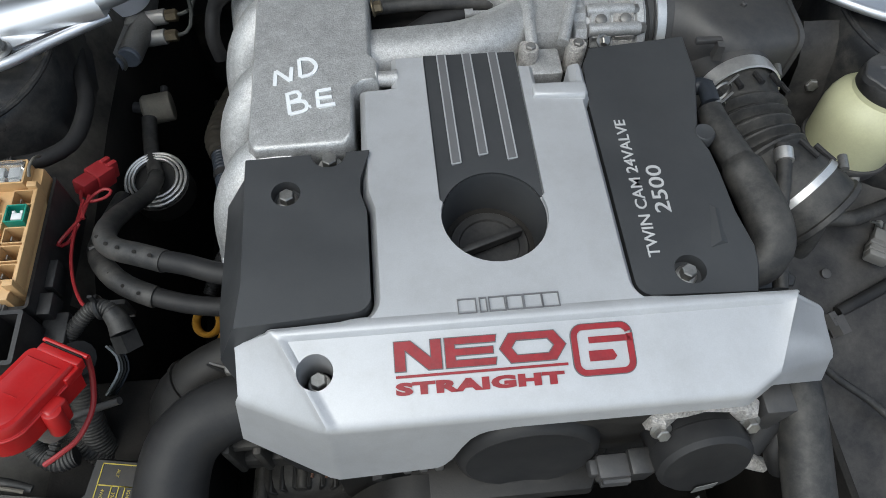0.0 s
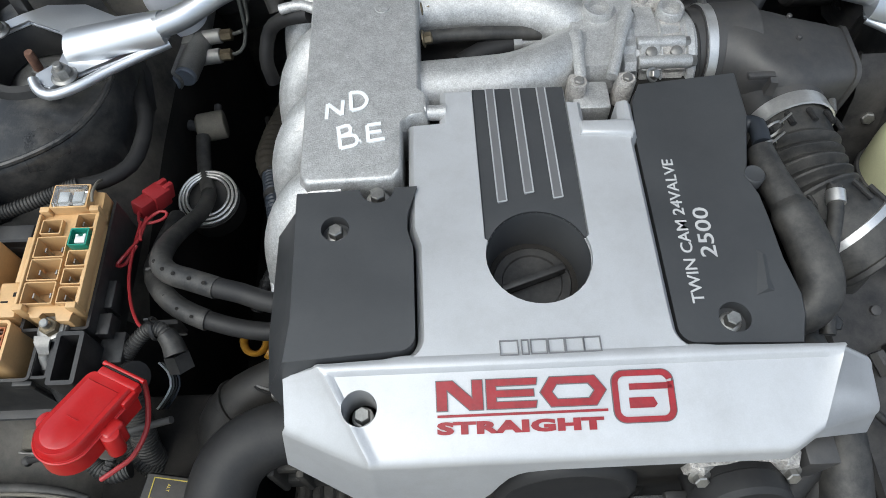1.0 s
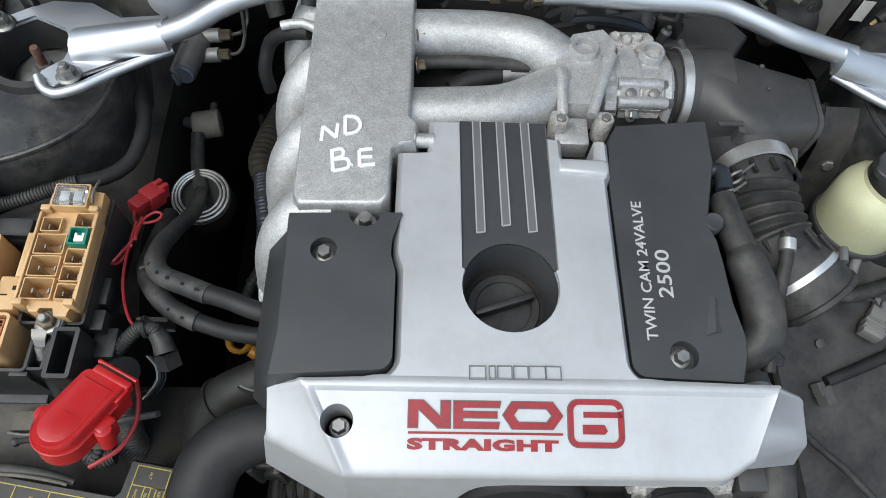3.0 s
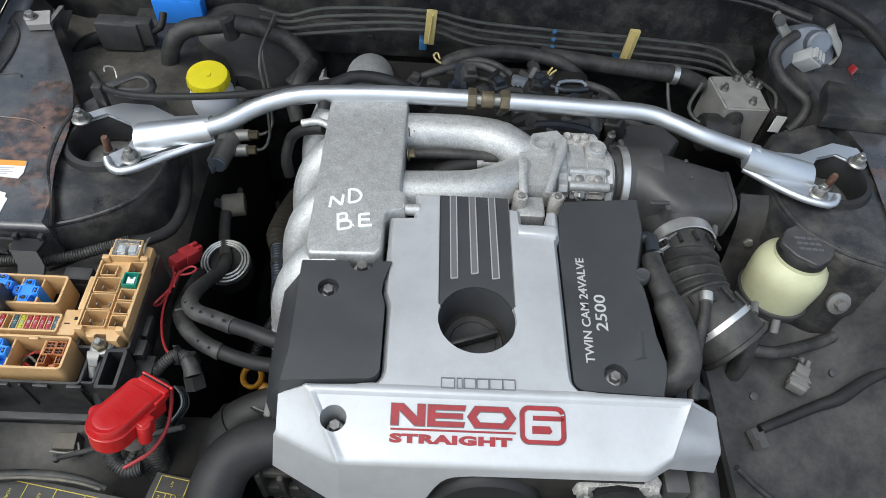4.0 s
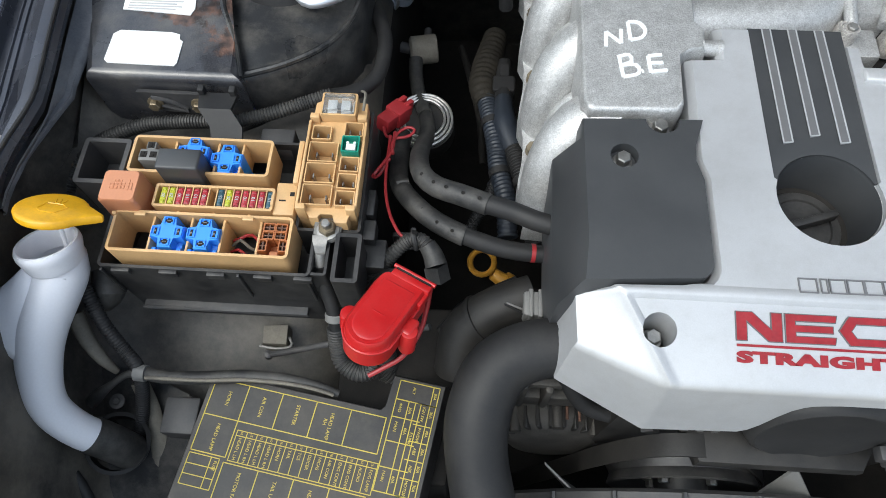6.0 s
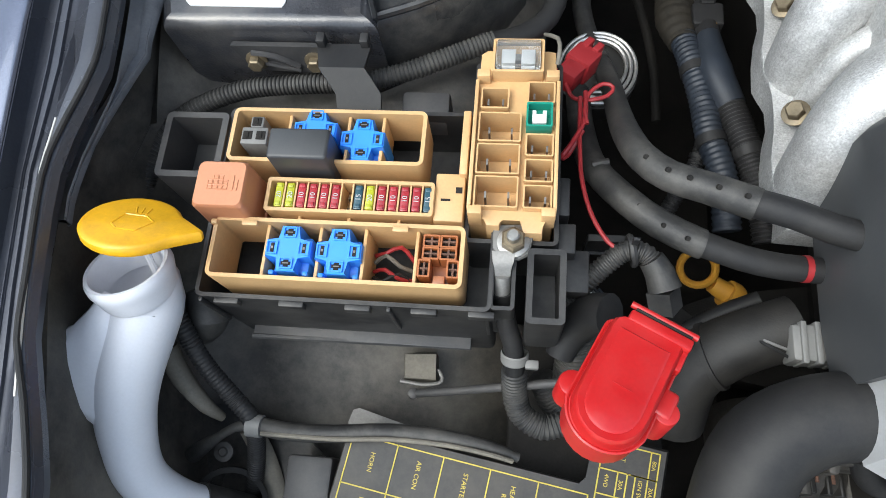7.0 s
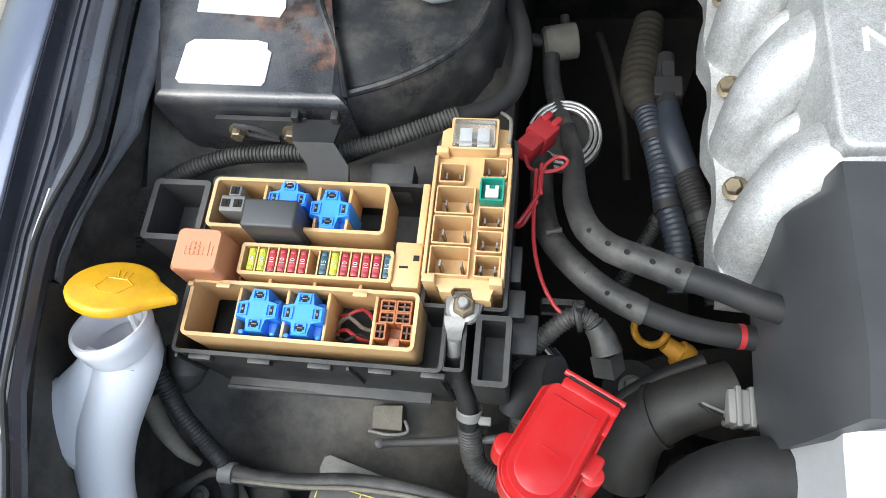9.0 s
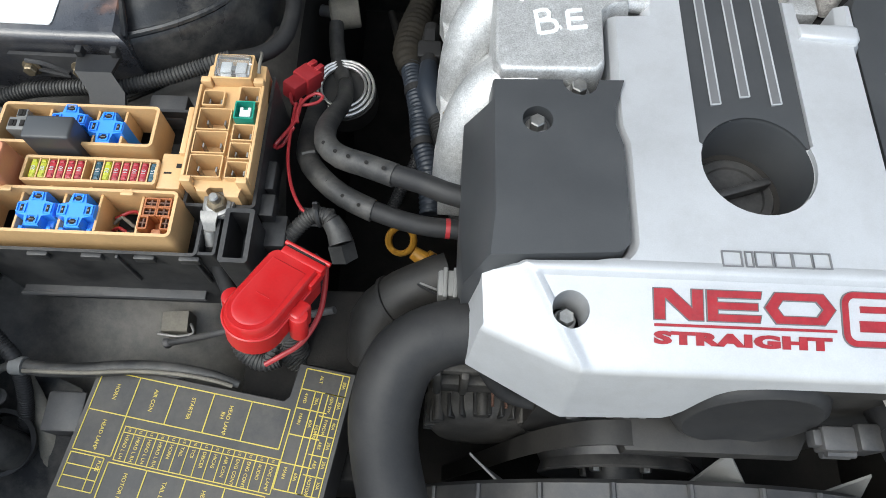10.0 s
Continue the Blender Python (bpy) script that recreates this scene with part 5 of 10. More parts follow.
loops(bm, [[(0.343, 0.538, 0.856), (0.352, 0.537, 0.856), (0.352, 0.545, 0.858), (0.343, 0.546, 0.858)], [(0.344, 0.539, 0.874), (0.351, 0.538, 0.874), (0.351, 0.544, 0.876), (0.344, 0.545, 0.876)]])
box(bm, (0.324, 0.547, 0.869), (0.352, 0.554, 0.875), 0.0015)
part("clip_tab", bm, "midgrey", du)
for x, y, z in ((0.395, 0.640, 0.8665), (0.395, 0.606, 0.8690)):
    bm = bmesh.new()
    lathe(bm, (x, y, z - 0.004), (0.1, 0, 1), [(0.0030, 0), (0.0030, 0.0035), (0.0018, 0.0045)], 12)
    part("moulded_pip", bm, "midgrey", du)

be = thing("air_bellows", (0.40, 0.48, 0.76), "dusty black rubber intake bellows with two steel band clamps", "air hose")
BP = [(0.384, 0.548, 0.809), (0.384, 0.532, 0.809), (0.384, 0.508, 0.808), (0.385, 0.480, 0.805), (0.389, 0.455, 0.803), (0.395, 0.436, 0.802), (0.405, 0.416, 0.800), (0.418, 0.401, 0.796), (0.430, 0.387, 0.791)]
path = spline(BP, 0.002)
bm = bmesh.new()
rings, L = [], 0.0
u0 = Vector((1, 0, 0))
for i, q in enumerate(path):
    d = (path[min(i + 1, len(path) - 1)] - path[max(i - 1, 0)]).normalized()
    u = (u0 - d * u0.dot(d)).normalized()
    w = d.cross(u)
    t = i / (len(path) - 1)
    r = 0.0420
    if 0.25 < t < 0.62:
        r = 0.0418 + 0.0042 * math.sin((t - 0.25) / 0.37 * 2 * math.pi * 4.5)
    elif t >= 0.62:
        r = 0.0420 + 0.0045 * min(1.0, (t - 0.62) / 0.20)
    rings.append([q + (u * math.cos(2 * math.pi * k / 36) + w * math.sin(2 * math.pi * k / 36)) * r for k in range(36)])
c, d = path[-1], (path[-1] - path[-4]).normalized()
last = [v - c for v in rings[-1]]
rings[-1] = [c + v * 1.00 for v in last]
rings += [[c + d * 0.001 + v * 1.05 for v in last], [c + d * 0.006 + v * 1.06 for v in last], [c + d * 0.0075 + v * 1.03 for v in last], [c + d * 0.0070 + v * 0.93 for v in last], [c - d * 0.003 + v * 0.89 for v in last]]
loops(bm, rings)
part("bellows", bm, "hose", be)
for p, q, r in (((0.3845, 0.541, 0.8095), (0.3860, 0.523, 0.8115), 0.0452), ((0.4115, 0.4105, 0.8000), (0.4165, 0.4042, 0.7982), 0.0472)):
    bm = bmesh.new()
    p, q = Vector(p), Vector(q)
    lathe(bm, p, q - p, [(r - 0.002, 0), (r, 0.0008), (r, (q - p).length), (r - 0.002, (q - p).length + 0.0008)], 40, cap=(False, False))
    cl = part("clamp", bm, "bright", be)
    bm = bmesh.new()
    s = (q - p).cross(Vector((0, 0, 1))).normalized()
    if p.y > 0.5:
        c = p + Vector((0.040, 0.0, 0.022))
    else:
        c = p + Vector((0.034, 0.004, 0.036))
    cyl(bm, c - Vector((0, 0.008, 0)), c + Vector((0.004, 0.008, 0)), 0.0045, 10)
    part("clamp_screw", bm, "steel", cl)
for k in range(5):
    a = radians(35 + 28 * k)
    bm = bmesh.new()
    tube(bm, [(0.386 + 0.0425 * math.cos(a), 0.521, 0.811 + 0.0425 * math.sin(a)), (0.388 + 0.0430 * math.cos(a), 0.505, 0.813 + 0.0430 * math.sin(a))], 0.0028, 8)
    part("rib", bm, "rubber", be)
for k in range(4):
    a = radians(50 + 30 * k)
    bm = bmesh.new()
    tube(bm, [(0.398 + 0.0430 * math.cos(a), 0.436, 0.806 + 0.0430 * math.sin(a)), (0.409 + 0.046 * math.cos(a), 0.416, 0.802 + 0.046 * math.sin(a))], 0.0028, 8)
    part("rib", bm, "rubber", be)

br = thing("breather_hose", (0.33, 0.38, 0.84), "black moulded rubber breather hose with wire clips", "hose")
bm = bmesh.new()
tube(bm, [(0.308, 0.455, 0.878), (0.310, 0.430, 0.878), (0.316, 0.398, 0.878), (0.323, 0.365, 0.876), (0.327, 0.337, 0.873), (0.327, 0.316, 0.866), (0.317, 0.303, 0.856), (0.297, 0.299, 0.848)], [0.0120, 0.0135, 0.0150, 0.0155, 0.0160, 0.0160, 0.0160, 0.016], 22, step=0.006)
part("hose", bm, "hose", br)
bm = bmesh.new()
tube(bm, [(0.3175, 0.390, 0.878), (0.3180, 0.387, 0.878), (0.323, 0.365, 0.876), (0.327, 0.337, 0.873), (0.327, 0.316, 0.866), (0.317, 0.303, 0.856), (0.297, 0.299, 0.848)], [0.0160, 0.0182, 0.0186, 0.0190, 0.0190, 0.0187, 0.018], 22, step=0.004)
part("sleeve", bm, "hose", br, "worn rubber outer sleeve")
bm = bmesh.new()
tube(bm, [(0.306, 0.490, 0.872), (0.314, 0.485, 0.876), (0.312, 0.461, 0.878)], 0.0085, 14)
part("nipple", bm, "slate", br)
for c in ((0.321, 0.459, 0.879), (0.337, 0.485, 0.874),):
    bm = bmesh.new()
    lathe(bm, (c[0] - 0.006, c[1], c[2] - 0.004), (0.25, -0.8, 0.1), [(0.0105, 0), (0.0118, 0.0015), (0.0105, 0.003)], 18, cap=(False, False))
    tube(bm, [(c[0] - 0.004, c[1] - 0.002, c[2] + 0.006), (c[0] + 0.010, c[1] + 0.008, c[2] + 0.008)], 0.0012, 6)
    part("wire_clip", bm, "steel", br)
th2 = thing("vacuum_hose", (0.38, 0.38, 0.80), "thin black vacuum hose with a steel spring clip", "hose")
bm = bmesh.new()
tube(bm, [(0.378, 0.424, 0.858), (0.374, 0.400, 0.854), (0.366, 0.374, 0.846), (0.354, 0.336, 0.838), (0.346, 0.291, 0.825)], 0.0068, 12)
part("hose", bm, "hose", th2)
bm = bmesh.new()
P0 = [(0.3775, 0.419, 0.858), (0.3755, 0.407, 0.856)]
cyl(bm, P0[0], P0[1], 0.0085, 14)
part("spring_clip", bm, "bright", th2)
bm = bmesh.new()
loops(bm, [[(0.336, 0.340, 0.800), (0.357, 0.349, 0.800), (0.387, 0.317, 0.790), (0.382, 0.308, 0.790), (0.336, 0.303, 0.800)], [(0.334, 0.334, 0.808), (0.352, 0.343, 0.808), (0.381, 0.313, 0.798), (0.376, 0.306, 0.798), (0.334, 0.300, 0.808)]])
solo("hose_bracket", bm, "black", "black sheet-metal bracket under the breather hose", "bracket")

# ---- power steering reservoir ----
ps = thing("power_steering_reservoir", (0.55, 0.50, 0.72), "yellowed plastic power steering reservoir with black ridged cap", "fluid reservoir")
AX = (0.06, 0.09, 1.0)
bm = bmesh.new()
lathe(bm, (0.538, 0.506, 0.750), AX, [(0.0435, -0.013), (0.0465, -0.011), (0.0480, 0.000), (0.0502, 0.026), (0.0506, 0.040), (0.0496, 0.050), (0.0460, 0.060), (0.0395, 0.067), (0.0350, 0.071), (0.034, 0.082)], 48)
part("bottle", bm, "aged", ps)
bm = bmesh.new()
lathe(bm, (0.538, 0.506, 0.750), AX, [(0.0465, -0.010), (0.0505, -0.009), (0.0513, -0.006), (0.0505, -0.003), (0.0465, -0.002)], 48, cap=(False, False))
lathe(bm, (0.538, 0.506, 0.750), AX, [(0.030, -0.075), (0.032, -0.030), (0.047, -0.020), (0.048, -0.012)], 32)
part("band", bm, "midgrey", ps)
bm = bmesh.new()
ax = Vector(AX).normalized()
o = Vector((0.538, 0.506, 0.750)) + ax * 0.072
lathe(bm, o, AX, [(0.0335, 0), (0.0345, 0.002), (0.0345, 0.018), (0.0325, 0.0215), (0.0, 0.0225)], 48, cap=(True, False))
cap = part("cap", bm, "black", ps, "black screw cap with moulded lugs")
bm = bmesh.new()
u, w = frame_of(ax)
N = 64
ring = []
for k in range(N):
    a = 2 * math.pi * k / N
    r = 0.0335 + 0.0042 * max(0, math.cos(a * 4)) ** 2
    ring.append((u * math.cos(a) + w * math.sin(a)) * r)
loops(bm, [[o + ax * 0.017 + v for v in ring], [o + ax * 0.0235 + v for v in ring], [o + ax * 0.0250 + v * 0.96 for v in ring]])
part("lug_ring", bm, "midgrey", cap)
for k in range(-1, 2):
    bm = bmesh.new()
    c = o + ax * 0.0251 + u * (0.010 * k)
    for j in range(4):
        box(bm, (-0.0035, -0.002, 0), (0.0035, 0.002, 0.0004), mtx=Matrix.Translation(c + w * (0.009 * (j - 1.5))))
    part("print", bm, "dark_print", cap)
bm = bmesh.new()
tube(bm, [(0.512, 0.462, 0.738), (0.500, 0.440, 0.715), (0.495, 0.42, 0.68), (0.49, 0.41, 0.60)], 0.0125, 14)
part("return_hose", bm, "hose", ps)
bm = bmesh.new()
cyl(bm, (0.532, 0.462, 0.745), (0.530, 0.446, 0.728), 0.006, 12)
part("drain_nipple", bm, "grey", ps)
for p in [(0.534, 0.612, 0.780), (0.508, 0.579, 0.770)]:
    bm = bmesh.new()
    lathe(bm, p, (-0.2, -0.9, 0.35), [(0.0125, 0), (0.0125, 0.003), (0.0100, 0.004)], 20)
    lathe(bm, p, (-0.2, -0.9, 0.35), [(0.0075, 0.003), (0.0075, 0.012), (0.006, 0.0135)], 6)
    solo("bracket_bolt", bm, "steel", "dusty zinc flange bolt in the wheel-arch panel", "bolt", "panel bolts")
bm = bmesh.new()
p = (0.610, 0.470, 0.772)
lathe(bm, p, (0, -0.85, 0.5), [(0.0165, -0.004), (0.0165, 0.0005), (0.015, 0.0012)], 26)
lathe(bm, p, (0, -0.85, 0.5), [(0.0080, 0.001), (0.0080, 0.008), (0.0068, 0.0095)], 6)
solo("panel_bolt", bm, "tin", "zinc bolt and large washer on the far panel", "bolt", "panel bolts")

# ---- brake cylinder, reservoir and booster ----
mc = thing("brake_master_cylinder", (-0.31, 0.74, 0.70), "grey cast brake master cylinder with pipe unions", "brake cylinder")
bm = bmesh.new()
cyl(bm, (-0.312, 0.90, 0.716), (-0.309, 0.760, 0.722), 0.020, 24, 0.003)
cyl(bm, (-0.299, 0.785, 0.724), (-0.306, 0.710, 0.735), 0.0150, 24, 0.002)
cyl(bm, (-0.319, 0.785, 0.720), (-0.326, 0.703, 0.731), 0.0160, 24, 0.002)
part("body", bm, "tin", mc)
for c, r in (((-0.3062, 0.7075, 0.7354), 0.0135), ((-0.3262, 0.7005, 0.7314), 0.0125)):
    bm = bmesh.new()
    lathe(bm, c, (-0.09, -0.97, 0.15), [(r, -0.004), (r, 0.0015), (r - 0.002, 0.003), (r - 0.004, 0.0024), (0.0, 0.0024)], 28, cap=(True, False))
    part("end_plug", bm, "steelblue", mc)
for dz, y in ((0.006, 0.756), (0.016, 0.782)):
    bm = bmesh.new()
    cyl(bm, (-0.300, y, 0.712 + dz), (-0.270, y, 0.716 + dz), 0.010, 16, 0.001)
    part("port", bm, "alloy", mc)
    bm = bmesh.new()
    lathe(bm, (-0.270, y, 0.716 + dz), (1, 0, 0.1), [(0.008, 0), (0.008, 0.014), (0.005, 0.016)], 6)
    part("union_nut", bm, "brass", mc)
    bm = bmesh.new()
    tube(bm, [(-0.256, y, 0.718 + dz), (-0.243, y, 0.722 + dz), (-0.235, y + 0.02, 0.74), (-0.238, y + 0.05, 0.80), (-0.245, y + 0.08, 0.85), (-0.235, 0.93, 0.87 - dz)], 0.0026, 8)
    part("brake_pipe", bm, "pipe", mc)
rv = thing("brake_fluid_reservoir", (-0.323, 0.80, 0.74), "milky brake fluid reservoir with bright yellow screw cap", "fluid reservoir")
RX = (0.02, -0.10, 1)
bm = bmesh.new()
lathe(bm, (-0.322, 0.806, 0.742), RX, [(0.030, 0), (0.0345, 0.004), (0.0350, 0.050), (0.034, 0.066), (0.031, 0.072), (0.030, 0.085)], 36)
part("bottle", bm, "milk", rv)
bm = bmesh.new()
ax = Vector(RX).normalized()
o = Vector((-0.322, 0.806, 0.742)) + ax * 0.082
lathe(bm, o, RX, [(0.0315, 0.004), (0.0325, 0.005), (0.0320, 0.016), (0.0305, 0.0195), (0.028, 0.0200), (0.006, 0.019), (0.005, 0.0215), (0, 0.0215)], 48, cap=(True, False))
cap = part("cap", bm, "lemon", rv, "bright yellow ribbed cap")
u, w = frame_of(ax)
for k in range(18):
    a = 2 * math.pi * k / 18
    bm = bmesh.new()
    d = u * math.cos(a) + w * math.sin(a)
    tube(bm, [o + ax * 0.005 + d * 0.0322, o + ax * 0.015 + d * 0.0318], 0.0015, 6, step=0.05)
    part("rib", bm, "lemon", cap)
bo = thing("brake_booster", (-0.30, 0.95, 0.62), "large black round brake servo on the firewall", "brake booster")
bm = bmesh.new()
lathe(bm, (-0.305, 1.018, 0.700), (0, -1, -0.05), [(0.128, 0), (0.132, 0.03), (0.130, 0.045), (0.124, 0.050), (0.120, 0.065), (0.105, 0.080), (0.06, 0.092), (0.05, 0.100)], 56)
part("shell", bm, "midgrey", bo)
bm = bmesh.new()
box(bm, (-0.03, -0.001, -0.006), (0.03, 0.001, 0.006), mtx=pose(-0.295, 0.963, 0.822, 0, 0, 0))
part("plate", bm, "sheath", bo)
bm = bmesh.new()
tube(bm, [(-0.429, 0.880, 0.737), (-0.413, 0.880, 0.786), (-0.397, 0.880, 0.832), (-0.374, 0.890, 0.854), (-0.328, 0.900, 0.859), (-0.294, 0.910, 0.857), (-0.252, 0.920, 0.840), (-0.212, 0.920, 0.818), (-0.187, 0.910, 0.797), (-0.189, 0.900, 0.777), (-0.213, 0.880, 0.759)], 0.0145, 14)
vh = solo("booster_hose", bm, "hose", "thick dusty black vacuum hose looped over the servo", "hose")
bm = bmesh.new()
tube(bm, [(-0.307, 0.905, 0.872), (-0.303, 0.905, 0.838)], 0.0185, 12, flat=0.7)
part("clip", bm, "black", vh)

# ---- relay and fuse box, drawn at 1:1.045 and set lower ----
FROM = Vector((-0.335, 0.200, 1.235))
placed(Matrix.Translation(FROM) @ Matrix.Scale(1.045, 4) @ Matrix.Translation(-FROM))
fb = thing("fuse_box", (-0.43, 0.34, 0.775), "open fuse box, black base with cream fuse and relay trays", "fuse box")


def ring_wall(bm, outer, inner, z0, z1):
    loops(bm, [[(x, y, z0) for x, y in outer], [(x, y, z1 - 0.0008) for x, y in outer], [(x * 0.98 + xi * 0.02, y * 0.98 + yi * 0.02, z1) for (x, y), (xi, yi) in zip(outer, inner)],
               [(x, y, z1) for x, y in inner], [(x, y, z0) for x, y in inner]], cap=(False, False))
    return bm


def open_box(name, x0, x1, y0, y1, z0, z1, wall, r, material, parent, label="", floor=None):
    cx, cy, a, b = (x0 + x1) / 2, (y0 + y1) / 2, (x1 - x0) / 2, (y1 - y0) / 2
    bm = bmesh.new()
    ring_wall(bm, ring_poly(cx, cy, a, b, r, 4), ring_poly(cx, cy, a - wall, b - wall, max(r - wall, 0.0008), 4), z0, z1)
    if floor is not None:
        box(bm, (x0 + wall / 2, y0 + wall / 2, floor - 0.002), (x1 - wall / 2, y1 - wall / 2, floor))
    return part(name, bm, material, parent, label)


open_box("base", -0.533, -0.346, 0.274, 0.409, 0.735, 0.847, 0.0028, 0.005, "black", fb, floor=0.795)
open_box("base", -0.366, -0.3075, 0.318, 0.449, 0.782, 0.846, 0.0028, 0.004, "black", fb, floor=0.80)
open_box("side_pocket", -0.577, -0.532, 0.354, 0.403, 0.800, 0.850, 0.0045, 0.004, "midgrey", fb, floor=0.81)
open_box("cable_pocket", -0.3260, -0.3030, 0.266, 0.312, 0.792, 0.858, 0.0038, 0.003, "black", fb, floor=0.815)
open_box("lug_pocket", -0.3480, -0.3325, 0.276, 0.318, 0.785, 0.846, 0.0025, 0.003, "black", fb)
bm = bmesh.new()
box(bm, (-0.522, 0.266, 0.765), (-0.362, 0.290, 0.768), 0.001)
tube(bm, [(-0.522, 0.266, 0.768), (-0.362, 0.268, 0.764)], 0.0020, 6)
part("foot_ledge", bm, "midgrey", fb)
for x in (-0.520, -0.478, -0.436, -0.395, -0.360):
    bm = bmesh.new()
    box(bm, (x, 0.2705, 0.838), (x + 0.016, 0.2745, 0.846), 0.0008)
    part("clip", bm, "black", fb)
for x in (-0.5305, -0.410, -0.350):
    bm = bmesh.new()
    box(bm, (x, 0.2712, 0.795), (x + 0.0025, 0.2745, 0.845), 0.0006)
    part("rib", bm, "black", fb)

# upper tray
up = open_box("tray", -0.523, -0.3935, 0.3615, 0.4005, 0.826, 0.862, 0.0026, 0.0045, "cream", fb, "cream plastic relay tray")
for x in (-0.4855, -0.4455, -0.4225):
    bm = bmesh.new()
    box(bm, (x - 0.0011, 0.364, 0.826), (x + 0.0011, 0.398, 0.857), 0.0005)
    part("divider", bm, "cream", up)
# fuse row
row = open_box("fuse_tray", -0.4925, -0.3850, 0.3285, 0.3515, 0.822, 0.860, 0.0024, 0.002, "cream", fb, floor=0.842)
bm = bmesh.new()
box(bm, (-0.3850, 0.327, 0.826), (-0.3665, 0.3595, 0.857), 0.0012)
wall_r = part("plate", bm, "cream", fb)
for x0, y0, x1, y1 in ((-0.372, 0.346, -0.368, 0.350), (-0.381, 0.3405, -0.375, 0.3420)):
    bm = bmesh.new()
    box(bm, (x0, y0, 0.8568), (x1, y1, 0.8574))
    part("slot", bm, "void", wall_r)
bm = bmesh.new()
box(bm, (-0.3705, 0.357, 0.826), (-0.3655, 0.402, 0.862), 0.001)
part("upright", bm, "cream", fb)
for k in range(3):
    bm = bmesh.new()
    box(bm, (-0.472 + 0.032 * k, 0.3245, 0.826), (-0.4695 + 0.032 * k, 0.3288, 0.852), 0.0008)
    part("rib", bm, "cream", fb)
COLS = ("f_yellow", "f_yellow", "f_red", "f_red", "f_red", "f_red", None, "f_blue", "f_yellow", "f_red", "f_red", "f_red", "f_red", "f_blue")
NUM = ("20", "20", "10", "10", "10", "10", "", "15", "20", "10", "10", "10", "10", "15")
for k, c in enumerate(COLS):
    x = -0.4872 + 0.00735 * k
    bm = bmesh.new()
    box(bm, (x + 0.0060, 0.331, 0.840), (x + 0.0070, 0.349, 0.8592))
    part("rib", bm, "cream", row, smooth=0)
    if not c:
        bm = bmesh.new()
        box(bm, (x + 0.001, 0.335, 0.842), (x + 0.005, 0.337, 0.848))
        box(bm, (x + 0.001, 0.343, 0.842), (x + 0.005, 0.345, 0.848))
        part("contact", bm, "brass", row)
        continue
    fz = thing("blade_fuse", (x + 0.003, 0.340, 0.845), {"f_red": "red translucent blade fuse in the fuse row", "f_yellow": "yellow translucent blade fuse in the fuse row", "f_blue": "dark teal blade fuse in the fuse row"}[c], "fuse", "blade fuses")
    bm = bmesh.new()
    box(bm, (x + 0.0004, 0.3318, 0.846), (x + 0.0056, 0.3482, 0.8595), 0.0009, 2)
    part("body", bm, c, fz)
    bm = bmesh.new()
    box(bm, (x + 0.0012, 0.3325, 0.8595), (x + 0.0048, 0.3352, 0.8602), 0.0003)
    box(bm, (x + 0.0012, 0.3448, 0.8595), (x + 0.0048, 0.3475, 0.8602), 0.0003)
    part("end_cap", bm, c, fz)
    writing("rating", NUM[k], 0.0046, pose(x + 0.0047, 0.3372, 0.8600, 0, 0, 90), "grey_print", fz, thick=0.0001)

# lower tray
lo = open_box("tray", -0.5215, -0.3635, 0.2830, 0.3225, 0.822, 0.862, 0.0026, 0.0045, "cream", fb, "cream plastic relay tray")
for x in (-0.4880, -0.4540, -0.4255, -0.3930):
    bm = bmesh.new()
    box(bm, (x - 0.0011, 0.2855, 0.822), (x + 0.0011, 0.320, 0.856), 0.0005)
    part("divider", bm, "cream", lo)
for x, w in ((-0.503, 0.010), (-0.408, 0.010), (-0.523, 0.004)):
    bm = bmesh.new()
    box(bm, (x, 0.3165, 0.8615), (x + w, 0.3200, 0.8640), 0.0008)
    part("catch", bm, "cream", lo)


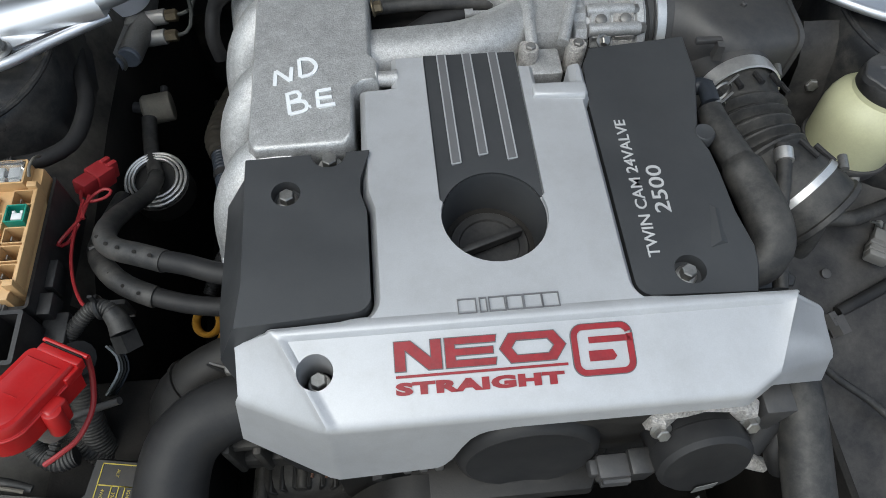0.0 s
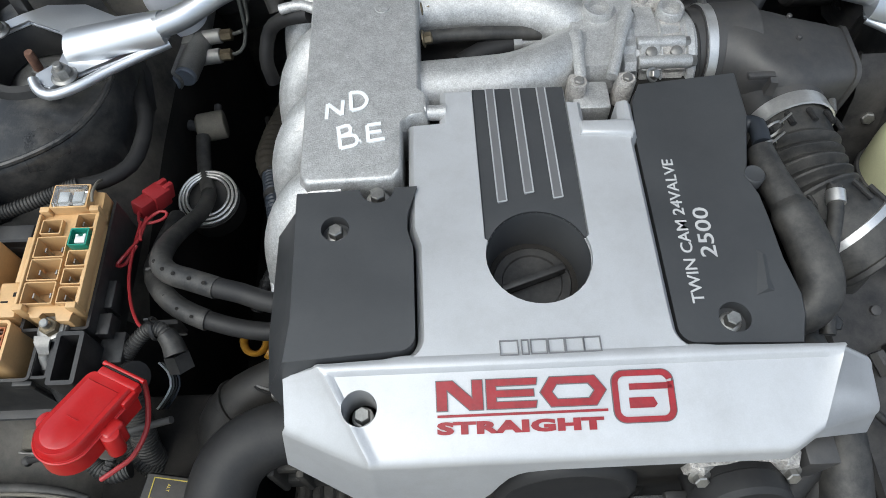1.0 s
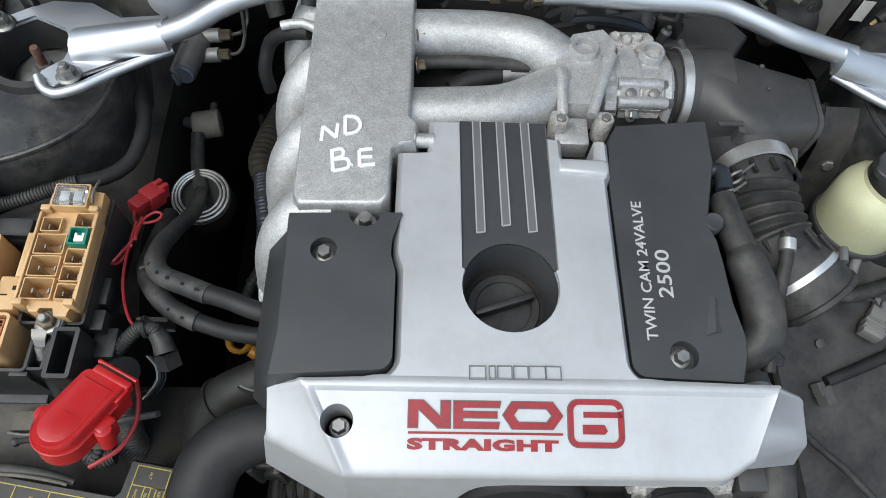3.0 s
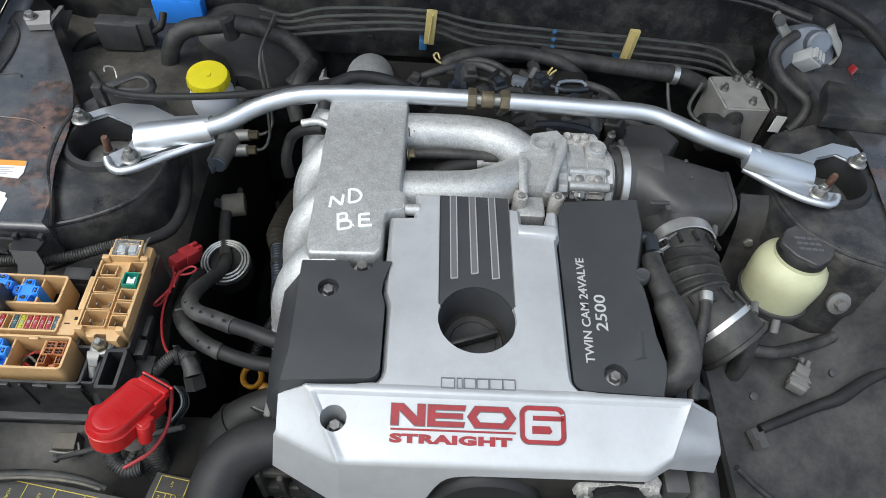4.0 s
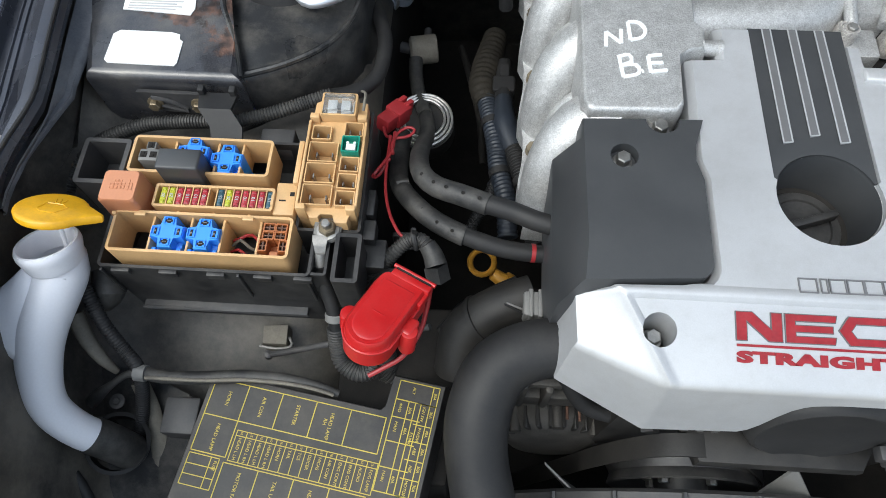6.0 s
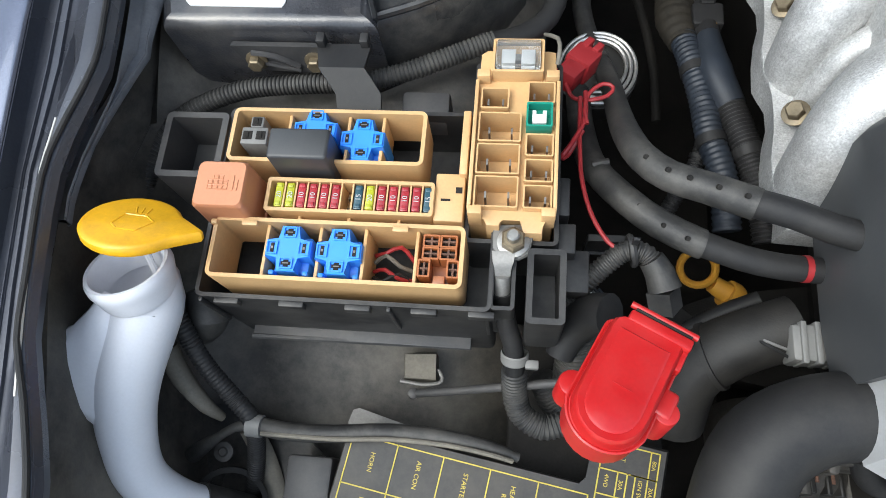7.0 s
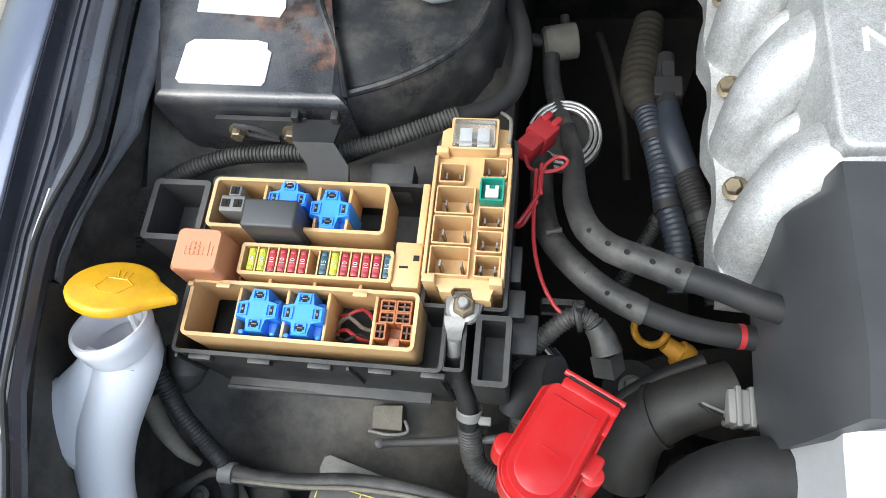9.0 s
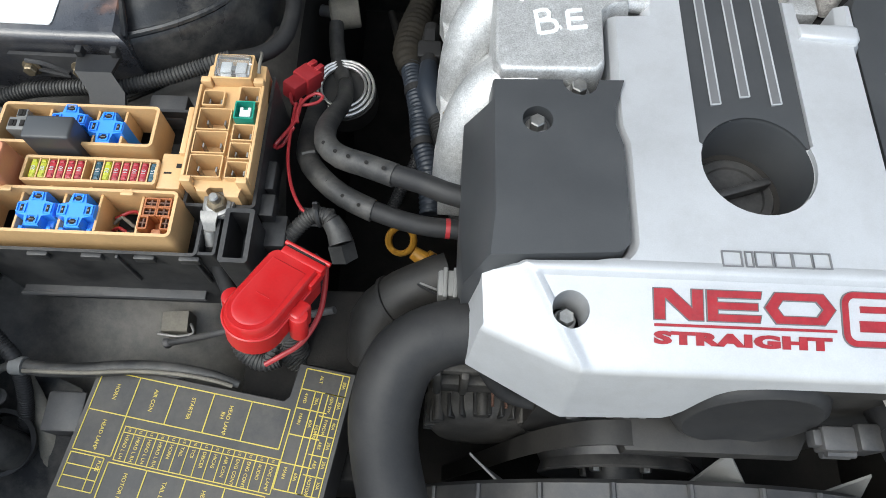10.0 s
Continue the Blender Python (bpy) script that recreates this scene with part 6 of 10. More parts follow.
def blue_socket(cx, cy):
    s = thing("relay_socket", (cx, cy, 0.825), "bright blue cross-shaped relay socket plugged in a cream tray", "relay socket", "blue relay sockets")
    bm = bmesh.new()
    a, b, h, w = 0.0142, 0.0056, 0.0146, 0.0060
    prism(bm, [(cx + x, cy + y) for x, y in ((-w, -h), (w, -h), (w, -b), (a, -b), (a, b), (w, b), (w, h), (-w, h), (-w, b), (-a, b), (-a, -b), (-w, -b))], 0.826, 0.8615, 0.0008, 1)
    part("body", bm, "blue", s)
    bm = bmesh.new()
    box(bm, (cx - 0.0112, cy - 0.0132, 0.820), (cx + 0.0112, cy + 0.0112, 0.850), 0.0015)
    part("skirt", bm, "blue", s)
    for x, y, dx, dy in ((0, 0.0102, 0.0030, 0.0011), (-0.0100, 0, 0.0011, 0.0030), (0.0100, 0, 0.0011, 0.0030), (0, -0.0098, 0.0030, 0.0011)):
        bm = bmesh.new()
        box(bm, (cx + x - dx, cy + y - dy, 0.8600), (cx + x + dx, cy + y + dy, 0.8619))
        box(bm, (cx + x - min(dx, 0.0016), cy + y - min(dy, 0.0016) - 0.0012, 0.8600), (cx + x + min(dx, 0.0016), cy + y + min(dy, 0.0016) + 0.0012, 0.86185))
        sl = part("slot", bm, "void", s, smooth=0)
        bm = bmesh.new()
        box(bm, (cx + x - dx * 0.6, cy + y - dy * 0.25, 0.8610), (cx + x + dx * 0.6, cy + y + dy * 0.25, 0.8622))
        part("contact", bm, "tin", sl, smooth=0)
        bm = bmesh.new()
        ring_wall(bm, ring_poly(cx + x, cy + y, max(dx, 0.0022) + 0.0013, max(dy, 0.0022) + 0.0013, 0.0005, 1), ring_poly(cx + x, cy + y, max(dx, 0.0022) + 0.0005, max(dy, 0.0022) + 0.0005, 0.0003, 1), 0.8605, 0.8627)
        part("rim", bm, "blue", s)
    for sx in (-1, 1):
        bm = bmesh.new()
        box(bm, (cx + sx * 0.0108 - 0.0018, cy - 0.0155, 0.840), (cx + sx * 0.0108 + 0.0018, cy - 0.0125, 0.856), 0.0008)
        part("latch", bm, "blue", s)
    return s


blue_socket(-0.4715, 0.3035)
blue_socket(-0.4400, 0.3030)
blue_socket(-0.4665, 0.3855)
blue_socket(-0.4345, 0.3795)
# rust-coloured socket
so = thing("relay_socket", (-0.379, 0.302, 0.825), "rust-orange relay socket in a cream tray", "relay socket")
bm = bmesh.new()
box(bm, (-0.3900, 0.2880, 0.822), (-0.3670, 0.3165, 0.846), 0.0015)
part("body", bm, "rust_nylon", so)
for cx, cy, a, b in ((-0.3838, 0.3128, 0.0052, 0.0040), (-0.3732, 0.3128, 0.0052, 0.0040), (-0.3838, 0.3050, 0.0052, 0.0040), (-0.3732, 0.3050, 0.0052, 0.0040), (-0.3872, 0.2955, 0.0038, 0.0056), (-0.3698, 0.2955, 0.0038, 0.0056)):
    bm = bmesh.new()
    ring_wall(bm, ring_poly(cx, cy, a, b, 0.0008, 2), ring_poly(cx, cy, a - 0.0011, b - 0.0011, 0.0004, 2), 0.844, 0.8605)
    co = part("collar", bm, "rust_nylon", so)
    bm = bmesh.new()
    box(bm, (cx - a + 0.001, cy - b + 0.001, 0.845), (cx + a - 0.001, cy + b - 0.001, 0.8560))
    part("slot", bm, "void", co, smooth=0)
    bm = bmesh.new()
    box(bm, (cx - a * 0.75, cy - 0.0005, 0.856), (cx + a * 0.75, cy + 0.0005, 0.8598))
    box(bm, (cx - 0.0006, cy - b * 0.7, 0.856), (cx + 0.0006, cy + b * 0.7, 0.8594))
    part("contact", bm, "rusty", co, smooth=0)
bm = bmesh.new()
box(bm, (-0.3822, 0.2870, 0.846), (-0.3748, 0.2930, 0.8540), 0.0008)
part("latch", bm, "salmon", so)
for k, (key, y0) in enumerate((("red_wire", 0.300), ("sheath", 0.306), ("rubber", 0.296), ("red_wire", 0.311))):
    hose_pts = [(-0.4230, y0, 0.832), (-0.4150, y0 + 0.004 * math.sin(k * 2.1), 0.838), (-0.4060, y0 - 0.005 * math.cos(k), 0.836), (-0.3960, y0 - 0.004, 0.828)]
    bm = bmesh.new()
    tube(bm, hose_pts, 0.0014, 8, step=0.004)
    solo("tray_wire", bm, key, "thin wire lying in the empty relay bay", "wire", "bay wires")
# grey two-way socket
so = thing("relay_socket", (-0.507, 0.383, 0.83), "small grey four-way relay socket", "relay socket")
bm = bmesh.new()
box(bm, (-0.5165, 0.3745, 0.828), (-0.4985, 0.3870, 0.860), 0.001)
box(bm, (-0.5115, 0.3870, 0.828), (-0.5025, 0.3950, 0.860), 0.001)
part("body", bm, "grey", so)
for x, y in ((-0.512, 0.3808), (-0.503, 0.3808), (-0.507, 0.3908)):
    bm = bmesh.new()
    box(bm, (x - 0.0030, y - 0.0030, 0.8598), (x + 0.0030, y + 0.0030, 0.8606))
    box(bm, (x - 0.0008, y - 0.0020, 0.8605), (x + 0.0008, y + 0.0020, 0.8612))
    part("slot", bm, "void", so, smooth=0)
# black relay
bm = bmesh.new()
box(bm, (-0.4890, 0.3555, 0.84), (-0.4505, 0.3765, 0.880), 0.0022, 3)
solo("relay", bm, "panel", "plain black cube relay fitted in the tray", "relay")
# terracotta relay
rl = thing("relay", (-0.515, 0.338, 0.83), "tall terracotta cube relay with moulded markings", "relay")
bm = bmesh.new()
loops(bm, [[(x, y, z) for x, y in ring_poly(-0.5150, 0.3375, a, b, 0.004, 4)] for a, b, z in ((0.0185, 0.0175, 0.828), (0.0185, 0.0175, 0.842), (0.0172, 0.0165, 0.8425), (0.0165, 0.0158, 0.876), (0.0150, 0.0143, 0.8785))])
part("case", bm, "salmon", rl)
bm = bmesh.new()
for gx in range(4):
    for gy in range(3):
        if (gx, gy) in ((3, 2), (0, 2)):
            continue
        c = (-0.5225 + 0.0033 * gx, 0.3335 + 0.0033 * gy)
        for a, b in (((0, 0), (0.0028, 0)), ((0.0028, 0), (0.0028, 0.0028)), ((0.0028, 0.0028), (0, 0.0028)), ((0, 0.0028), (0, 0))):
            tube(bm, [(c[0] + a[0], c[1] + a[1], 0.8786), (c[0] + b[0], c[1] + b[1], 0.8786)], 0.0003, 5, step=0.1)
part("moulded_grid", bm, "salmon", rl, smooth=0)
bm = bmesh.new()
box(bm, (-0.5075, 0.3330, 0.8783), (-0.5060, 0.3430, 0.8790))
box(bm, (-0.5045, 0.3330, 0.8783), (-0.5033, 0.3400, 0.8790))
part("moulded_bars", bm, "salmon", rl, smooth=0)

# right-hand fusible link block
for ob in fb.children:
    if ob.name.startswith("base"):
        bm = bmesh.new()
        box(bm, (-0.3630, 0.3290, 0.8050), (-0.3110, 0.4510, 0.9000))
        cut(ob, bm)
lb = thing("fusible_link_block", (-0.337, 0.386, 0.80), "cream fusible-link block with empty bays and one green link", "fuse holder")
bm = bmesh.new()
prism(bm, [(-0.3635, 0.330), (-0.3525, 0.330), (-0.3520, 0.325), (-0.3440, 0.325), (-0.3430, 0.330), (-0.3305, 0.330), (-0.3295, 0.321), (-0.3180, 0.321), (-0.3175, 0.330), (-0.3120, 0.331), (-0.3105, 0.336), (-0.3105, 0.418), (-0.3130, 0.424), (-0.3130, 0.4490), (-0.3180, 0.4500), (-0.3580, 0.4500), (-0.3620, 0.447), (-0.3625, 0.405)], 0.806, 0.8585, 0.0012, 2)
link_body = part("body", bm, "cream", lb)


def bay(x0, x1, y0, y1, z1=0.864, inner=True):
    bm = bmesh.new()
    cx, cy, a, b = (x0 + x1) / 2, (y0 + y1) / 2, (x1 - x0) / 2, (y1 - y0) / 2
    ring_wall(bm, ring_poly(cx, cy, a, b, 0.001, 2), ring_poly(cx, cy, a - 0.0010, b - 0.0010, 0.0005, 2), 0.8405, z1)
    p = part("bay", bm, "cream", lb)
    bm = bmesh.new()
    box(bm, (x0 + 0.0006, y0 + 0.0006, 0.8400), (x1 - 0.0006, y1 - 0.0006, 0.8800))
    cut(link_body, bm)
    if inner:
        for fx in (0.25, 0.78):
            bm = bmesh.new()
            x = x0 + (x1 - x0) * fx
            box(bm, (x - 0.0006, cy - 0.0022, 0.8390), (x + 0.0006, cy + 0.0022, 0.8585))
            part("contact", bm, "steel", p, smooth=0)


bay(-0.3600, -0.3420, 0.4030, 0.4180)
for k in range(3):
    bay(-0.3605, -0.3335, 0.3350 + 0.0222 * k, 0.3558 + 0.0222 * k)
for y0, y1 in ((0.3350, 0.3505), (0.3525, 0.3680), (0.3700, 0.3855), (0.4075, 0.4230)):
    bay(-0.3305, -0.3130, y0, y1)
bm = bmesh.new()
ring_wall(bm, ring_poly(-0.3375, 0.4385, 0.0165, 0.0125, 0.0015, 2), ring_poly(-0.3375, 0.4385, 0.0148, 0.0108, 0.0008, 2), 0.857, 0.870)
part("fuse_seat", bm, "cream", lb)
bm = bmesh.new()
box(bm, (-0.3517, 0.4282, 0.859), (-0.3233, 0.4488, 0.8730), 0.0014)
part("clear_cap", bm, "clear", lb, "clear plastic link cover")
for x in (-0.3435, -0.3315):
    bm = bmesh.new()
    box(bm, (x - 0.0042, 0.4335, 0.8600), (x + 0.0042, 0.4435, 0.8660), 0.0004)
    part("link_plate", bm, "label", lb)
bm = bmesh.new()
box(bm, (-0.3400, 0.4360, 0.8605), (-0.3350, 0.4405, 0.8650))
part("link_strip", bm, "tin", lb)
for x in (-0.3628, -0.3112):
    bm = bmesh.new()
    box(bm, (x - 0.0012, 0.3330, 0.850), (x + 0.0012, 0.4230, 0.8655), 0.0005)
    part("side_rail", bm, "cream", lb)
for x, y in ((-0.3590, 0.4265), (-0.3150, 0.4265), (-0.3590, 0.3315), (-0.3150, 0.3315)):
    bm = bmesh.new()
    box(bm, (x - 0.0042, y - 0.0028, 0.848), (x + 0.0042, y + 0.0028, 0.8680), 0.0006)
    part("corner_post", bm, "cream", lb)
bm = bmesh.new()
box(bm, (-0.3560, 0.4190, 0.8580), (-0.3500, 0.4205, 0.8590))
part("slit", bm, "void", lb, smooth=0)
gl = thing("green_fuse_link", (-0.3225, 0.397, 0.86), "green plastic fusible link cartridge", "fuse")
bm = bmesh.new()
cx, cy = -0.3225, 0.3970
ring_wall(bm, ring_poly(cx, cy, 0.0082, 0.0086, 0.001, 2), ring_poly(cx, cy, 0.0070, 0.0074, 0.0008, 2), 0.853, 0.8680)
box(bm, (cx - 0.0072, cy - 0.0076, 0.850), (cx + 0.0072, cy + 0.0076, 0.860))
part("cartridge", bm, "green", gl)
bm = bmesh.new()
box(bm, (cx - 0.0045, cy - 0.0045, 0.860), (cx + 0.0045, cy + 0.0020, 0.8650), 0.0006)
box(bm, (cx - 0.0045, cy + 0.0020, 0.860), (cx - 0.0020, cy + 0.0045, 0.8650), 0.0004)
box(bm, (cx + 0.0020, cy + 0.0020, 0.860), (cx + 0.0045, cy + 0.0045, 0.8650), 0.0004)
part("window", bm, "label", gl)
# supply terminal
tm = thing("supply_cable", (-0.335, 0.315, 0.80), "bolted ring terminal with heavy black supply cable", "cable")
bm = bmesh.new()
prism(bm, [(-0.3480, 0.3290), (-0.3275, 0.3300), (-0.3230, 0.322), (-0.3250, 0.3110), (-0.3310, 0.3075), (-0.3430, 0.3085), (-0.3475, 0.3140)], 0.846, 0.8505, 0.0008)
part("busbar", bm, "grey", tm)
bm = bmesh.new()
lathe(bm, (-0.335, 0.3175, 0.8505), (0, 0, 1), [(0.0100, 0), (0.0100, 0.0015), (0.0088, 0.002)], 24)
part("washer", bm, "steel", tm)
bm = bmesh.new()
lathe(bm, (-0.335, 0.3175, 0.852), (0, 0, 1), [(0.0078, 0), (0.0078, 0.006), (0.0065, 0.0072)], 6)
part("nut", bm, "brass", tm)
bm = bmesh.new()
lathe(bm, (-0.335, 0.3175, 0.857), (0, 0, 1), [(0.0040, 0), (0.0040, 0.008), (0.003, 0.009)], 12)
part("stud", bm, "steel", tm)
bm = bmesh.new()
loops(bm, [[(-0.3405 + w, y, z) for w, z in ((-h, zz), (h, zz), (h, zz + 0.0022), (-h, zz + 0.0022))] for y, h, zz in ((0.3110, 0.0072, 0.8506), (0.3050, 0.0064, 0.8500), (0.3015, 0.0052, 0.8470), (0.2975, 0.0046, 0.8425))])
lathe(bm, (-0.3405, 0.2985, 0.8440), (0, -0.62, -0.78), [(0.0048, 0), (0.0052, 0.002), (0.0052, 0.011), (0.0058, 0.013), (0.0058, 0.016)], 18)
part("ring_lug", bm, "tin", tm)
bm = bmesh.new()
tube(bm, [(-0.3405, 0.2910, 0.835), (-0.338, 0.278, 0.815), (-0.333, 0.266, 0.80), (-0.331, 0.255, 0.785), (-0.331, 0.246, 0.772)], 0.0066, 14)
part("cable", bm, "rubber", tm)
bm = bmesh.new()
tube(bm, [(-0.331, 0.252, 0.779), (-0.330, 0.240, 0.762), (-0.325, 0.226, 0.752), (-0.310, 0.218, 0.748), (-0.295, 0.222, 0.748)], 0.0086, 14, ridge=(0.0030, 0.0009))
part("conduit", bm, "hose", tm)
bm = bmesh.new()
lathe(bm, (-0.331, 0.262, 0.792), (0, -0.7, -0.7), [(0.0086, 0), (0.0094, 0.001), (0.0094, 0.007), (0.0086, 0.008)], 20, cap=(False, False))
box(bm, (-0.324, 0.251, 0.787), (-0.315, 0.257, 0.793), 0.001)
part("band_clip", bm, "grey", tm)
bm = bmesh.new()
box(bm, (-0.3075, 0.318, 0.815), (-0.296, 0.338, 0.834), 0.001)
box(bm, (-0.3075, 0.345, 0.81), (-0.300, 0.372, 0.830), 0.001)
box(bm, (-0.3075, 0.296, 0.80), (-0.286, 0.325, 0.822), 0.002)
solo("side_connector", bm, "black", "black connector blocks clipped beside the fuse box", "connector")
placed(Matrix.Identity(4))
# strap and bracket behind the box
bk = thing("bracket_plate", (-0.515, 0.46, 0.82), "grey steel bracket plate with two bolts on the ledge wall", "bracket")
bm = bmesh.new()
loops(bm, [[(-0.546, 0.4660, 0.842), (-0.537, 0.4640, 0.816), (-0.470, 0.4640, 0.813), (-0.472, 0.4660, 0.841)], [(-0.547, 0.4615, 0.843), (-0.538, 0.4595, 0.816), (-0.471, 0.4595, 0.812), (-0.472, 0.4615, 0.842)]])
part("plate", bm, "midgrey", bk)
for x in (-0.531, -0.486):
    bm = bmesh.new()
    hexhead(bm, (x, 0.4600, 0.8280), (0, -1, 0.15), 0.012, 0.0085, 0.006)
    part("bolt", bm, "brass", bk)
bm = bmesh.new()
tube(bm, [(-0.532, 0.459, 0.838), (-0.515, 0.459, 0.834), (-0.500, 0.459, 0.822)], 0.0022, 6)
tube(bm, [(-0.525, 0.459, 0.826), (-0.512, 0.459, 0.822), (-0.500, 0.459, 0.818)], 0.0022, 6)
part("pressed_rib", bm, "midgrey", bk)
st = thing("harness_strap", (-0.455, 0.43, 0.85), "black plastic strap arm holding the wiring conduit", "strap")
bm = bmesh.new()
loops(bm, [[(-0.479, 0.459, 0.846), (-0.440, 0.459, 0.846), (-0.440, 0.459, 0.850), (-0.479, 0.459, 0.850)], [(-0.474, 0.437, 0.850), (-0.442, 0.437, 0.850), (-0.442, 0.437, 0.854), (-0.474, 0.437, 0.854)],
           [(-0.462, 0.422, 0.842), (-0.430, 0.422, 0.842), (-0.430, 0.422, 0.846), (-0.462, 0.422, 0.846)], [(-0.460, 0.410, 0.835), (-0.430, 0.410, 0.835), (-0.430, 0.410, 0.839), (-0.460, 0.410, 0.839)]])
part("arm", bm, "rubber", st)
for x in (-0.478, -0.447):
    bm = bmesh.new()
    box(bm, (x, 0.455, 0.848), (x + 0.006, 0.463, 0.858), 0.001)
    part("hook", bm, "rubber", st)

# ---- loose box lid lying in front ----
ld = thing("loose_fuse_chart_cover", (-0.36, 0.13, 0.715), "black loose cover with yellow printed circuit chart, lying flat", "box cover")
LM = pose(-0.446, 0.2035, 0.7330, 0, 0, -9.5)


def lid_box(bm, u0, v0, u1, v1, z0, z1, bev=0.0):
    return box(bm, (u0, v0, z0), (u1, v1, z1), bev, mtx=LM)


bm = bmesh.new()
OUT = [(-0.006, 0.006), (-0.006, -0.150), (0.222, -0.150), (0.2225, 0.043), (0.171, 0.043), (0.170, 0.012), (0.166, 0.007)]
loops(bm, [[LM @ Vector((u + (0.004 if u > 0.1 else -0.004), v, -0.030)) for u, v in OUT], [LM @ Vector((u, v, -0.003)) for u, v in OUT], [LM @ Vector((u * 0.985 + 0.0015, v * 0.98 - 0.001, 0.0)) for u, v in OUT]])
part("shell", bm, "print_lid", ld)


def line(bm, a, b, w=0.0009):
    (u0, v0), (u1, v1) = a, b
    lid_box(bm, min(u0, u1) - w / 2, min(v0, v1) - w / 2, max(u0, u1) + w / 2, max(v0, v1) + w / 2, 0.0001, 0.0006)


bm = bmesh.new()
C = 0.0345
for k in range(6):
    line(bm, (C * k, 0), (C * k, -C))
line(bm, (0, 0), (5 * C, 0))
line(bm, (0, -C), (5 * C, -C))
line(bm, (0, -C), (0, -2 * C))
line(bm, (C, -C), (C, -2 * C))
line(bm, (0, -2 * C), (C, -2 * C))
SX0, SX1 = 0.0375, 0.1760
for v in (-0.0425, -0.0475, -0.0710):
    line(bm, (SX0, v), (SX1, v), 0.0008)
for k in range(15):
    u = SX0 + (SX1 - SX0) * k / 14
    line(bm, (u, -0.0425), (u, -0.0710), 0.0007)
for k in range(5):
    u = C + 0.0345 * k
    line(bm, (u, -0.0735), (u, -0.1100))
line(bm, (C, -0.0735), (C + 4 * C, -0.0735))
line(bm, (C, -0.1100), (C + 4 * C, -0.1100))
for k in range(4):
    line(bm, (0.0, -0.0715 - 0.0095 * k), (0.0300, -0.0715 - 0.0095 * k), 0.0008)
for u in (0.0, 0.0220, 0.0300):
    line(bm, (u, -0.0715), (u, -0.100), 0.0008)
R0, R1 = 0.1770, 0.2165
for v in (0.0385, 0.0200, 0.0030, -0.0200, -0.0440, -0.0660):
    line(bm, (R0, v), (0.2040 if v < 0.02 else R1, v), 0.0009)
for v in (0.0200, 0.0000, -0.0160, -0.0330, -0.0500, -0.0660):
    line(bm, (0.1990, v), (R1, v), 0.0008)
for u, v0 in ((R0, 0.0385), (R1, 0.0385), (0.1900, 0.0200), (0.1965, 0.0200), (0.2020, 0.0200), (0.2105, 0.0385)):
    line(bm, (u, v0), (u, -0.0660), 0.0009)
part("chart_grid", bm, "yellow_print", ld, "yellow printed chart grid", smooth=0)


def lid_text(s, u, v, size):
    writing("chart_text", s, size, LM @ pose(u, v, 0.0003, 0, 0, -90), "yellow_print", ld, thick=0.0001)


for k, s in enumerate(("HORN", "AIR CON", "STARTER", "HEAD LAMP")):
    lid_text(s, C * k + 0.0165, -0.0070 if k else -0.0090, 0.0048)
lid_text("RH", C * 3 + 0.0110, -0.0135, 0.0048)
lid_text("HEAD LAMP", 0.0165, -C - 0.0060, 0.0048)
for k, s in enumerate(("MOTOR FAN", "TAIL LAMP", "HEAD", "HEAD")):
    lid_text(s, C * (k + 1) + 0.0165, -0.0790, 0.0048)
for k, s in enumerate(("HEAD L LH", "HEAD L RH", "HEAD L LH", "HEAD L RH", "HORN", "TAIL", "TCS", "DEICER", "HICAS", "AIR CON", "ENG CONT", "ENG CONT", "AUDIO", "FOG LAMP")):
    lid_text(s, SX0 + (SX1 - SX0) * (k + 0.5) / 14 - 0.0014, -0.0490, 0.0042)
    lid_text("15" if k % 3 else "10", SX0 + (SX1 - SX0) * (k + 0.5) / 14 - 0.0012, -0.0431, 0.0032)
lid_text("FUSE", 0.0255, -0.074, 0.0042)
for s, u, v in (("ALT", 0.1910, 0.0345), ("4WD", 0.1815, 0.0170), ("MAIN", 0.1815, -0.0010), ("MAIN", 0.1815, -0.0470), ("80A", 0.2120, 0.0330), ("30A", 0.1915, 0.0150), ("60A", 0.1915, -0.0050), ("60A", 0.1915, -0.0500),
                ("IGN SW", 0.2045, 0.0180), ("P/WDW", 0.2045, -0.0020), ("ABS", 0.2045, -0.0210), ("ABS", 0.2045, -0.0370), ("MOTOR", 0.2040, -0.0510), ("30A", 0.2120, 0.0150), ("40A", 0.2120, -0.0030), ("30A", 0.2120, -0.0200), ("30A", 0.2120, -0.0360), ("30A", 0.2120, -0.0530), ("F/LINK", 0.1978, -0.0080)):
    lid_text(s, u, v, 0.0040)

# ---- battery terminal cover ----
rc = thing("battery_terminal_cover", (-0.27, 0.24, 0.85), "glossy red plastic battery terminal cover with hinge", "terminal cover")
FAR, TIP = Vector((-0.2545, 0.2690, 0.8665)), Vector((-0.2862, 0.2062, 0.8860))
ex = (TIP - FAR).normalized()
ey = Vector((0, 0, 1)).cross(ex).normalized()
ez = ex.cross(ey)
RM = Matrix((ex, ey, ez)).transposed().to_4x4()
RM.translation = FAR
W2 = 0.0208
OUTL = [(0.0055, -W2 + 0.0075), (0.0062, -W2 + 0.0035), (0.0085, -W2 + 0.0010), (0.0120, -W2), (0.030, -W2), (0.058, -W2)] + [(0.058 + W2 * math.cos(radians(a)), W2 * math.sin(radians(a))) for a in range(-75, 76, 15)] + [(0.058, W2), (0.030, W2), (0.0055, W2)]
bm = bmesh.new()
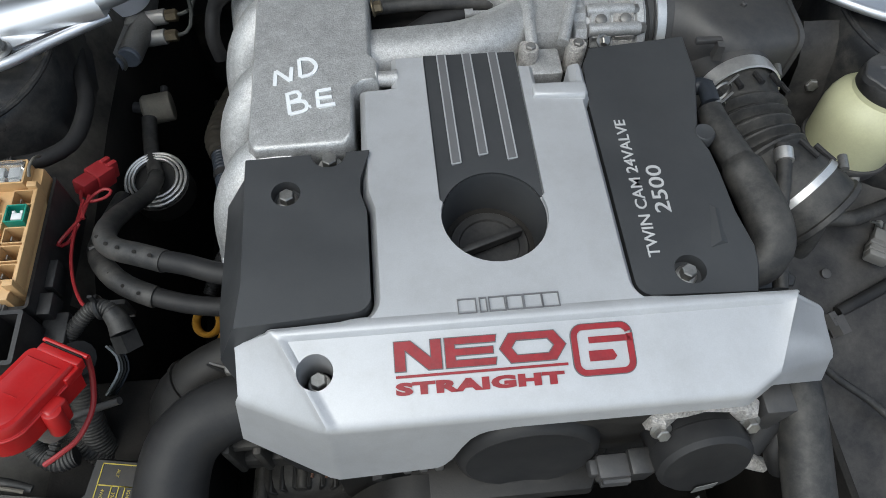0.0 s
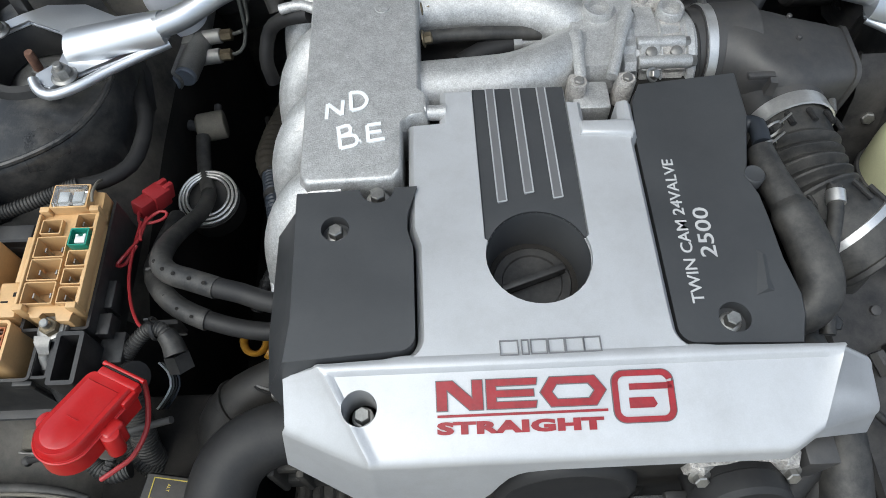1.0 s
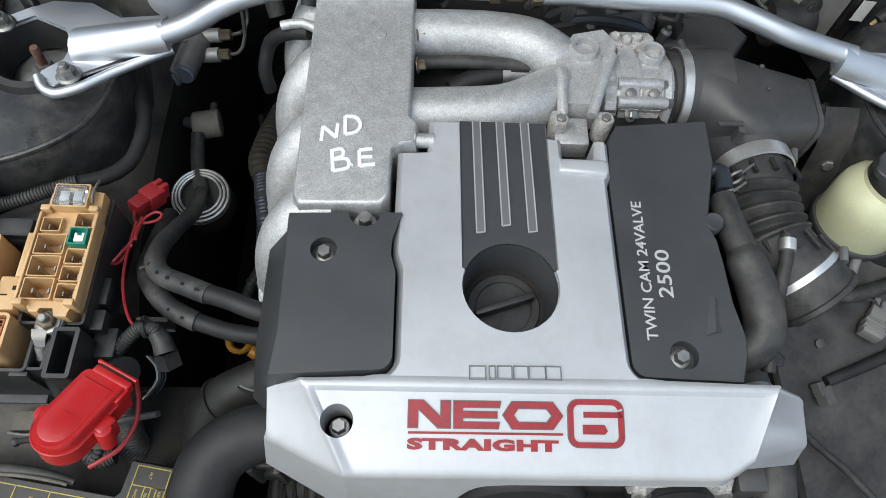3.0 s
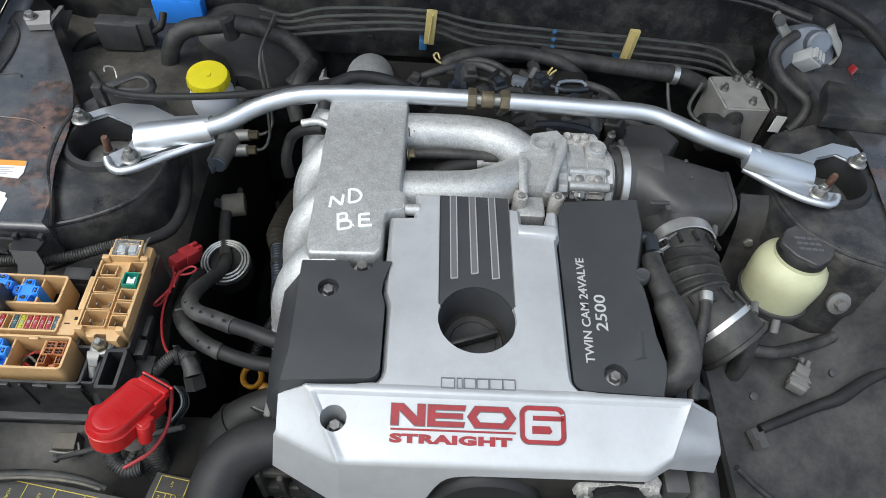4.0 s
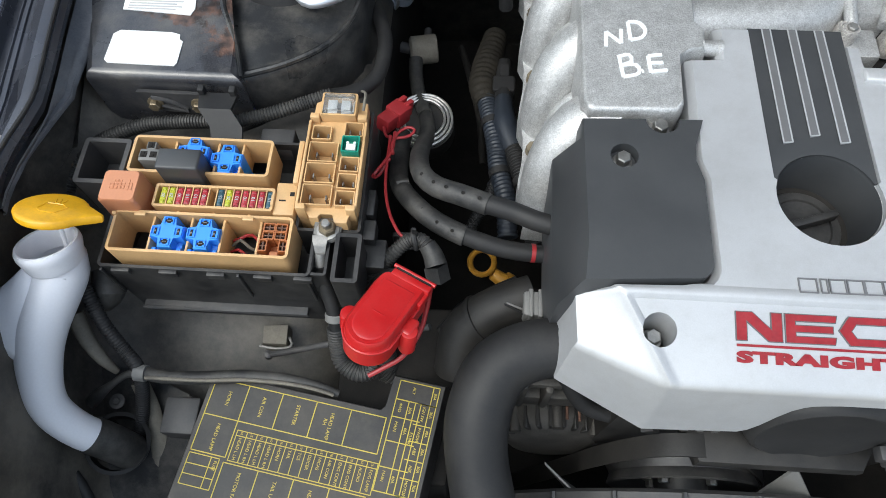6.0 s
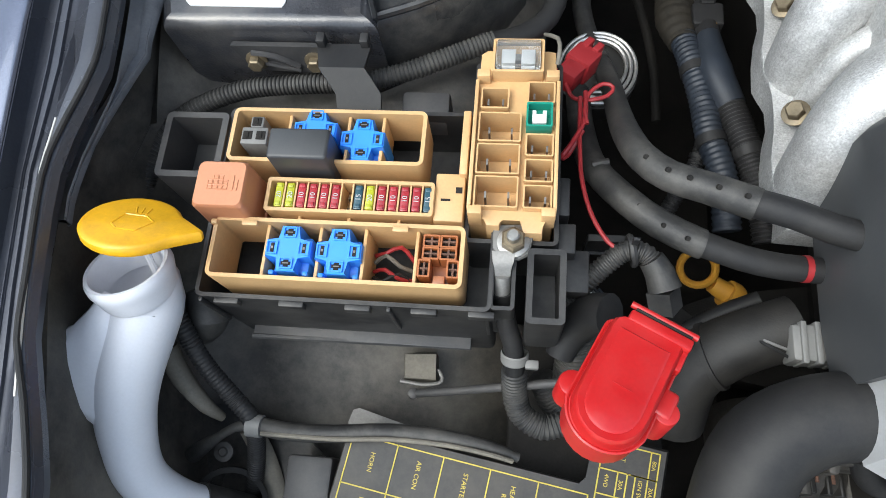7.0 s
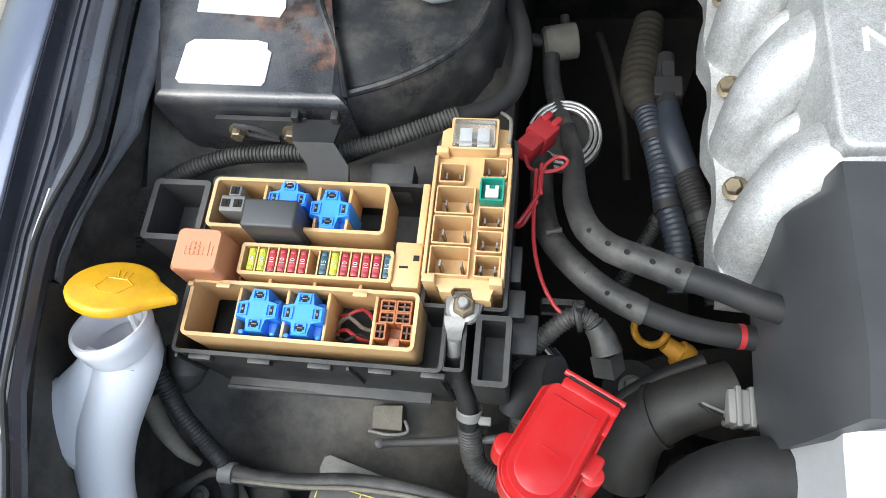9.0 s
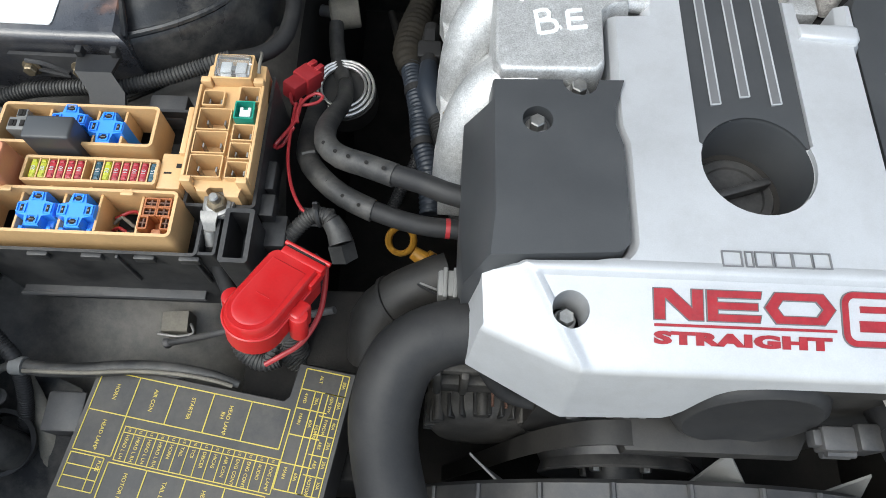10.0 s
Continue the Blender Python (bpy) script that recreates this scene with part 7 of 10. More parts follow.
loops(bm, [[RM @ Vector((x * 1.0, y * 1.04, -0.030)) for x, y in OUTL], [RM @ Vector((x, y * 1.04, -0.010)) for x, y in OUTL], [RM @ Vector((x * 0.99, y * 0.99, -0.009)) for x, y in OUTL],
           [RM @ Vector((x * 0.98 + 0.0005, y * 0.97, -0.0025)) for x, y in OUTL], [RM @ Vector((x * 0.955 + 0.001, y * 0.88, 0.0)) for x, y in OUTL]])
part("shell", bm, "red", rc)
bm = bmesh.new()
IN = [(0.014, -0.0145), (0.056, -0.0150)] + [(0.058 + 0.0145 * math.cos(radians(a)), 0.0145 * math.sin(radians(a))) for a in range(-75, 76, 15)] + [(0.056, 0.0150), (0.014, 0.0145)]
loops(bm, [[RM @ Vector((x, y, -0.001)) for x, y in IN], [RM @ Vector((x, y, 0.0002)) for x, y in IN], [RM @ Vector((0.034 + (x - 0.034) * 0.96, y * 0.90, 0.0009)) for x, y in IN]])
part("raised_lid", bm, "red", rc)
bm = bmesh.new()
tube(bm, [RM @ Vector((x * 1.0, y * 1.055, -0.0100)) for x, y in OUTL], 0.0011, 6, step=0.004)
part("rim_bead", bm, "red", rc)
bm = bmesh.new()
box(bm, (-0.0012, -0.0115, -0.0085), (0.0001, 0.0215, 0.0012), 0.0004, mtx=RM)
part("hinge_slot", bm, "void", rc)
bm = bmesh.new()
box(bm, (0.0001, -0.0135, -0.010), (0.0075, 0.0235, 0.0008), 0.0015, mtx=RM)
hg = part("hinge", bm, "red", rc)
bm = bmesh.new()
cyl(bm, RM @ Vector((-0.0030, -0.0150, -0.001)), RM @ Vector((-0.0030, 0.0245, -0.001)), 0.0020, 12)
part("pin", bm, "red", hg)
bm = bmesh.new()
cyl(bm, RM @ Vector((0.053, -0.0225, -0.030)), RM @ Vector((0.053, -0.0225, -0.0100)), 0.0080, 18, 0.0015)
part("cable_boss", bm, "red", rc)
bm = bmesh.new()
box(bm, (0.028, 0.018, -0.034), (0.046, 0.0300, -0.0085), 0.003, 3, mtx=RM)
cyl(bm, RM @ Vector((0.041, 0.0265, -0.036)), RM @ Vector((0.041, 0.0265, -0.0095)), 0.0072, 16, 0.001)
part("cable_boss", bm, "red", rc)
bm = bmesh.new()
box(bm, (0.004, 0.0195, -0.012), (0.020, 0.0235, -0.003), 0.0015, mtx=RM)
part("side_lug", bm, "red", rc)
bm = bmesh.new()
box(bm, (0.0460, -0.0055, 0.0010), (0.0464, 0.0055, 0.0016), mtx=RM)
part("moulded_mark", bm, "red", rc, "thin moulded line")
bt = thing("battery", (-0.28, 0.22, 0.60), "black battery under the red terminal cover", "battery")
bm = bmesh.new()
lathe(bm, (-0.281, 0.229, 0.80), (0, 0, 1), [(0.014, 0), (0.014, 0.02), (0.011, 0.06)], 18)
part("post_clamp", bm, "tin", bt)
bm = bmesh.new()
box(bm, (-0.335, 0.12, 0.45), (-0.215, 0.305, 0.690), 0.006)
part("case", bm, "void", bt)

# ---- washer filler ----
wf = thing("washer_filler_neck", (-0.59, 0.24, 0.66), "milky white washer fluid filler neck with yellow flip cap", "filler neck")
RIM = Vector((-0.580, 0.288, 0.848))
d = Vector((-0.10, 0.46, 0.88)).normalized()
bm = bmesh.new()
tube(bm, [RIM - d * 0.012, RIM - d * 0.030, (-0.589, 0.221, 0.804), (-0.589, 0.183, 0.784), (-0.582, 0.160, 0.766), (-0.565, 0.146, 0.742), (-0.546, 0.140, 0.712), (-0.538, 0.136, 0.680)],
     [0.0245, 0.0240, 0.0218, 0.0186, 0.0168, 0.0162, 0.0162, 0.0162], 36, step=0.006, open_start=True)
part("neck", bm, "milk", wf)
bm = bmesh.new()
tube(bm, [(-0.5575, 0.1435, 0.731), (-0.546, 0.140, 0.712), (-0.538, 0.136, 0.680)], 0.0176, 32)
part("boot", bm, "hose", wf, "grimy rubber boot at the foot of the neck")
bm = bmesh.new()
lathe(bm, RIM - d * 0.006, d, [(0.0245, -0.014), (0.0262, -0.009), (0.0264, -0.006), (0.0276, -0.002), (0.0286, 0.002), (0.0284, 0.006), (0.0270, 0.0088), (0.0248, 0.0085), (0.0234, 0.005), (0.0226, -0.002), (0.0222, -0.012)], 48, cap=(False, False))
part("lip", bm, "milk", wf)
bm = bmesh.new()
rows = []
for x, y0, y1, z0, z1 in ((-0.634, 0.219, 0.243, 0.830, 0.832), (-0.630, 0.214, 0.248, 0.8295, 0.832), (-0.620, 0.206, 0.253, 0.820, 0.829), (-0.608, 0.196, 0.262, 0.812, 0.836), (-0.596, 0.187, 0.274, 0.802, 0.842), (-0.584, 0.190, 0.270, 0.798, 0.834)):
    ear = lambda k, h: (x, y0 + (y1 - y0) * k, z0 + (z1 - z0) * k + h)
    rows.append([ear(0.0, -0.010), ear(0.0, 0.0), ear(0.08, 0.0040), ear(0.3, 0.0060), ear(0.7, 0.0060), ear(0.92, 0.0040), ear(1.0, 0.0), ear(1.0, -0.010)])
loops(bm, rows)
part("mounting_ear", bm, "milk", wf, smooth=70)
bm = bmesh.new()
cyl(bm, RIM + d * 0.004 + Vector((0.008, 0.016, 0)), RIM - d * 0.032 + Vector((0.006, 0.012, 0)), 0.0022, 8)
part("sight_rib", bm, "milk", wf)
CP = [(-0.010 + 0.0395 * math.cos(radians(a)), 0.0335 * math.sin(radians(a))) for a in range(28, 333, 12)] + [(0.030, -0.0125), (0.0475, -0.0015), (0.0475, 0.0015), (0.030, 0.0125)]
CM = Matrix.Translation((-0.557, 0.3075, 0.880)) @ pose(0, 0, 0, -34, 4, -4) @ Matrix.Scale(0.78, 4)
bm = bmesh.new()
loops(bm, [[CM @ Vector((x * 0.97, y * 0.97, -0.009)) for x, y in CP], [CM @ Vector((x, y, -0.007)) for x, y in CP], [CM @ Vector((x, y, -0.0015)) for x, y in CP], [CM @ Vector((x * 0.965, y * 0.955, 0.0004)) for x, y in CP], [CM @ Vector((x * 0.90, y * 0.88, 0.0012)) for x, y in CP]])
cp = part("cap", bm, "yellow", wf, "yellow flip cap with moulded symbol, stained")
bm = bmesh.new()
SH = [(-0.020, -0.006), (-0.014, -0.011), (0.002, -0.011), (0.010, 0.002), (0.002, 0.008), (-0.016, 0.008)]
for a, b in zip(SH, SH[1:] + SH[:1]):
    tube(bm, [CM @ Vector((a[0] - 0.002, a[1], 0.0012)), CM @ Vector((b[0] - 0.002, b[1], 0.0012))], 0.0006, 5, step=0.1)
for k in range(3):
    tube(bm, [CM @ Vector((-0.010 + 0.004 * k, 0.010, 0.0012)), CM @ Vector((-0.013 + 0.006 * k, 0.018, 0.0012))], 0.0006, 5, step=0.1)
part("moulded_symbol", bm, "yellow", cp, smooth=0)

# pad, clip and bracket on the sloping inner panel
FP = [(-0.420, 0.271, 0.700), (-0.394, 0.273, 0.700), (-0.393, 0.252, 0.698), (-0.419, 0.252, 0.698)]
bm = bmesh.new()
loops(bm, [[(x, y, 0.64) for x, y, z in FP], [(x, y, z - 0.0015) for x, y, z in FP], [(x + (FP[2][0] - x) * 0.03, y + (FP[2][1] - y) * 0.03, z) for x, y, z in FP]])
fpad = solo("foam_pad", bm, "sheath", "dusty grey foam pad on the inner wing panel", "pad")
bm = bmesh.new()
tube(bm, [(-0.422, 0.250, 0.694), (-0.404, 0.248, 0.694), (-0.391, 0.250, 0.694), (-0.388, 0.254, 0.694), (-0.392, 0.261, 0.694)], 0.0016, 8)
part("wire_clip", bm, "tin", fpad)
SB = [(-0.467, 0.216, 0.668), (-0.463, 0.226, 0.672), (-0.458, 0.228, 0.672), (-0.401, 0.213, 0.668), (-0.421, 0.211, 0.668), (-0.465, 0.209, 0.668)]
bm = bmesh.new()
loops(bm, [[(x, y, z - 0.012) for x, y, z in SB], [(x, y, z) for x, y, z in SB]])
solo("stay_plate", bm, "tin", "dull metal stay plate low on the inner wing", "bracket")

# ---- hoses and wiring by the fuse box ----
def hose(name, pts, r, material, label, category="hose", ridge=None, n=14, step=0.01, flat=1.0, group=""):
    bm = bmesh.new()
    tube(bm, pts, r, n, step, ridge, flat)
    return solo(name, bm, material, label, category, group)


hose("wiring_conduit", [(-0.637, 0.363, 0.760), (-0.628, 0.378, 0.775), (-0.616, 0.404, 0.790), (-0.593, 0.429, 0.800), (-0.548, 0.446, 0.808), (-0.498, 0.450, 0.812), (-0.454, 0.450, 0.815)], 0.0072, "hose", "grey corrugated wiring conduit along the inner wing", "conduit", ridge=(0.0031, 0.0010))
hose("wiring_conduit", [(-0.454, 0.449, 0.815), (-0.414, 0.463, 0.815), (-0.379, 0.479, 0.815), (-0.357, 0.489, 0.815)], 0.0072, "hose", "grey corrugated wiring conduit behind the fuse box", "conduit", ridge=(0.0031, 0.0010))
hose("harness_hose", [(-0.367, 0.487, 0.812), (-0.336, 0.501, 0.805), (-0.317, 0.522, 0.800), (-0.310, 0.548, 0.800), (-0.311, 0.583, 0.800), (-0.323, 0.620, 0.800), (-0.340, 0.669, 0.790)], 0.0084, "rubber", "smooth black wiring sleeve curving round the tower", "sleeve")
hose("thin_cable", [(-0.457, 0.454, 0.790), (-0.427, 0.462, 0.800), (-0.400, 0.472, 0.810)], 0.0022, "rubber", "thin black wire behind the fuse box", "wire")
bm = bmesh.new()
box(bm, (-0.420, 0.415, 0.800), (-0.385, 0.440, 0.822), 0.003)
solo("wire_box", bm, "midgrey", "small grey plastic wire junction behind the box", "junction box")

h1 = thing("heater_hose", (-0.23, 0.40, 0.78), "black heater hose in a perforated sleeve", "hose", "heater hoses")
bm = bmesh.new()
tube(bm, [(-0.284, 0.620, 0.696), (-0.276, 0.578, 0.698), (-0.265, 0.545, 0.705), (-0.260, 0.500, 0.735), (-0.261, 0.455, 0.775), (-0.260, 0.420, 0.805), (-0.253, 0.389, 0.828), (-0.238, 0.371, 0.838), (-0.217, 0.361, 0.844), (-0.189, 0.349, 0.848)], [0.0085, 0.0085, 0.0086, 0.0090, 0.0095, 0.0100, 0.0102, 0.0102, 0.0102, 0.0102], 16)
s = part("sleeve", bm, "hose", h1)
bm = bmesh.new()
tube(bm, [(-0.191, 0.350, 0.848), (-0.168, 0.343, 0.849), (-0.148, 0.335, 0.849), (-0.121, 0.328, 0.848)], 0.0092, 16)
part("tube", bm, "rubber", h1)
for p in [(-0.253, 0.382, 0.842), (-0.241, 0.370, 0.849), (-0.229, 0.363, 0.853), (-0.213, 0.356, 0.856), (-0.198, 0.349, 0.860)]:
    bm = bmesh.new()
    lathe(bm, p, (0.2, -0.5, 0.85), [(0.0017, -0.002), (0.0017, 0.0003)], 10)
    part("hole", bm, "void", s)
h2 = thing("heater_hose", (-0.23, 0.37, 0.77), "black heater hose with a red paint ring", "hose", "heater hoses")
bm = bmesh.new()
tube(bm, [(-0.288, 0.500, 0.728), (-0.286, 0.446, 0.756), (-0.279, 0.403, 0.781), (-0.259, 0.371, 0.798), (-0.238, 0.352, 0.803), (-0.215, 0.340, 0.804), (-0.210, 0.338, 0.804)], 0.0102, 16)
s = part("sleeve", bm, "hose", h2)
bm = bmesh.new()
tube(bm, [(-0.212, 0.339, 0.804), (-0.185, 0.331, 0.801), (-0.158, 0.327, 0.798), (-0.124, 0.326, 0.796)], 0.0088, 16)
part("tube", bm, "rubber", h2)
bm = bmesh.new()
tube(bm, [(-0.146, 0.3265, 0.7975), (-0.142, 0.3265, 0.7972)], 0.0092, 16)
part("ring", bm, "red_wire", h2)
for p in [(-0.269, 0.386, 0.800), (-0.252, 0.362, 0.810), (-0.237, 0.347, 0.813), (-0.222, 0.338, 0.814)]:
    bm = bmesh.new()
    lathe(bm, p, (0.2, -0.5, 0.85), [(0.0017, -0.002), (0.0017, 0.0003)], 10)
    part("hole", bm, "void", s)
bm = bmesh.new()
tube(bm, [(-0.282, 0.400, 0.792), (-0.270, 0.403, 0.792)], 0.003, 8)
part("band", bm, "hose", h2)

vl = thing("vacuum_valve", (-0.272, 0.67, 0.68), "dusty plastic vacuum valve with black hose", "valve")
bm = bmesh.new()
cyl(bm, (-0.294, 0.651, 0.700), (-0.259, 0.658, 0.700), 0.0185, 24, 0.003)
part("body", bm, "sheath", vl)
bm = bmesh.new()
tube(bm, [(-0.273, 0.688, 0.700), (-0.272, 0.673, 0.700)], 0.005, 10)
tube(bm, [(-0.306, 0.658, 0.700), (-0.293, 0.655, 0.700)], 0.007, 10)
part("nipple", bm, "midgrey", vl)
bm = bmesh.new()
tube(bm, [(-0.285, 0.637, 0.702), (-0.283, 0.612, 0.697), (-0.276, 0.578, 0.698), (-0.266, 0.548, 0.705)], 0.0090, 14)
part("hose", bm, "hose", vl)
hn = thing("horn_disc", (-0.272, 0.545, 0.68), "bright ringed steel disc deep in the bay", "disc")
for k, r in enumerate((0.036, 0.0315, 0.027)):
    bm = bmesh.new()
    lathe(bm, (-0.268, 0.545, 0.700 + 0.0015 * k), (0, -0.15, 1), [(r - 0.0030, -0.004), (r - 0.0030, 0.0008), (r - 0.0015, 0.0018), (r, 0.0008), (r, -0.004)], 40, cap=(False, False))
    part("ring", bm, "bright", hn)
bm = bmesh.new()
lathe(bm, (-0.268, 0.545, 0.694), (0, -0.15, 1), [(0.037, -0.03), (0.037, 0.0), (0.0, 0.002)], 40)
part("can", bm, "grime", hn)
pl = thing("inline_fuse_holder", (-0.290, 0.50, 0.77), "red in-line fuse holder on red wire", "fuse holder")
bm = bmesh.new()
PA, PB = Vector((-0.302, 0.474, 0.790)), Vector((-0.284, 0.501, 0.780))
d = (PB - PA).normalized()
s = d.cross(Vector((0, 0, 1))).normalized()
u = s.cross(d)
mm = Matrix((d, s, u)).transposed().to_4x4()
mm.translation = PA
box(bm, (-0.004, -0.0085, -0.010), (0.014, 0.0085, 0.008), 0.0025, mtx=mm)
box(bm, (0.013, -0.0105, -0.011), (0.034, 0.0105, 0.010), 0.002, mtx=mm)
box(bm, (0.030, -0.0075, -0.008), (0.041, -0.0015, 0.012), 0.0015, mtx=mm)
box(bm, (0.030, 0.0015, -0.008), (0.041, 0.0075, 0.012), 0.0015, mtx=mm)
box(bm, (0.016, -0.0118, -0.004), (0.030, -0.0100, 0.006), 0.0008, mtx=mm)
part("holder", bm, "red_wire", pl)
bm = bmesh.new()
tube(bm, [(-0.302, 0.469, 0.790), (-0.297, 0.454, 0.795), (-0.285, 0.449, 0.800), (-0.272, 0.453, 0.800), (-0.268, 0.460, 0.800), (-0.275, 0.463, 0.800), (-0.285, 0.455, 0.800), (-0.289, 0.438, 0.805), (-0.287, 0.426, 0.805)], 0.0016, 8, step=0.004)
tube(bm, [(-0.288, 0.456, 0.800), (-0.289, 0.429, 0.805), (-0.300, 0.405, 0.808), (-0.305, 0.399, 0.805), (-0.300, 0.403, 0.800), (-0.290, 0.421, 0.805)], 0.0018, 8, step=0.004)
tube(bm, [(-0.292, 0.450, 0.802), (-0.292, 0.409, 0.806), (-0.290, 0.381, 0.806), (-0.283, 0.355, 0.806), (-0.272, 0.335, 0.808), (-0.262, 0.328, 0.810)], 0.0016, 8, step=0.004)
part("wire", bm, "red_wire", pl)
hose("bare_wire", [(-0.320, 0.476, 0.840), (-0.312, 0.458, 0.860), (-0.311, 0.444, 0.865), (-0.312, 0.438, 0.860)], 0.0014, "sheath", "short bent white wire end", "wire")

# harness under the manifold
bm = bmesh.new()
tube(bm, [(-0.183, 0.699, 0.680), (-0.193, 0.640, 0.690), (-0.198, 0.598, 0.700), (-0.193, 0.569, 0.705)], [0.016, 0.0195, 0.0175, 0.0125], 14, ridge=(0.009, 0.0007))
solo("harness_plug", bm, "tape", "taped dusty wiring plug under the manifold", "connector")
hp = thing("harness_plug", (-0.172, 0.60, 0.70), "black wiring plug with copper contacts under the manifold", "connector")
bm = bmesh.new()
tube(bm, [(-0.171, 0.640, 0.700), (-0.172, 0.618, 0.703), (-0.172, 0.604, 0.705)], [0.0085, 0.0105, 0.0110], 14, flat=0.8)
part("nose", bm, "rubber", hp)
bm = bmesh.new()
box(bm, (-0.186, 0.582, 0.692), (-0.158, 0.606, 0.716), 0.003)
box(bm, (-0.178, 0.604, 0.712), (-0.166, 0.622, 0.717), 0.001)
part("shell", bm, "rubber", hp)
for x in (-0.1785, -0.1690):
    bm = bmesh.new()
    box(bm, (x, 0.5795, 0.711), (x + 0.004, 0.5835, 0.716), 0.0006)
    part("contact", bm, "ochre", hp)
bm = bmesh.new()
tube(bm, [(-0.172, 0.584, 0.706), (-0.172, 0.572, 0.709)], 0.0115, 12)
part("boot", bm, "rubber", hp)
wl1 = thing("wire_loom", (-0.17, 0.55, 0.68), "blue-black taped wire loom", "loom")
LP = [(-0.193, 0.575, 0.705), (-0.186, 0.541, 0.710), (-0.179, 0.505, 0.710), (-0.175, 0.471, 0.710), (-0.166, 0.433, 0.710), (-0.162, 0.389, 0.700)]
bm = bmesh.new()
tube(bm, LP, 0.0115, 14, ridge=(0.005, 0.001))
part("sleeve", bm, "slate", wl1)
for q0, q1 in ((LP[1], LP[2]), (LP[3], LP[4])):
    bm = bmesh.new()
    a, b = Vector(q0), Vector(q1)
    tube(bm, [a, a.lerp(b, 0.22)], 0.0115 + 0.0012, 14)
    part("tape", bm, "rubber", wl1)
wl2 = thing("wire_loom", (-0.17, 0.55, 0.68), "black corrugated wire loom", "loom")
LP = [(-0.172, 0.573, 0.710), (-0.170, 0.533, 0.715), (-0.158, 0.498, 0.715), (-0.147, 0.459, 0.715), (-0.137, 0.424, 0.710), (-0.130, 0.381, 0.700)]
bm = bmesh.new()
tube(bm, LP[2:], 0.0120, 14, ridge=(0.0036, 0.0012))
part("sleeve", bm, "rubber", wl2)
bm = bmesh.new()
tube(bm, LP[:3], [0.0105, 0.0155, 0.0130], 14)
part("branch_boot", bm, "slate", wl2)
for q0, q1 in ((LP[1], LP[2]), (LP[3], LP[4])):
    bm = bmesh.new()
    a, b = Vector(q0), Vector(q1)
    tube(bm, [a, a.lerp(b, 0.22)], 0.0120 + 0.0012, 14)
    part("tape", bm, "rubber", wl2)
wl3 = thing("wire_loom", (-0.17, 0.55, 0.68), "slim blue-black wire loom", "loom")
LP = [(-0.170, 0.493, 0.700), (-0.179, 0.463, 0.690), (-0.185, 0.450, 0.685), (-0.192, 0.438, 0.680), (-0.200, 0.424, 0.670), (-0.207, 0.410, 0.660)]
bm = bmesh.new()
tube(bm, LP, 0.0070, 14, ridge=(0.003, 0.0007))
part("sleeve", bm, "rubber", wl3)
for q0, q1 in ((LP[1], LP[2]), (LP[3], LP[4])):
    bm = bmesh.new()
    a, b = Vector(q0), Vector(q1)
    tube(bm, [a, a.lerp(b, 0.22)], 0.0070 + 0.0012, 14)
    part("tape", bm, "rubber", wl3)
hose("dark_pipe", [(-0.230, 0.732, 0.620), (-0.213, 0.669, 0.620), (-0.198, 0.615, 0.600), (-0.192, 0.561, 0.580)], 0.005, "void", "thin dark pipe deep in the bay", "pipe")

# conduit with plug above the terminal cover
cn = thing("sensor_lead", (-0.26, 0.31, 0.78), "grey corrugated lead with black plug and cable tie", "lead")
bm = bmesh.new()
tube(bm, [(-0.302, 0.289, 0.775), (-0.292, 0.304, 0.785), (-0.277, 0.318, 0.800), (-0.262, 0.329, 0.808), (-0.250, 0.328, 0.810), (-0.242, 0.321, 0.808)], 0.0068, 14, ridge=(0.0030, 0.0009))
part("conduit", bm, "hose", cn)
bm = bmesh.new()
tube(bm, [(-0.245, 0.324, 0.810), (-0.239, 0.316, 0.806), (-0.235, 0.306, 0.802)], [0.0085, 0.0098, 0.011], 14)
part("boot", bm, "hose", cn)
bm = bmesh.new()
tube(bm, [(-0.236, 0.307, 0.800), (-0.232, 0.295, 0.790)], 0.0115, 4)
part("plug", bm, "black", cn)
bm = bmesh.new()
lathe(bm, (-0.257, 0.330, 0.808), (1, 0.2, 0.1), [(0.0108, -0.002), (0.0118, 0.0), (0.0108, 0.002)], 18, cap=(False, False))
box(bm, (-0.002, -0.001, 0), (0.002, 0.001, 0.012), mtx=Matrix.Translation((-0.257, 0.331, 0.816)))
part("cable_tie", bm, "black", cn)
bm = bmesh.new()
tube(bm, [(-0.300, 0.265, 0.765), (-0.293, 0.281, 0.775), (-0.281, 0.289, 0.790), (-0.270, 0.287, 0.800)], [0.010, 0.013, 0.015, 0.015], 14)
solo("cable_boot", bm, "rubber", "taped black battery cable boot behind the red cover", "cable")
bm = bmesh.new()
tube(bm, [(-0.236, 0.264, 0.856), (-0.239, 0.253, 0.835), (-0.245, 0.236, 0.815), (-0.259, 0.218, 0.800), (-0.276, 0.209, 0.790), (-0.290, 0.202, 0.785)], 0.0023, 8, step=0.004)
solo("red_lead", bm, "red_wire", "thin red lead hanging from the terminal cover", "wire")
bm = bmesh.new()
tube(bm, [(-0.281, 0.238, 0.790), (-0.284, 0.219, 0.785), (-0.289, 0.205, 0.782)], 0.0045, 8, ridge=(0.004, 0.001))
solo("braided_lead", bm, "hose", "short braided lead below the terminal cover", "wire")

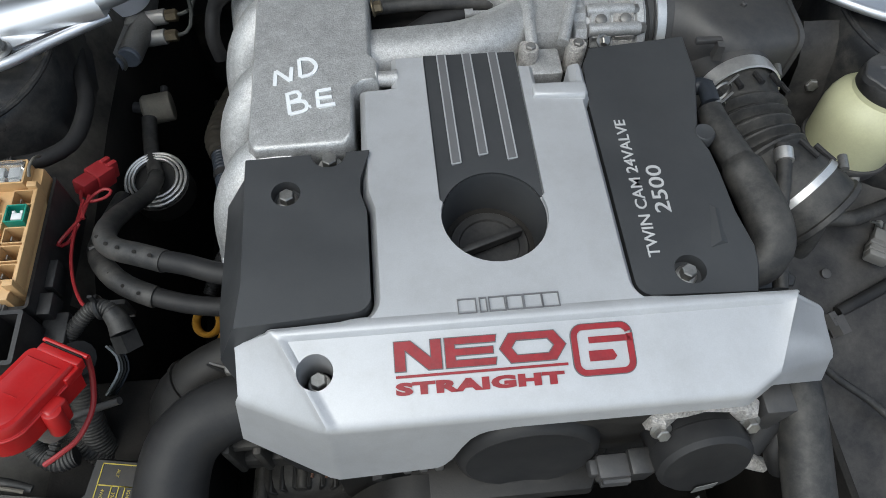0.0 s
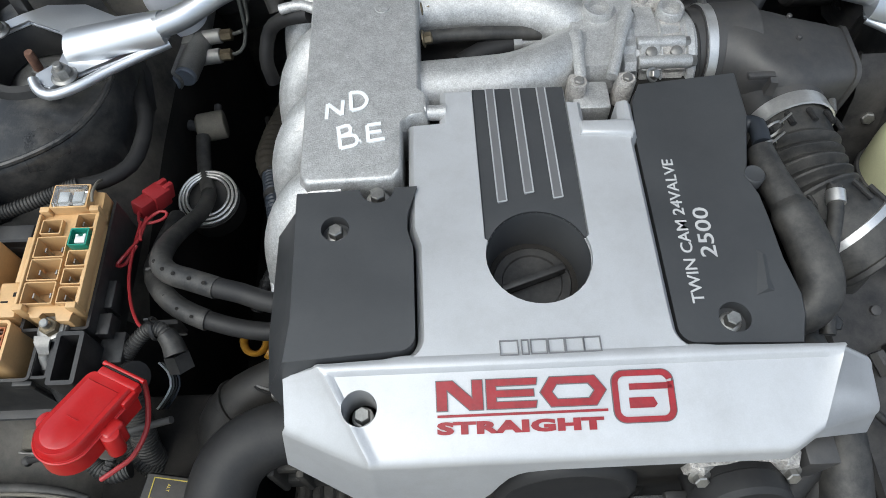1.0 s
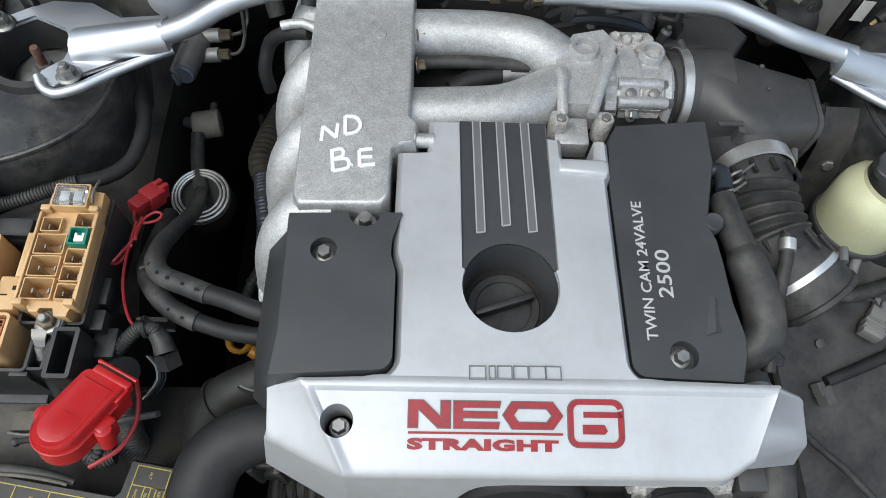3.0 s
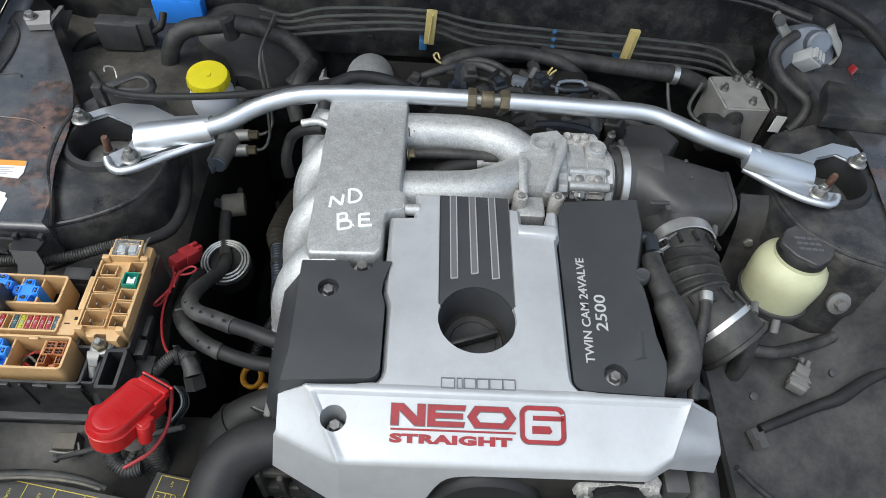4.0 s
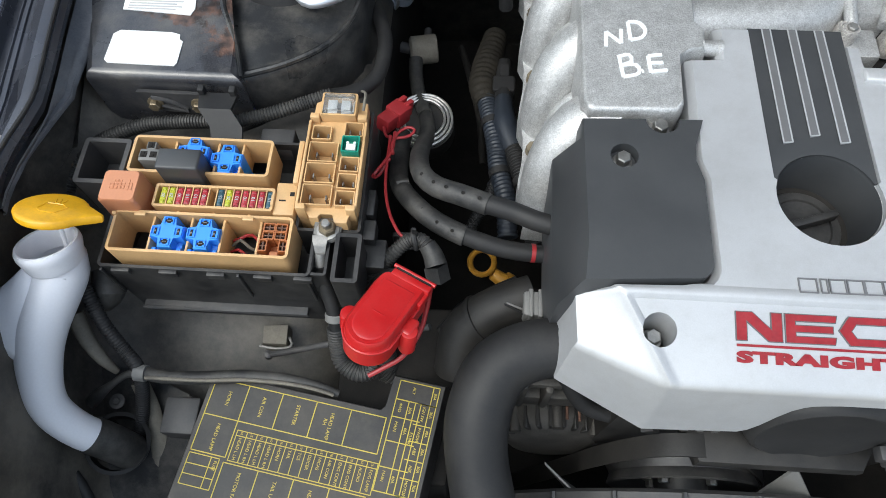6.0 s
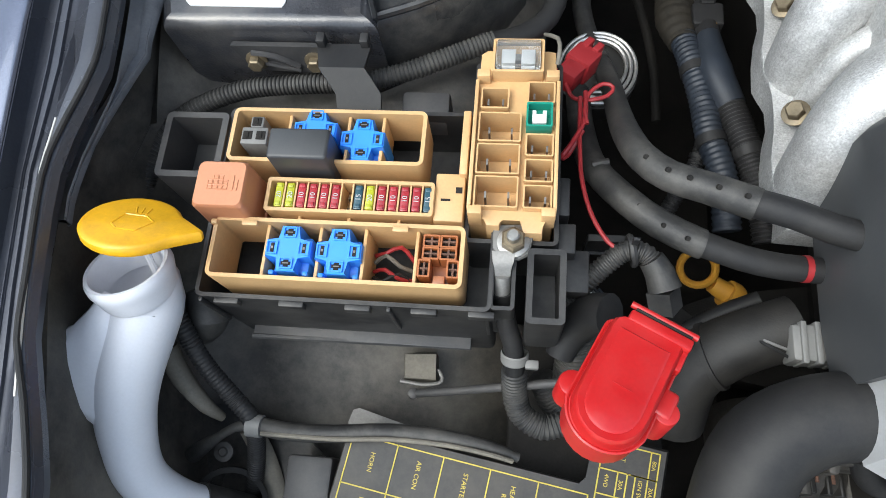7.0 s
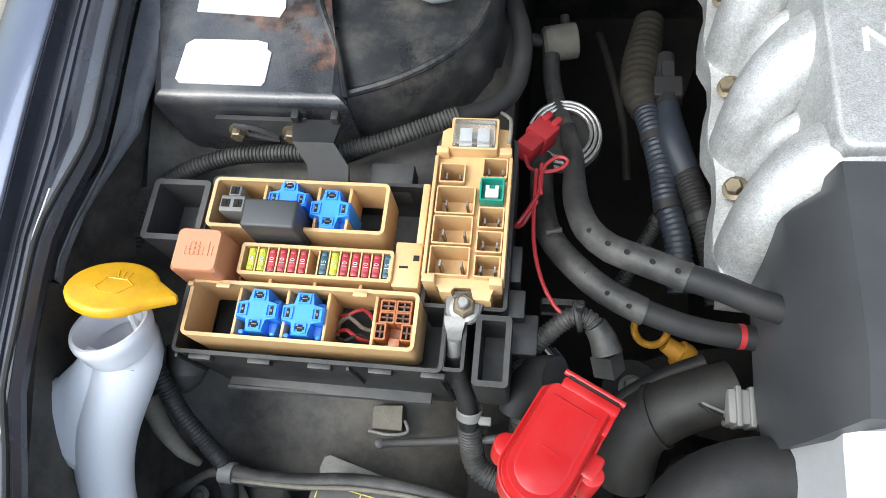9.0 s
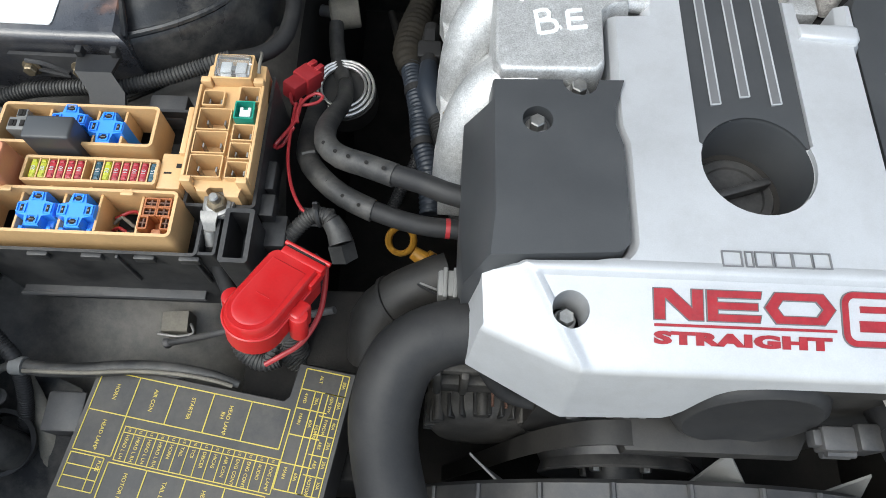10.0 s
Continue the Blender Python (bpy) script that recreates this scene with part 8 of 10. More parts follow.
rd = thing("battery_hold_rod", (-0.33, 0.25, 0.76), "thin dusty hooked battery hold-down rod", "rod")
bm = bmesh.new()
tube(bm, [(-0.409, 0.240, 0.697), (-0.372, 0.2425, 0.716), (-0.325, 0.246, 0.741), (-0.283, 0.249, 0.762), (-0.238, 0.252, 0.783)], 0.0034, 10)
part("rod", bm, "midgrey", rd)
bm = bmesh.new()
lathe(bm, (-0.410, 0.240, 0.697), (0.2, 0, 1), [(0.0045, -0.004), (0.0045, 0.003), (0.003, 0.004)], 14)
part("end_ball", bm, "midgrey", rd)
hose("wiring_conduit", [(-0.286, 0.287, 0.765), (-0.288, 0.273, 0.745), (-0.289, 0.256, 0.720), (-0.286, 0.239, 0.690), (-0.274, 0.231, 0.660)], 0.0125, "hose", "black corrugated conduit diving below the terminal cover", "conduit", ridge=(0.0036, 0.0013))
hose("wiring_conduit", [(-0.311, 0.259, 0.715), (-0.304, 0.245, 0.705), (-0.293, 0.234, 0.695), (-0.277, 0.223, 0.680)], 0.0095, "hose", "thin corrugated conduit along the battery side", "conduit", ridge=(0.0032, 0.0011))
for k, key in enumerate(("label", "pipe", "rubber", "slate")):
    hose("loose_wire", [(x + 0.003 * k, y, z) for x, y, z in [(-0.279, 0.324, 0.735), (-0.270, 0.315, 0.730), (-0.267, 0.302, 0.725), (-0.276, 0.291, 0.715), (-0.287, 0.287, 0.700)]], 0.0012, key, "thin loose wire behind the terminal cover", "wire", n=6, step=0.006, group="loose wires")
bm = bmesh.new()
box(bm, (-0.283, 0.351, 0.745), (-0.249, 0.350, 0.775), 0.003)
solo("lead_connector", bm, "black", "black square lead connector by the terminal cover", "connector")
mt = thing("engine_mount", (-0.13, 0.30, 0.55), "grimy engine mount bracket deep beside the block", "mount")
bm = bmesh.new()
loops(bm, [[(-0.07, 0.27, z), (-0.15, 0.285, z - 0.01), (-0.19, 0.30, z - 0.02), (-0.19, 0.345, z - 0.02), (-0.15, 0.36, z - 0.01), (-0.07, 0.37, z)] for z in (0.585, 0.62)])
part("arm", bm, "void", mt)
bm = bmesh.new()
lathe(bm, (-0.19, 0.322, 0.53), (0, 0, 1), [(0.035, 0), (0.040, 0.02), (0.036, 0.06), (0.028, 0.075)], 24)
part("insulator", bm, "rubber", mt)
bm = bmesh.new()
hexhead(bm, (-0.19, 0.322, 0.605), (0, 0, 1), 0.018, 0.013, 0.012)
part("nut", bm, "tin", mt)

# along the radiator support
hs = thing("front_harness", (-0.44, 0.2, 0.73), "grey sleeved harness with yellow stripe and a tape joint", "harness")
bm = bmesh.new()
tube(bm, [(-0.523, 0.205, 0.738), (-0.498, 0.201, 0.738), (-0.461, 0.202, 0.738), (-0.419, 0.206, 0.738), (-0.377, 0.205, 0.738), (-0.345, 0.201, 0.736), (-0.325, 0.196, 0.730)], [0.0068, 0.0068, 0.0066, 0.0066, 0.0062, 0.005, 0.0035], 14)
part("sleeve", bm, "hose", hs)
bm = bmesh.new()
tube(bm, [(-0.513, 0.198, 0.743), (-0.458, 0.198, 0.744), (-0.417, 0.201, 0.744), (-0.375, 0.200, 0.744), (-0.344, 0.196, 0.742), (-0.329, 0.193, 0.736)], 0.0018, 8)
part("stripe", bm, "sheath", hs)
bm = bmesh.new()
tube(bm, [(-0.525, 0.2035, 0.739), (-0.514, 0.2030, 0.739)], 0.0084, 14)
part("tape_joint", bm, "grey", hs)
bm = bmesh.new()
tube(bm, [(-0.522, 0.205, 0.738), (-0.537, 0.201, 0.735), (-0.552, 0.194, 0.725), (-0.566, 0.187, 0.715), (-0.581, 0.180, 0.700)], [0.005, 0.0035, 0.0035, 0.0055, 0.007], 10)
part("branch", bm, "hose", hs)
hose("wiring_conduit", [(-0.573, 0.274, 0.790), (-0.565, 0.259, 0.780), (-0.553, 0.240, 0.765), (-0.537, 0.222, 0.748), (-0.523, 0.206, 0.738), (-0.529, 0.182, 0.700), (-0.543, 0.148, 0.660), (-0.569, 0.111, 0.620), (-0.584, 0.088, 0.600)], 0.0068, "rubber", "dusty corrugated conduit running down beside the filler neck", "conduit", ridge=(0.0030, 0.0006))
hose("drain_tube", [(-0.590, 0.253, 0.760), (-0.580, 0.233, 0.745), (-0.565, 0.216, 0.730), (-0.556, 0.209, 0.715)], [0.0085, 0.0080, 0.0060, 0.0035], "sheath", "stained beige tube beside the filler neck", "tube")
hose("flat_strap", [(-0.538, 0.203, 0.700), (-0.528, 0.180, 0.680), (-0.520, 0.150, 0.660), (-0.518, 0.119, 0.640), (-0.517, 0.093, 0.620)], 0.009, "sheath", "beige fabric-wrapped strap going down", "strap", flat=0.5)
hose("hood_cable", [(-0.646, 0.211, 0.790), (-0.639, 0.180, 0.750), (-0.617, 0.142, 0.720), (-0.585, 0.110, 0.690), (-0.571, 0.087, 0.670)], 0.0055, "rubber", "black release cable along the wing", "cable")
bm = bmesh.new()
tube(bm, [(-0.565, 0.297, 0.775), (-0.560, 0.278, 0.765), (-0.568, 0.267, 0.755)], [0.012, 0.017, 0.011], 14)
solo("boot_grommet", bm, "hose", "wrinkled dark rubber grommet boot", "grommet")
bm = bmesh.new()
lathe(bm, (-0.549, 0.142, 0.690), (0.35, -0.1, 1), [(0.029, -0.03), (0.031, 0.0), (0.027, 0.002), (0.026, -0.03)], 30, cap=(False, False))
solo("neck_grommet", bm, "rubber", "black rubber grommet round the filler neck base", "grommet")
bm = bmesh.new()
PL = [(-0.749, 0.183, 0.660), (-0.632, 0.224, 0.680), (-0.554, 0.221, 0.690), (-0.491, 0.197, 0.690), (-0.460, 0.168, 0.680), (-0.487, 0.063, 0.620), (-0.668, 0.048, 0.620)]
loops(bm, [[(x, y, z - 0.012) for x, y, z in PL], [(x, y, z - 0.008) for x, y, z in PL]])
solo("lamp_panel", bm, "apron", "dusty dark front panel behind the headlamp", "panel", kind="structure")
bm = bmesh.new()
box(bm, (-0.497, 0.150, 0.690), (-0.462, 0.186, 0.722), 0.003)
solo("relay_case", bm, "midgrey", "dusty grey relay case beside the loose lid", "relay")
bm = bmesh.new()
lathe(bm, (-0.561, 0.184, 0.688), (0, -0.1, 1), [(0.008, 0), (0.008, 0.002), (0.004, 0.0025), (0.003, 0.004)], 16)
solo("push_clip", bm, "midgrey", "grey push clip in the front panel", "clip")

# dipstick, sensor plug
dp = thing("oil_dipstick", (-0.18, 0.345, 0.66), "ochre plastic dipstick handle with pull ring", "dipstick")
bm = bmesh.new()
c = Vector((-0.190, 0.352, 0.712))
ring = []
ax = Vector((-0.25, -0.35, 0.9)).normalized()
u, w = frame_of(ax)
for k in range(20):
    a = 2 * math.pi * k / 20
    dvec = u * math.cos(a) + w * math.sin(a)
    ring.append([c + dvec * (0.0135 + 0.0032 * math.cos(b)) + ax * 0.007 * math.sin(b) for b in [2 * math.pi * j / 8 for j in range(8)]])
loops(bm, ring + [ring[0]], cap=(False, False))
part("ring", bm, "ochre", dp)
bm = bmesh.new()
tube(bm, [(-0.178, 0.342, 0.706), (-0.162, 0.334, 0.700)], [0.007, 0.009], 12)
lathe(bm, (-0.164, 0.335, 0.700), (0.6, -0.3, -0.3), [(0.0115, -0.003), (0.0125, 0.004), (0.0115, 0.008)], 18)
part("stem", bm, "ochre", dp)
bm = bmesh.new()
tube(bm, [(-0.162, 0.334, 0.700), (-0.13, 0.315, 0.68), (-0.09, 0.30, 0.60)], 0.006, 10)
part("tube", bm, "rubber", dp)
sp = thing("sensor_plug", (-0.137, 0.281, 0.76), "pale grey ribbed sensor plug with bare wires", "connector")
bm = bmesh.new()
box(bm, (-0.151, 0.268, 0.762), (-0.118, 0.293, 0.785), 0.003)
part("plug", bm, "grey", sp)
for k in range(3):
    bm = bmesh.new()
    box(bm, (-0.146 + 0.009 * k, 0.2665, 0.768), (-0.142 + 0.009 * k, 0.2945, 0.787), 0.001)
    part("rib", bm, "grey", sp)
for k in range(4):
    bm = bmesh.new()
    tube(bm, [(-0.150, 0.272 + 0.005 * k, 0.774), (-0.162, 0.276 + 0.004 * k, 0.780 - 0.002 * k), (-0.172, 0.285 + 0.001 * k, 0.772)], 0.0011, 6)
    part("wire", bm, "grey" if k % 2 else "rubber", sp)
elb = thing("coolant_elbow", (-0.18, 0.26, 0.68), "black moulded coolant elbow with a raised band, beside the engine", "hose")
bm = bmesh.new()
tube(bm, [(-0.211, 0.234, 0.700), (-0.207, 0.262, 0.730), (-0.191, 0.276, 0.745), (-0.170, 0.286, 0.755), (-0.139, 0.297, 0.760)], [0.024, 0.024, 0.023, 0.022, 0.022], 20)
part("pipe", bm, "grime", elb)
bm = bmesh.new()
tube(bm, [(-0.193, 0.275, 0.744), (-0.190, 0.276, 0.746)], 0.0252, 20)
part("band", bm, "grime", elb)
hose("fuel_pipe", [(-0.230, 0.274, 0.700), (-0.209, 0.294, 0.715), (-0.180, 0.311, 0.725), (-0.152, 0.322, 0.735)], 0.007, "rubber", "black pipe passing under the dipstick", "pipe")
bm = bmesh.new()
lathe(bm, (-0.120, 0.305, 0.800), (-0.3, -0.2, 1), [(0.010, 0), (0.010, 0.006), (0.006, 0.007), (0.006, 0.014)], 16)
solo("bleed_screw", bm, "brass", "small brass bleed screw by the heater hoses", "screw")

# ---- front of the engine ----
rh = thing("radiator_hose", (-0.19, 0.15, 0.72), "thick dusty black upper radiator hose", "hose")
bm = bmesh.new()
tube(bm, [(-0.060, 0.236, 0.800), (-0.110, 0.235, 0.800), (-0.150, 0.228, 0.798), (-0.178, 0.208, 0.790), (-0.190, 0.172, 0.774), (-0.189, 0.140, 0.757), (-0.181, 0.105, 0.740), (-0.172, 0.06, 0.728), (-0.165, 0.0, 0.72)],
     [0.026, 0.0265, 0.0275, 0.0290, 0.0295, 0.0285, 0.029, 0.029, 0.029], 28, step=0.008)
part("pipe", bm, "rubber", rh)
bm = bmesh.new()
tube(bm, [(-0.086, 0.2355, 0.800), (-0.096, 0.2355, 0.800)], 0.0276, 28)
part("clamp", bm, "steel", rh)
rh2 = thing("radiator_hose", (0.345, 0.15, 0.70), "black rubber hose running forward beside the engine", "hose")
bm = bmesh.new()
tube(bm, [(0.345, 0.300, 0.780), (0.348, 0.240, 0.790), (0.349, 0.200, 0.785), (0.346, 0.14, 0.765), (0.340, 0.05, 0.735), (0.338, -0.03, 0.71)], 0.0215, 22)
part("pipe", bm, "hose", rh2)
bm = bmesh.new()
tube(bm, [(0.3458, 0.284, 0.7828), (0.3462, 0.274, 0.7845)], 0.0226, 22)
part("clamp", bm, "steel", rh2)
tc = thing("timing_cover", (0.1, 0.19, 0.66), "black plastic timing cover with round domed cap", "timing cover")
bm = bmesh.new()
prism(bm, [(-0.06, 0.185), (0.27, 0.185), (0.27, 0.222), (-0.06, 0.222)], 0.55, 0.842, 0.008)
part("back_cover", bm, "grime", tc)
bm = bmesh.new()
lathe(bm, (0.105, 0.205, 0.782), (0, -1, 0.16), [(0.062, 0), (0.061, 0.026), (0.058, 0.033), (0.053, 0.036), (0.048, 0.0345), (0.0, 0.035)], 48, cap=(False, False))
part("cap", bm, "satin", tc)
bm = bmesh.new()
prism(bm, [(0.015, 0.150), (0.165, 0.150), (0.190, 0.190), (0.0, 0.190)], 0.722, 0.740, 0.006)
part("lower_shelf", bm, "grime", tc)
cs = thing("cam_sensor", (0.245, 0.17, 0.74), "black round cam sensor on a corroded aluminium bracket", "sensor")
bm = bmesh.new()
lathe(bm, (0.243, 0.196, 0.788), (0.03, -0.92, 0.30), [(0.040, 0), (0.040, 0.030), (0.041, 0.031), (0.040, 0.046), (0.036, 0.050), (0.0, 0.051)], 40, cap=(False, False))
part("housing", bm, "satin", cs)
bm = bmesh.new()
prism(bm, [(0.197, 0.180), (0.208, 0.176), (0.222, 0.187), (0.240, 0.190), (0.262, 0.188), (0.272, 0.178), (0.284, 0.179), (0.289, 0.190), (0.285, 0.198), (0.200, 0.198), (0.194, 0.190)], 0.818, 0.838, 0.005)
part("bracket", bm, "crust", cs, "white corroded aluminium flange")
for x in (0.207, 0.280):
    bm = bmesh.new()
    hexhead(bm, (x, 0.1775, 0.824), (0, -0.8, 0.5), 0.012, 0.009, 0.007)
    part("bolt", bm, "steel", cs)
bm = bmesh.new()
box(bm, (-0.010, -0.007, 0), (0.010, 0.007, 0.0006), mtx=pose(0.2500, 0.1385, 0.7740, 84, 0, 8))
part("rating_sticker", bm, "grey", cs)
bm = bmesh.new()
box(bm, (0.186, 0.150, 0.765), (0.206, 0.172, 0.795), 0.003)
part("socket", bm, "black", cs)
sg = thing("sensor_plug", (0.170, 0.155, 0.76), "grey three-pin sensor plug", "connector")
bm = bmesh.new()
box(bm, (0.160, 0.150, 0.770), (0.188, 0.170, 0.790), 0.003)
box(bm, (0.154, 0.154, 0.774), (0.162, 0.167, 0.787), 0.002)
part("plug", bm, "midgrey", sg)
for k in range(2):
    bm = bmesh.new()
    tube(bm, [(0.163, 0.149, 0.776 + 0.008 * k), (0.186, 0.149, 0.776 + 0.008 * k)], 0.0035, 8)
    part("rib", bm, "midgrey", sg)
hose("coolant_pipe", [(0.303, 0.171, 0.760), (0.315, 0.183, 0.770), (0.328, 0.195, 0.775), (0.334, 0.209, 0.780)], 0.013, "rubber", "short black hose by the cam sensor", n=14)
hose("coolant_pipe", [(0.337, 0.153, 0.740), (0.328, 0.169, 0.760), (0.340, 0.188, 0.770), (0.348, 0.214, 0.775)], 0.010, "rubber", "black moulded hose with steel clip", n=14)
bm = bmesh.new()
box(bm, (0.292, 0.180, 0.775), (0.318, 0.205, 0.835), 0.002)
solo("bracket_tab", bm, "midgrey", "grey steel bracket tab behind the cam sensor", "bracket")
bm = bmesh.new()
tube(bm, [(0.301, 0.171, 0.740), (0.316, 0.164, 0.730), (0.331, 0.160, 0.725)], [0.010, 0.008, 0.007], 10)
solo("drain_cock", bm, "crust", "corroded alloy drain fitting under the sensor", "fitting")

fs = thing("fan_shroud", (0.08, 0.08, 0.46), "grey-black plastic radiator fan shroud with ribs", "fan shroud")
bm = bmesh.new()
rings = []
CX, CZ = 0.085, 0.43
for k in range(41):
    a = radians(180 * k / 40)
    c, s = math.cos(a), math.sin(a)
    rings.append([(CX + c * r, y, CZ + s * r) for r, y in ((0.262, 0.128), (0.268, 0.132), (0.274, 0.128), (0.276, 0.06), (0.285, 0.03), (0.270, 0.03), (0.262, 0.06))])
loops(bm, rings)
part("ring", bm, "midgrey", fs)
for k in range(9):
    a = radians(35 + 14 * k)
    bm = bmesh.new()
    tube(bm, [(CX + 0.2765 * math.cos(a), 0.128, CZ + 0.2765 * math.sin(a)), (CX + 0.2785 * math.cos(a), 0.05, CZ + 0.2785 * math.sin(a))], 0.003, 6)
    part("rib", bm, "midgrey", fs)
bm = bmesh.new()
box(bm, (-0.29, -0.02, 0.34), (0.46, 0.03, 0.66), 0.02)
part("panel", bm, "black", fs)
fn = thing("cooling_fan", (0.085, 0.15, 0.43), "grey plastic engine cooling fan at rest", "fan")
bm = bmesh.new()
lathe(bm, (0.085, 0.140, 0.43), (0, -1, 0), [(0.07, 0), (0.075, 0.02), (0.07, 0.05), (0.03, 0.055)], 36)
part("hub", bm, "black", fn)
for k in range(7):
    a = radians(75 + 51.43 * k)
    mm = pose(0.085, 0.106, 0.43) @ Matrix.Rotation(-a + math.pi / 2, 4, 'Y')
    bm = bmesh.new()
    loops(bm, [[mm @ Vector((-0.035, 0.02, 0.06)), mm @ Vector((0.035, -0.012, 0.06)), mm @ Vector((0.035, -0.016, 0.06)), mm @ Vector((-0.035, 0.016, 0.06))],
               [mm @ Vector((-0.045, 0.024, 0.20)), mm @ Vector((0.030, -0.012, 0.20)), mm @ Vector((0.030, -0.015, 0.20)), mm @ Vector((-0.045, 0.021, 0.20))],
               [mm @ Vector((-0.040, 0.052, 0.278)), mm @ Vector((0.004, 0.004, 0.250)), mm @ Vector((0.004, 0.001, 0.250)), mm @ Vector((-0.040, 0.049, 0.278))]])
    part("blade", bm, "grey", fn)
pu = thing("water_pump_pulley", (0.02, 0.19, 0.60), "black belt pulley with four bolts", "pulley")
bm = bmesh.new()
lathe(bm, (0.040, 0.168, 0.600), (0, -1, 0), [(0.075, 0), (0.080, 0.002), (0.076, 0.012), (0.080, 0.022), (0.078, 0.024), (0.060, 0.020), (0.045, 0.012), (0.030, 0.012), (0.028, 0.03), (0.0, 0.03)], 48, cap=(False, False))
part("disc", bm, "black", pu)
for k in range(4):
    a = radians(45 + 90 * k)
    bm = bmesh.new()
    hexhead(bm, (0.040 + 0.036 * math.cos(a), 0.154, 0.600 + 0.036 * math.sin(a)), (0, -1, 0), 0.012, 0.009, 0.008)
    part("bolt", bm, "steel", pu)
bm = bmesh.new()
B1 = [(-0.196, 0.176, 0.049), (-0.131, 0.176, 0.336), (-0.088, 0.176, 0.516), (-0.058, 0.176, 0.643), (-0.030, 0.176, 0.712), (-0.001, 0.176, 0.740), (0.035, 0.176, 0.734), (0.080, 0.176, 0.690), (0.147, 0.176, 0.564)]
loops(bm, [[(x, 0.155, z), (x, 0.176, z), (x, 0.176, z - 0.005), (x, 0.155, z - 0.005)] for x, y, z in spline(B1, 0.006)])
solo("drive_belt", bm, "grime", "black ribbed drive belt over the pulleys", "belt")
al = thing("alternator", (-0.115, 0.2, 0.52), "dull aluminium alternator with slotted cooling vents", "alternator")
AC = Vector((-0.102, 0.186, 0.600))
AX = Vector((0.0, -1.0, 0.12)).normalized()
bm = bmesh.new()
lathe(bm, AC, AX, [(0.050, -0.075), (0.056, -0.066), (0.056, -0.034), (0.0585, -0.033), (0.0585, -0.012), (0.0555, -0.004), (0.0470, 0.004), (0.030, 0.007), (0.012, 0.008)], 48)
part("housing", bm, "grimy_alloy", al)
ua, wa = frame_of(AX)
for k in range(26):
    a = 2 * math.pi * k / 26
    dvec = ua * math.cos(a) + wa * math.sin(a)
    side = AX.cross(dvec)
    if dvec.z < -0.2 or k % 7 == 3:
        continue
    bm = bmesh.new()
    mm = Matrix((dvec, side, AX)).transposed().to_4x4()
    mm.translation = AC
    box(bm, (0.046, -0.0024, -0.022), (0.0592, 0.0024, 0.0025), 0.001, 1, mtx=mm)
    part("slot", bm, "grime", al)
for a in (100, 114):
    bm = bmesh.new()
    dvec = ua * math.cos(radians(a)) + wa * math.sin(radians(a))
    tube(bm, [AC + dvec * 0.0596 - AX * 0.020, AC + dvec * 0.0592 - AX * 0.006], 0.0016, 8, step=0.004)
    part("winding", bm, "rusty", al, "copper-coloured winding behind the slots")
for k in range(3):
    a = radians(40 + 50 * k)
    dvec = ua * math.cos(a) + wa * math.sin(a)
    bm = bmesh.new()
    cyl(bm, AC + dvec * 0.056 - AX * 0.040, AC + dvec * 0.056 + AX * 0.004, 0.0060, 12, 0.001)
    part("lug", bm, "grimy_alloy", al)
bm = bmesh.new()
box(bm, (-0.150, 0.205, 0.690), (-0.070, 0.222, 0.720), 0.004)
box(bm, (-0.152, 0.200, 0.70), (-0.144, 0.222, 0.775), 0.003)
box(bm, (-0.128, 0.200, 0.70), (-0.120, 0.222, 0.765), 0.003)
box(bm, (-0.15, 0.206, 0.755), (-0.110, 0.222, 0.768), 0.003)
part("bracket", bm, "grimy_alloy", al)
bm = bmesh.new()
tube(bm, [(-0.110, 0.215, 0.77), (-0.09, 0.20, 0.735), (-0.06, 0.195, 0.715), (-0.02, 0.195, 0.715)], 0.0085, 12)
part("vent_pipe", bm, "rubber", al)
bm = bmesh.new()
cyl(bm, (-0.020, 0.200, 0.712), (-0.020, 0.180, 0.712), 0.009, 4)
solo("adjuster_bolt", bm, "midgrey", "square adjuster bolt on the alternator arm", "bolt")
for x in (0.0, 0.014, 0.028):
    bm = bmesh.new()
    box(bm, (x, 0.178, 0.735), (x + 0.008, 0.186, 0.800), 0.002)
    solo("cover_rib", bm, "tin", "dull metal rib under the cover front", "bracket", "metal ribs")

# ---- behind the engine ----
for k in range(4):
    zz, yy = 0.842 - 0.013 * k, 0.968 - 0.004 * k
    pts = [(-0.27, yy, zz + 0.006), (-0.22, yy, zz - 0.004 + 0.003 * k), (-0.16, yy, zz + 0.014), (-0.05, yy, zz + 0.022 + 0.002 * k), (0.03, yy, zz + 0.020 + 0.003 * k), (0.07, yy, zz + 0.012 + 0.001 * k), (0.12, yy, zz + 0.004), (0.24, yy, zz - 0.002), (0.40, yy, zz - 0.008), (0.53, yy, zz - 0.020), (0.57 + 0.012 * k, yy - 0.02, zz - 0.045), (0.585 + 0.008 * k, 0.90, zz - 0.04)]
    hose("brake_line", [pts[0]] + pts[1:], 0.0032, "pipe", "thin brake line along the firewall", "pipe", n=8, group="firewall lines")
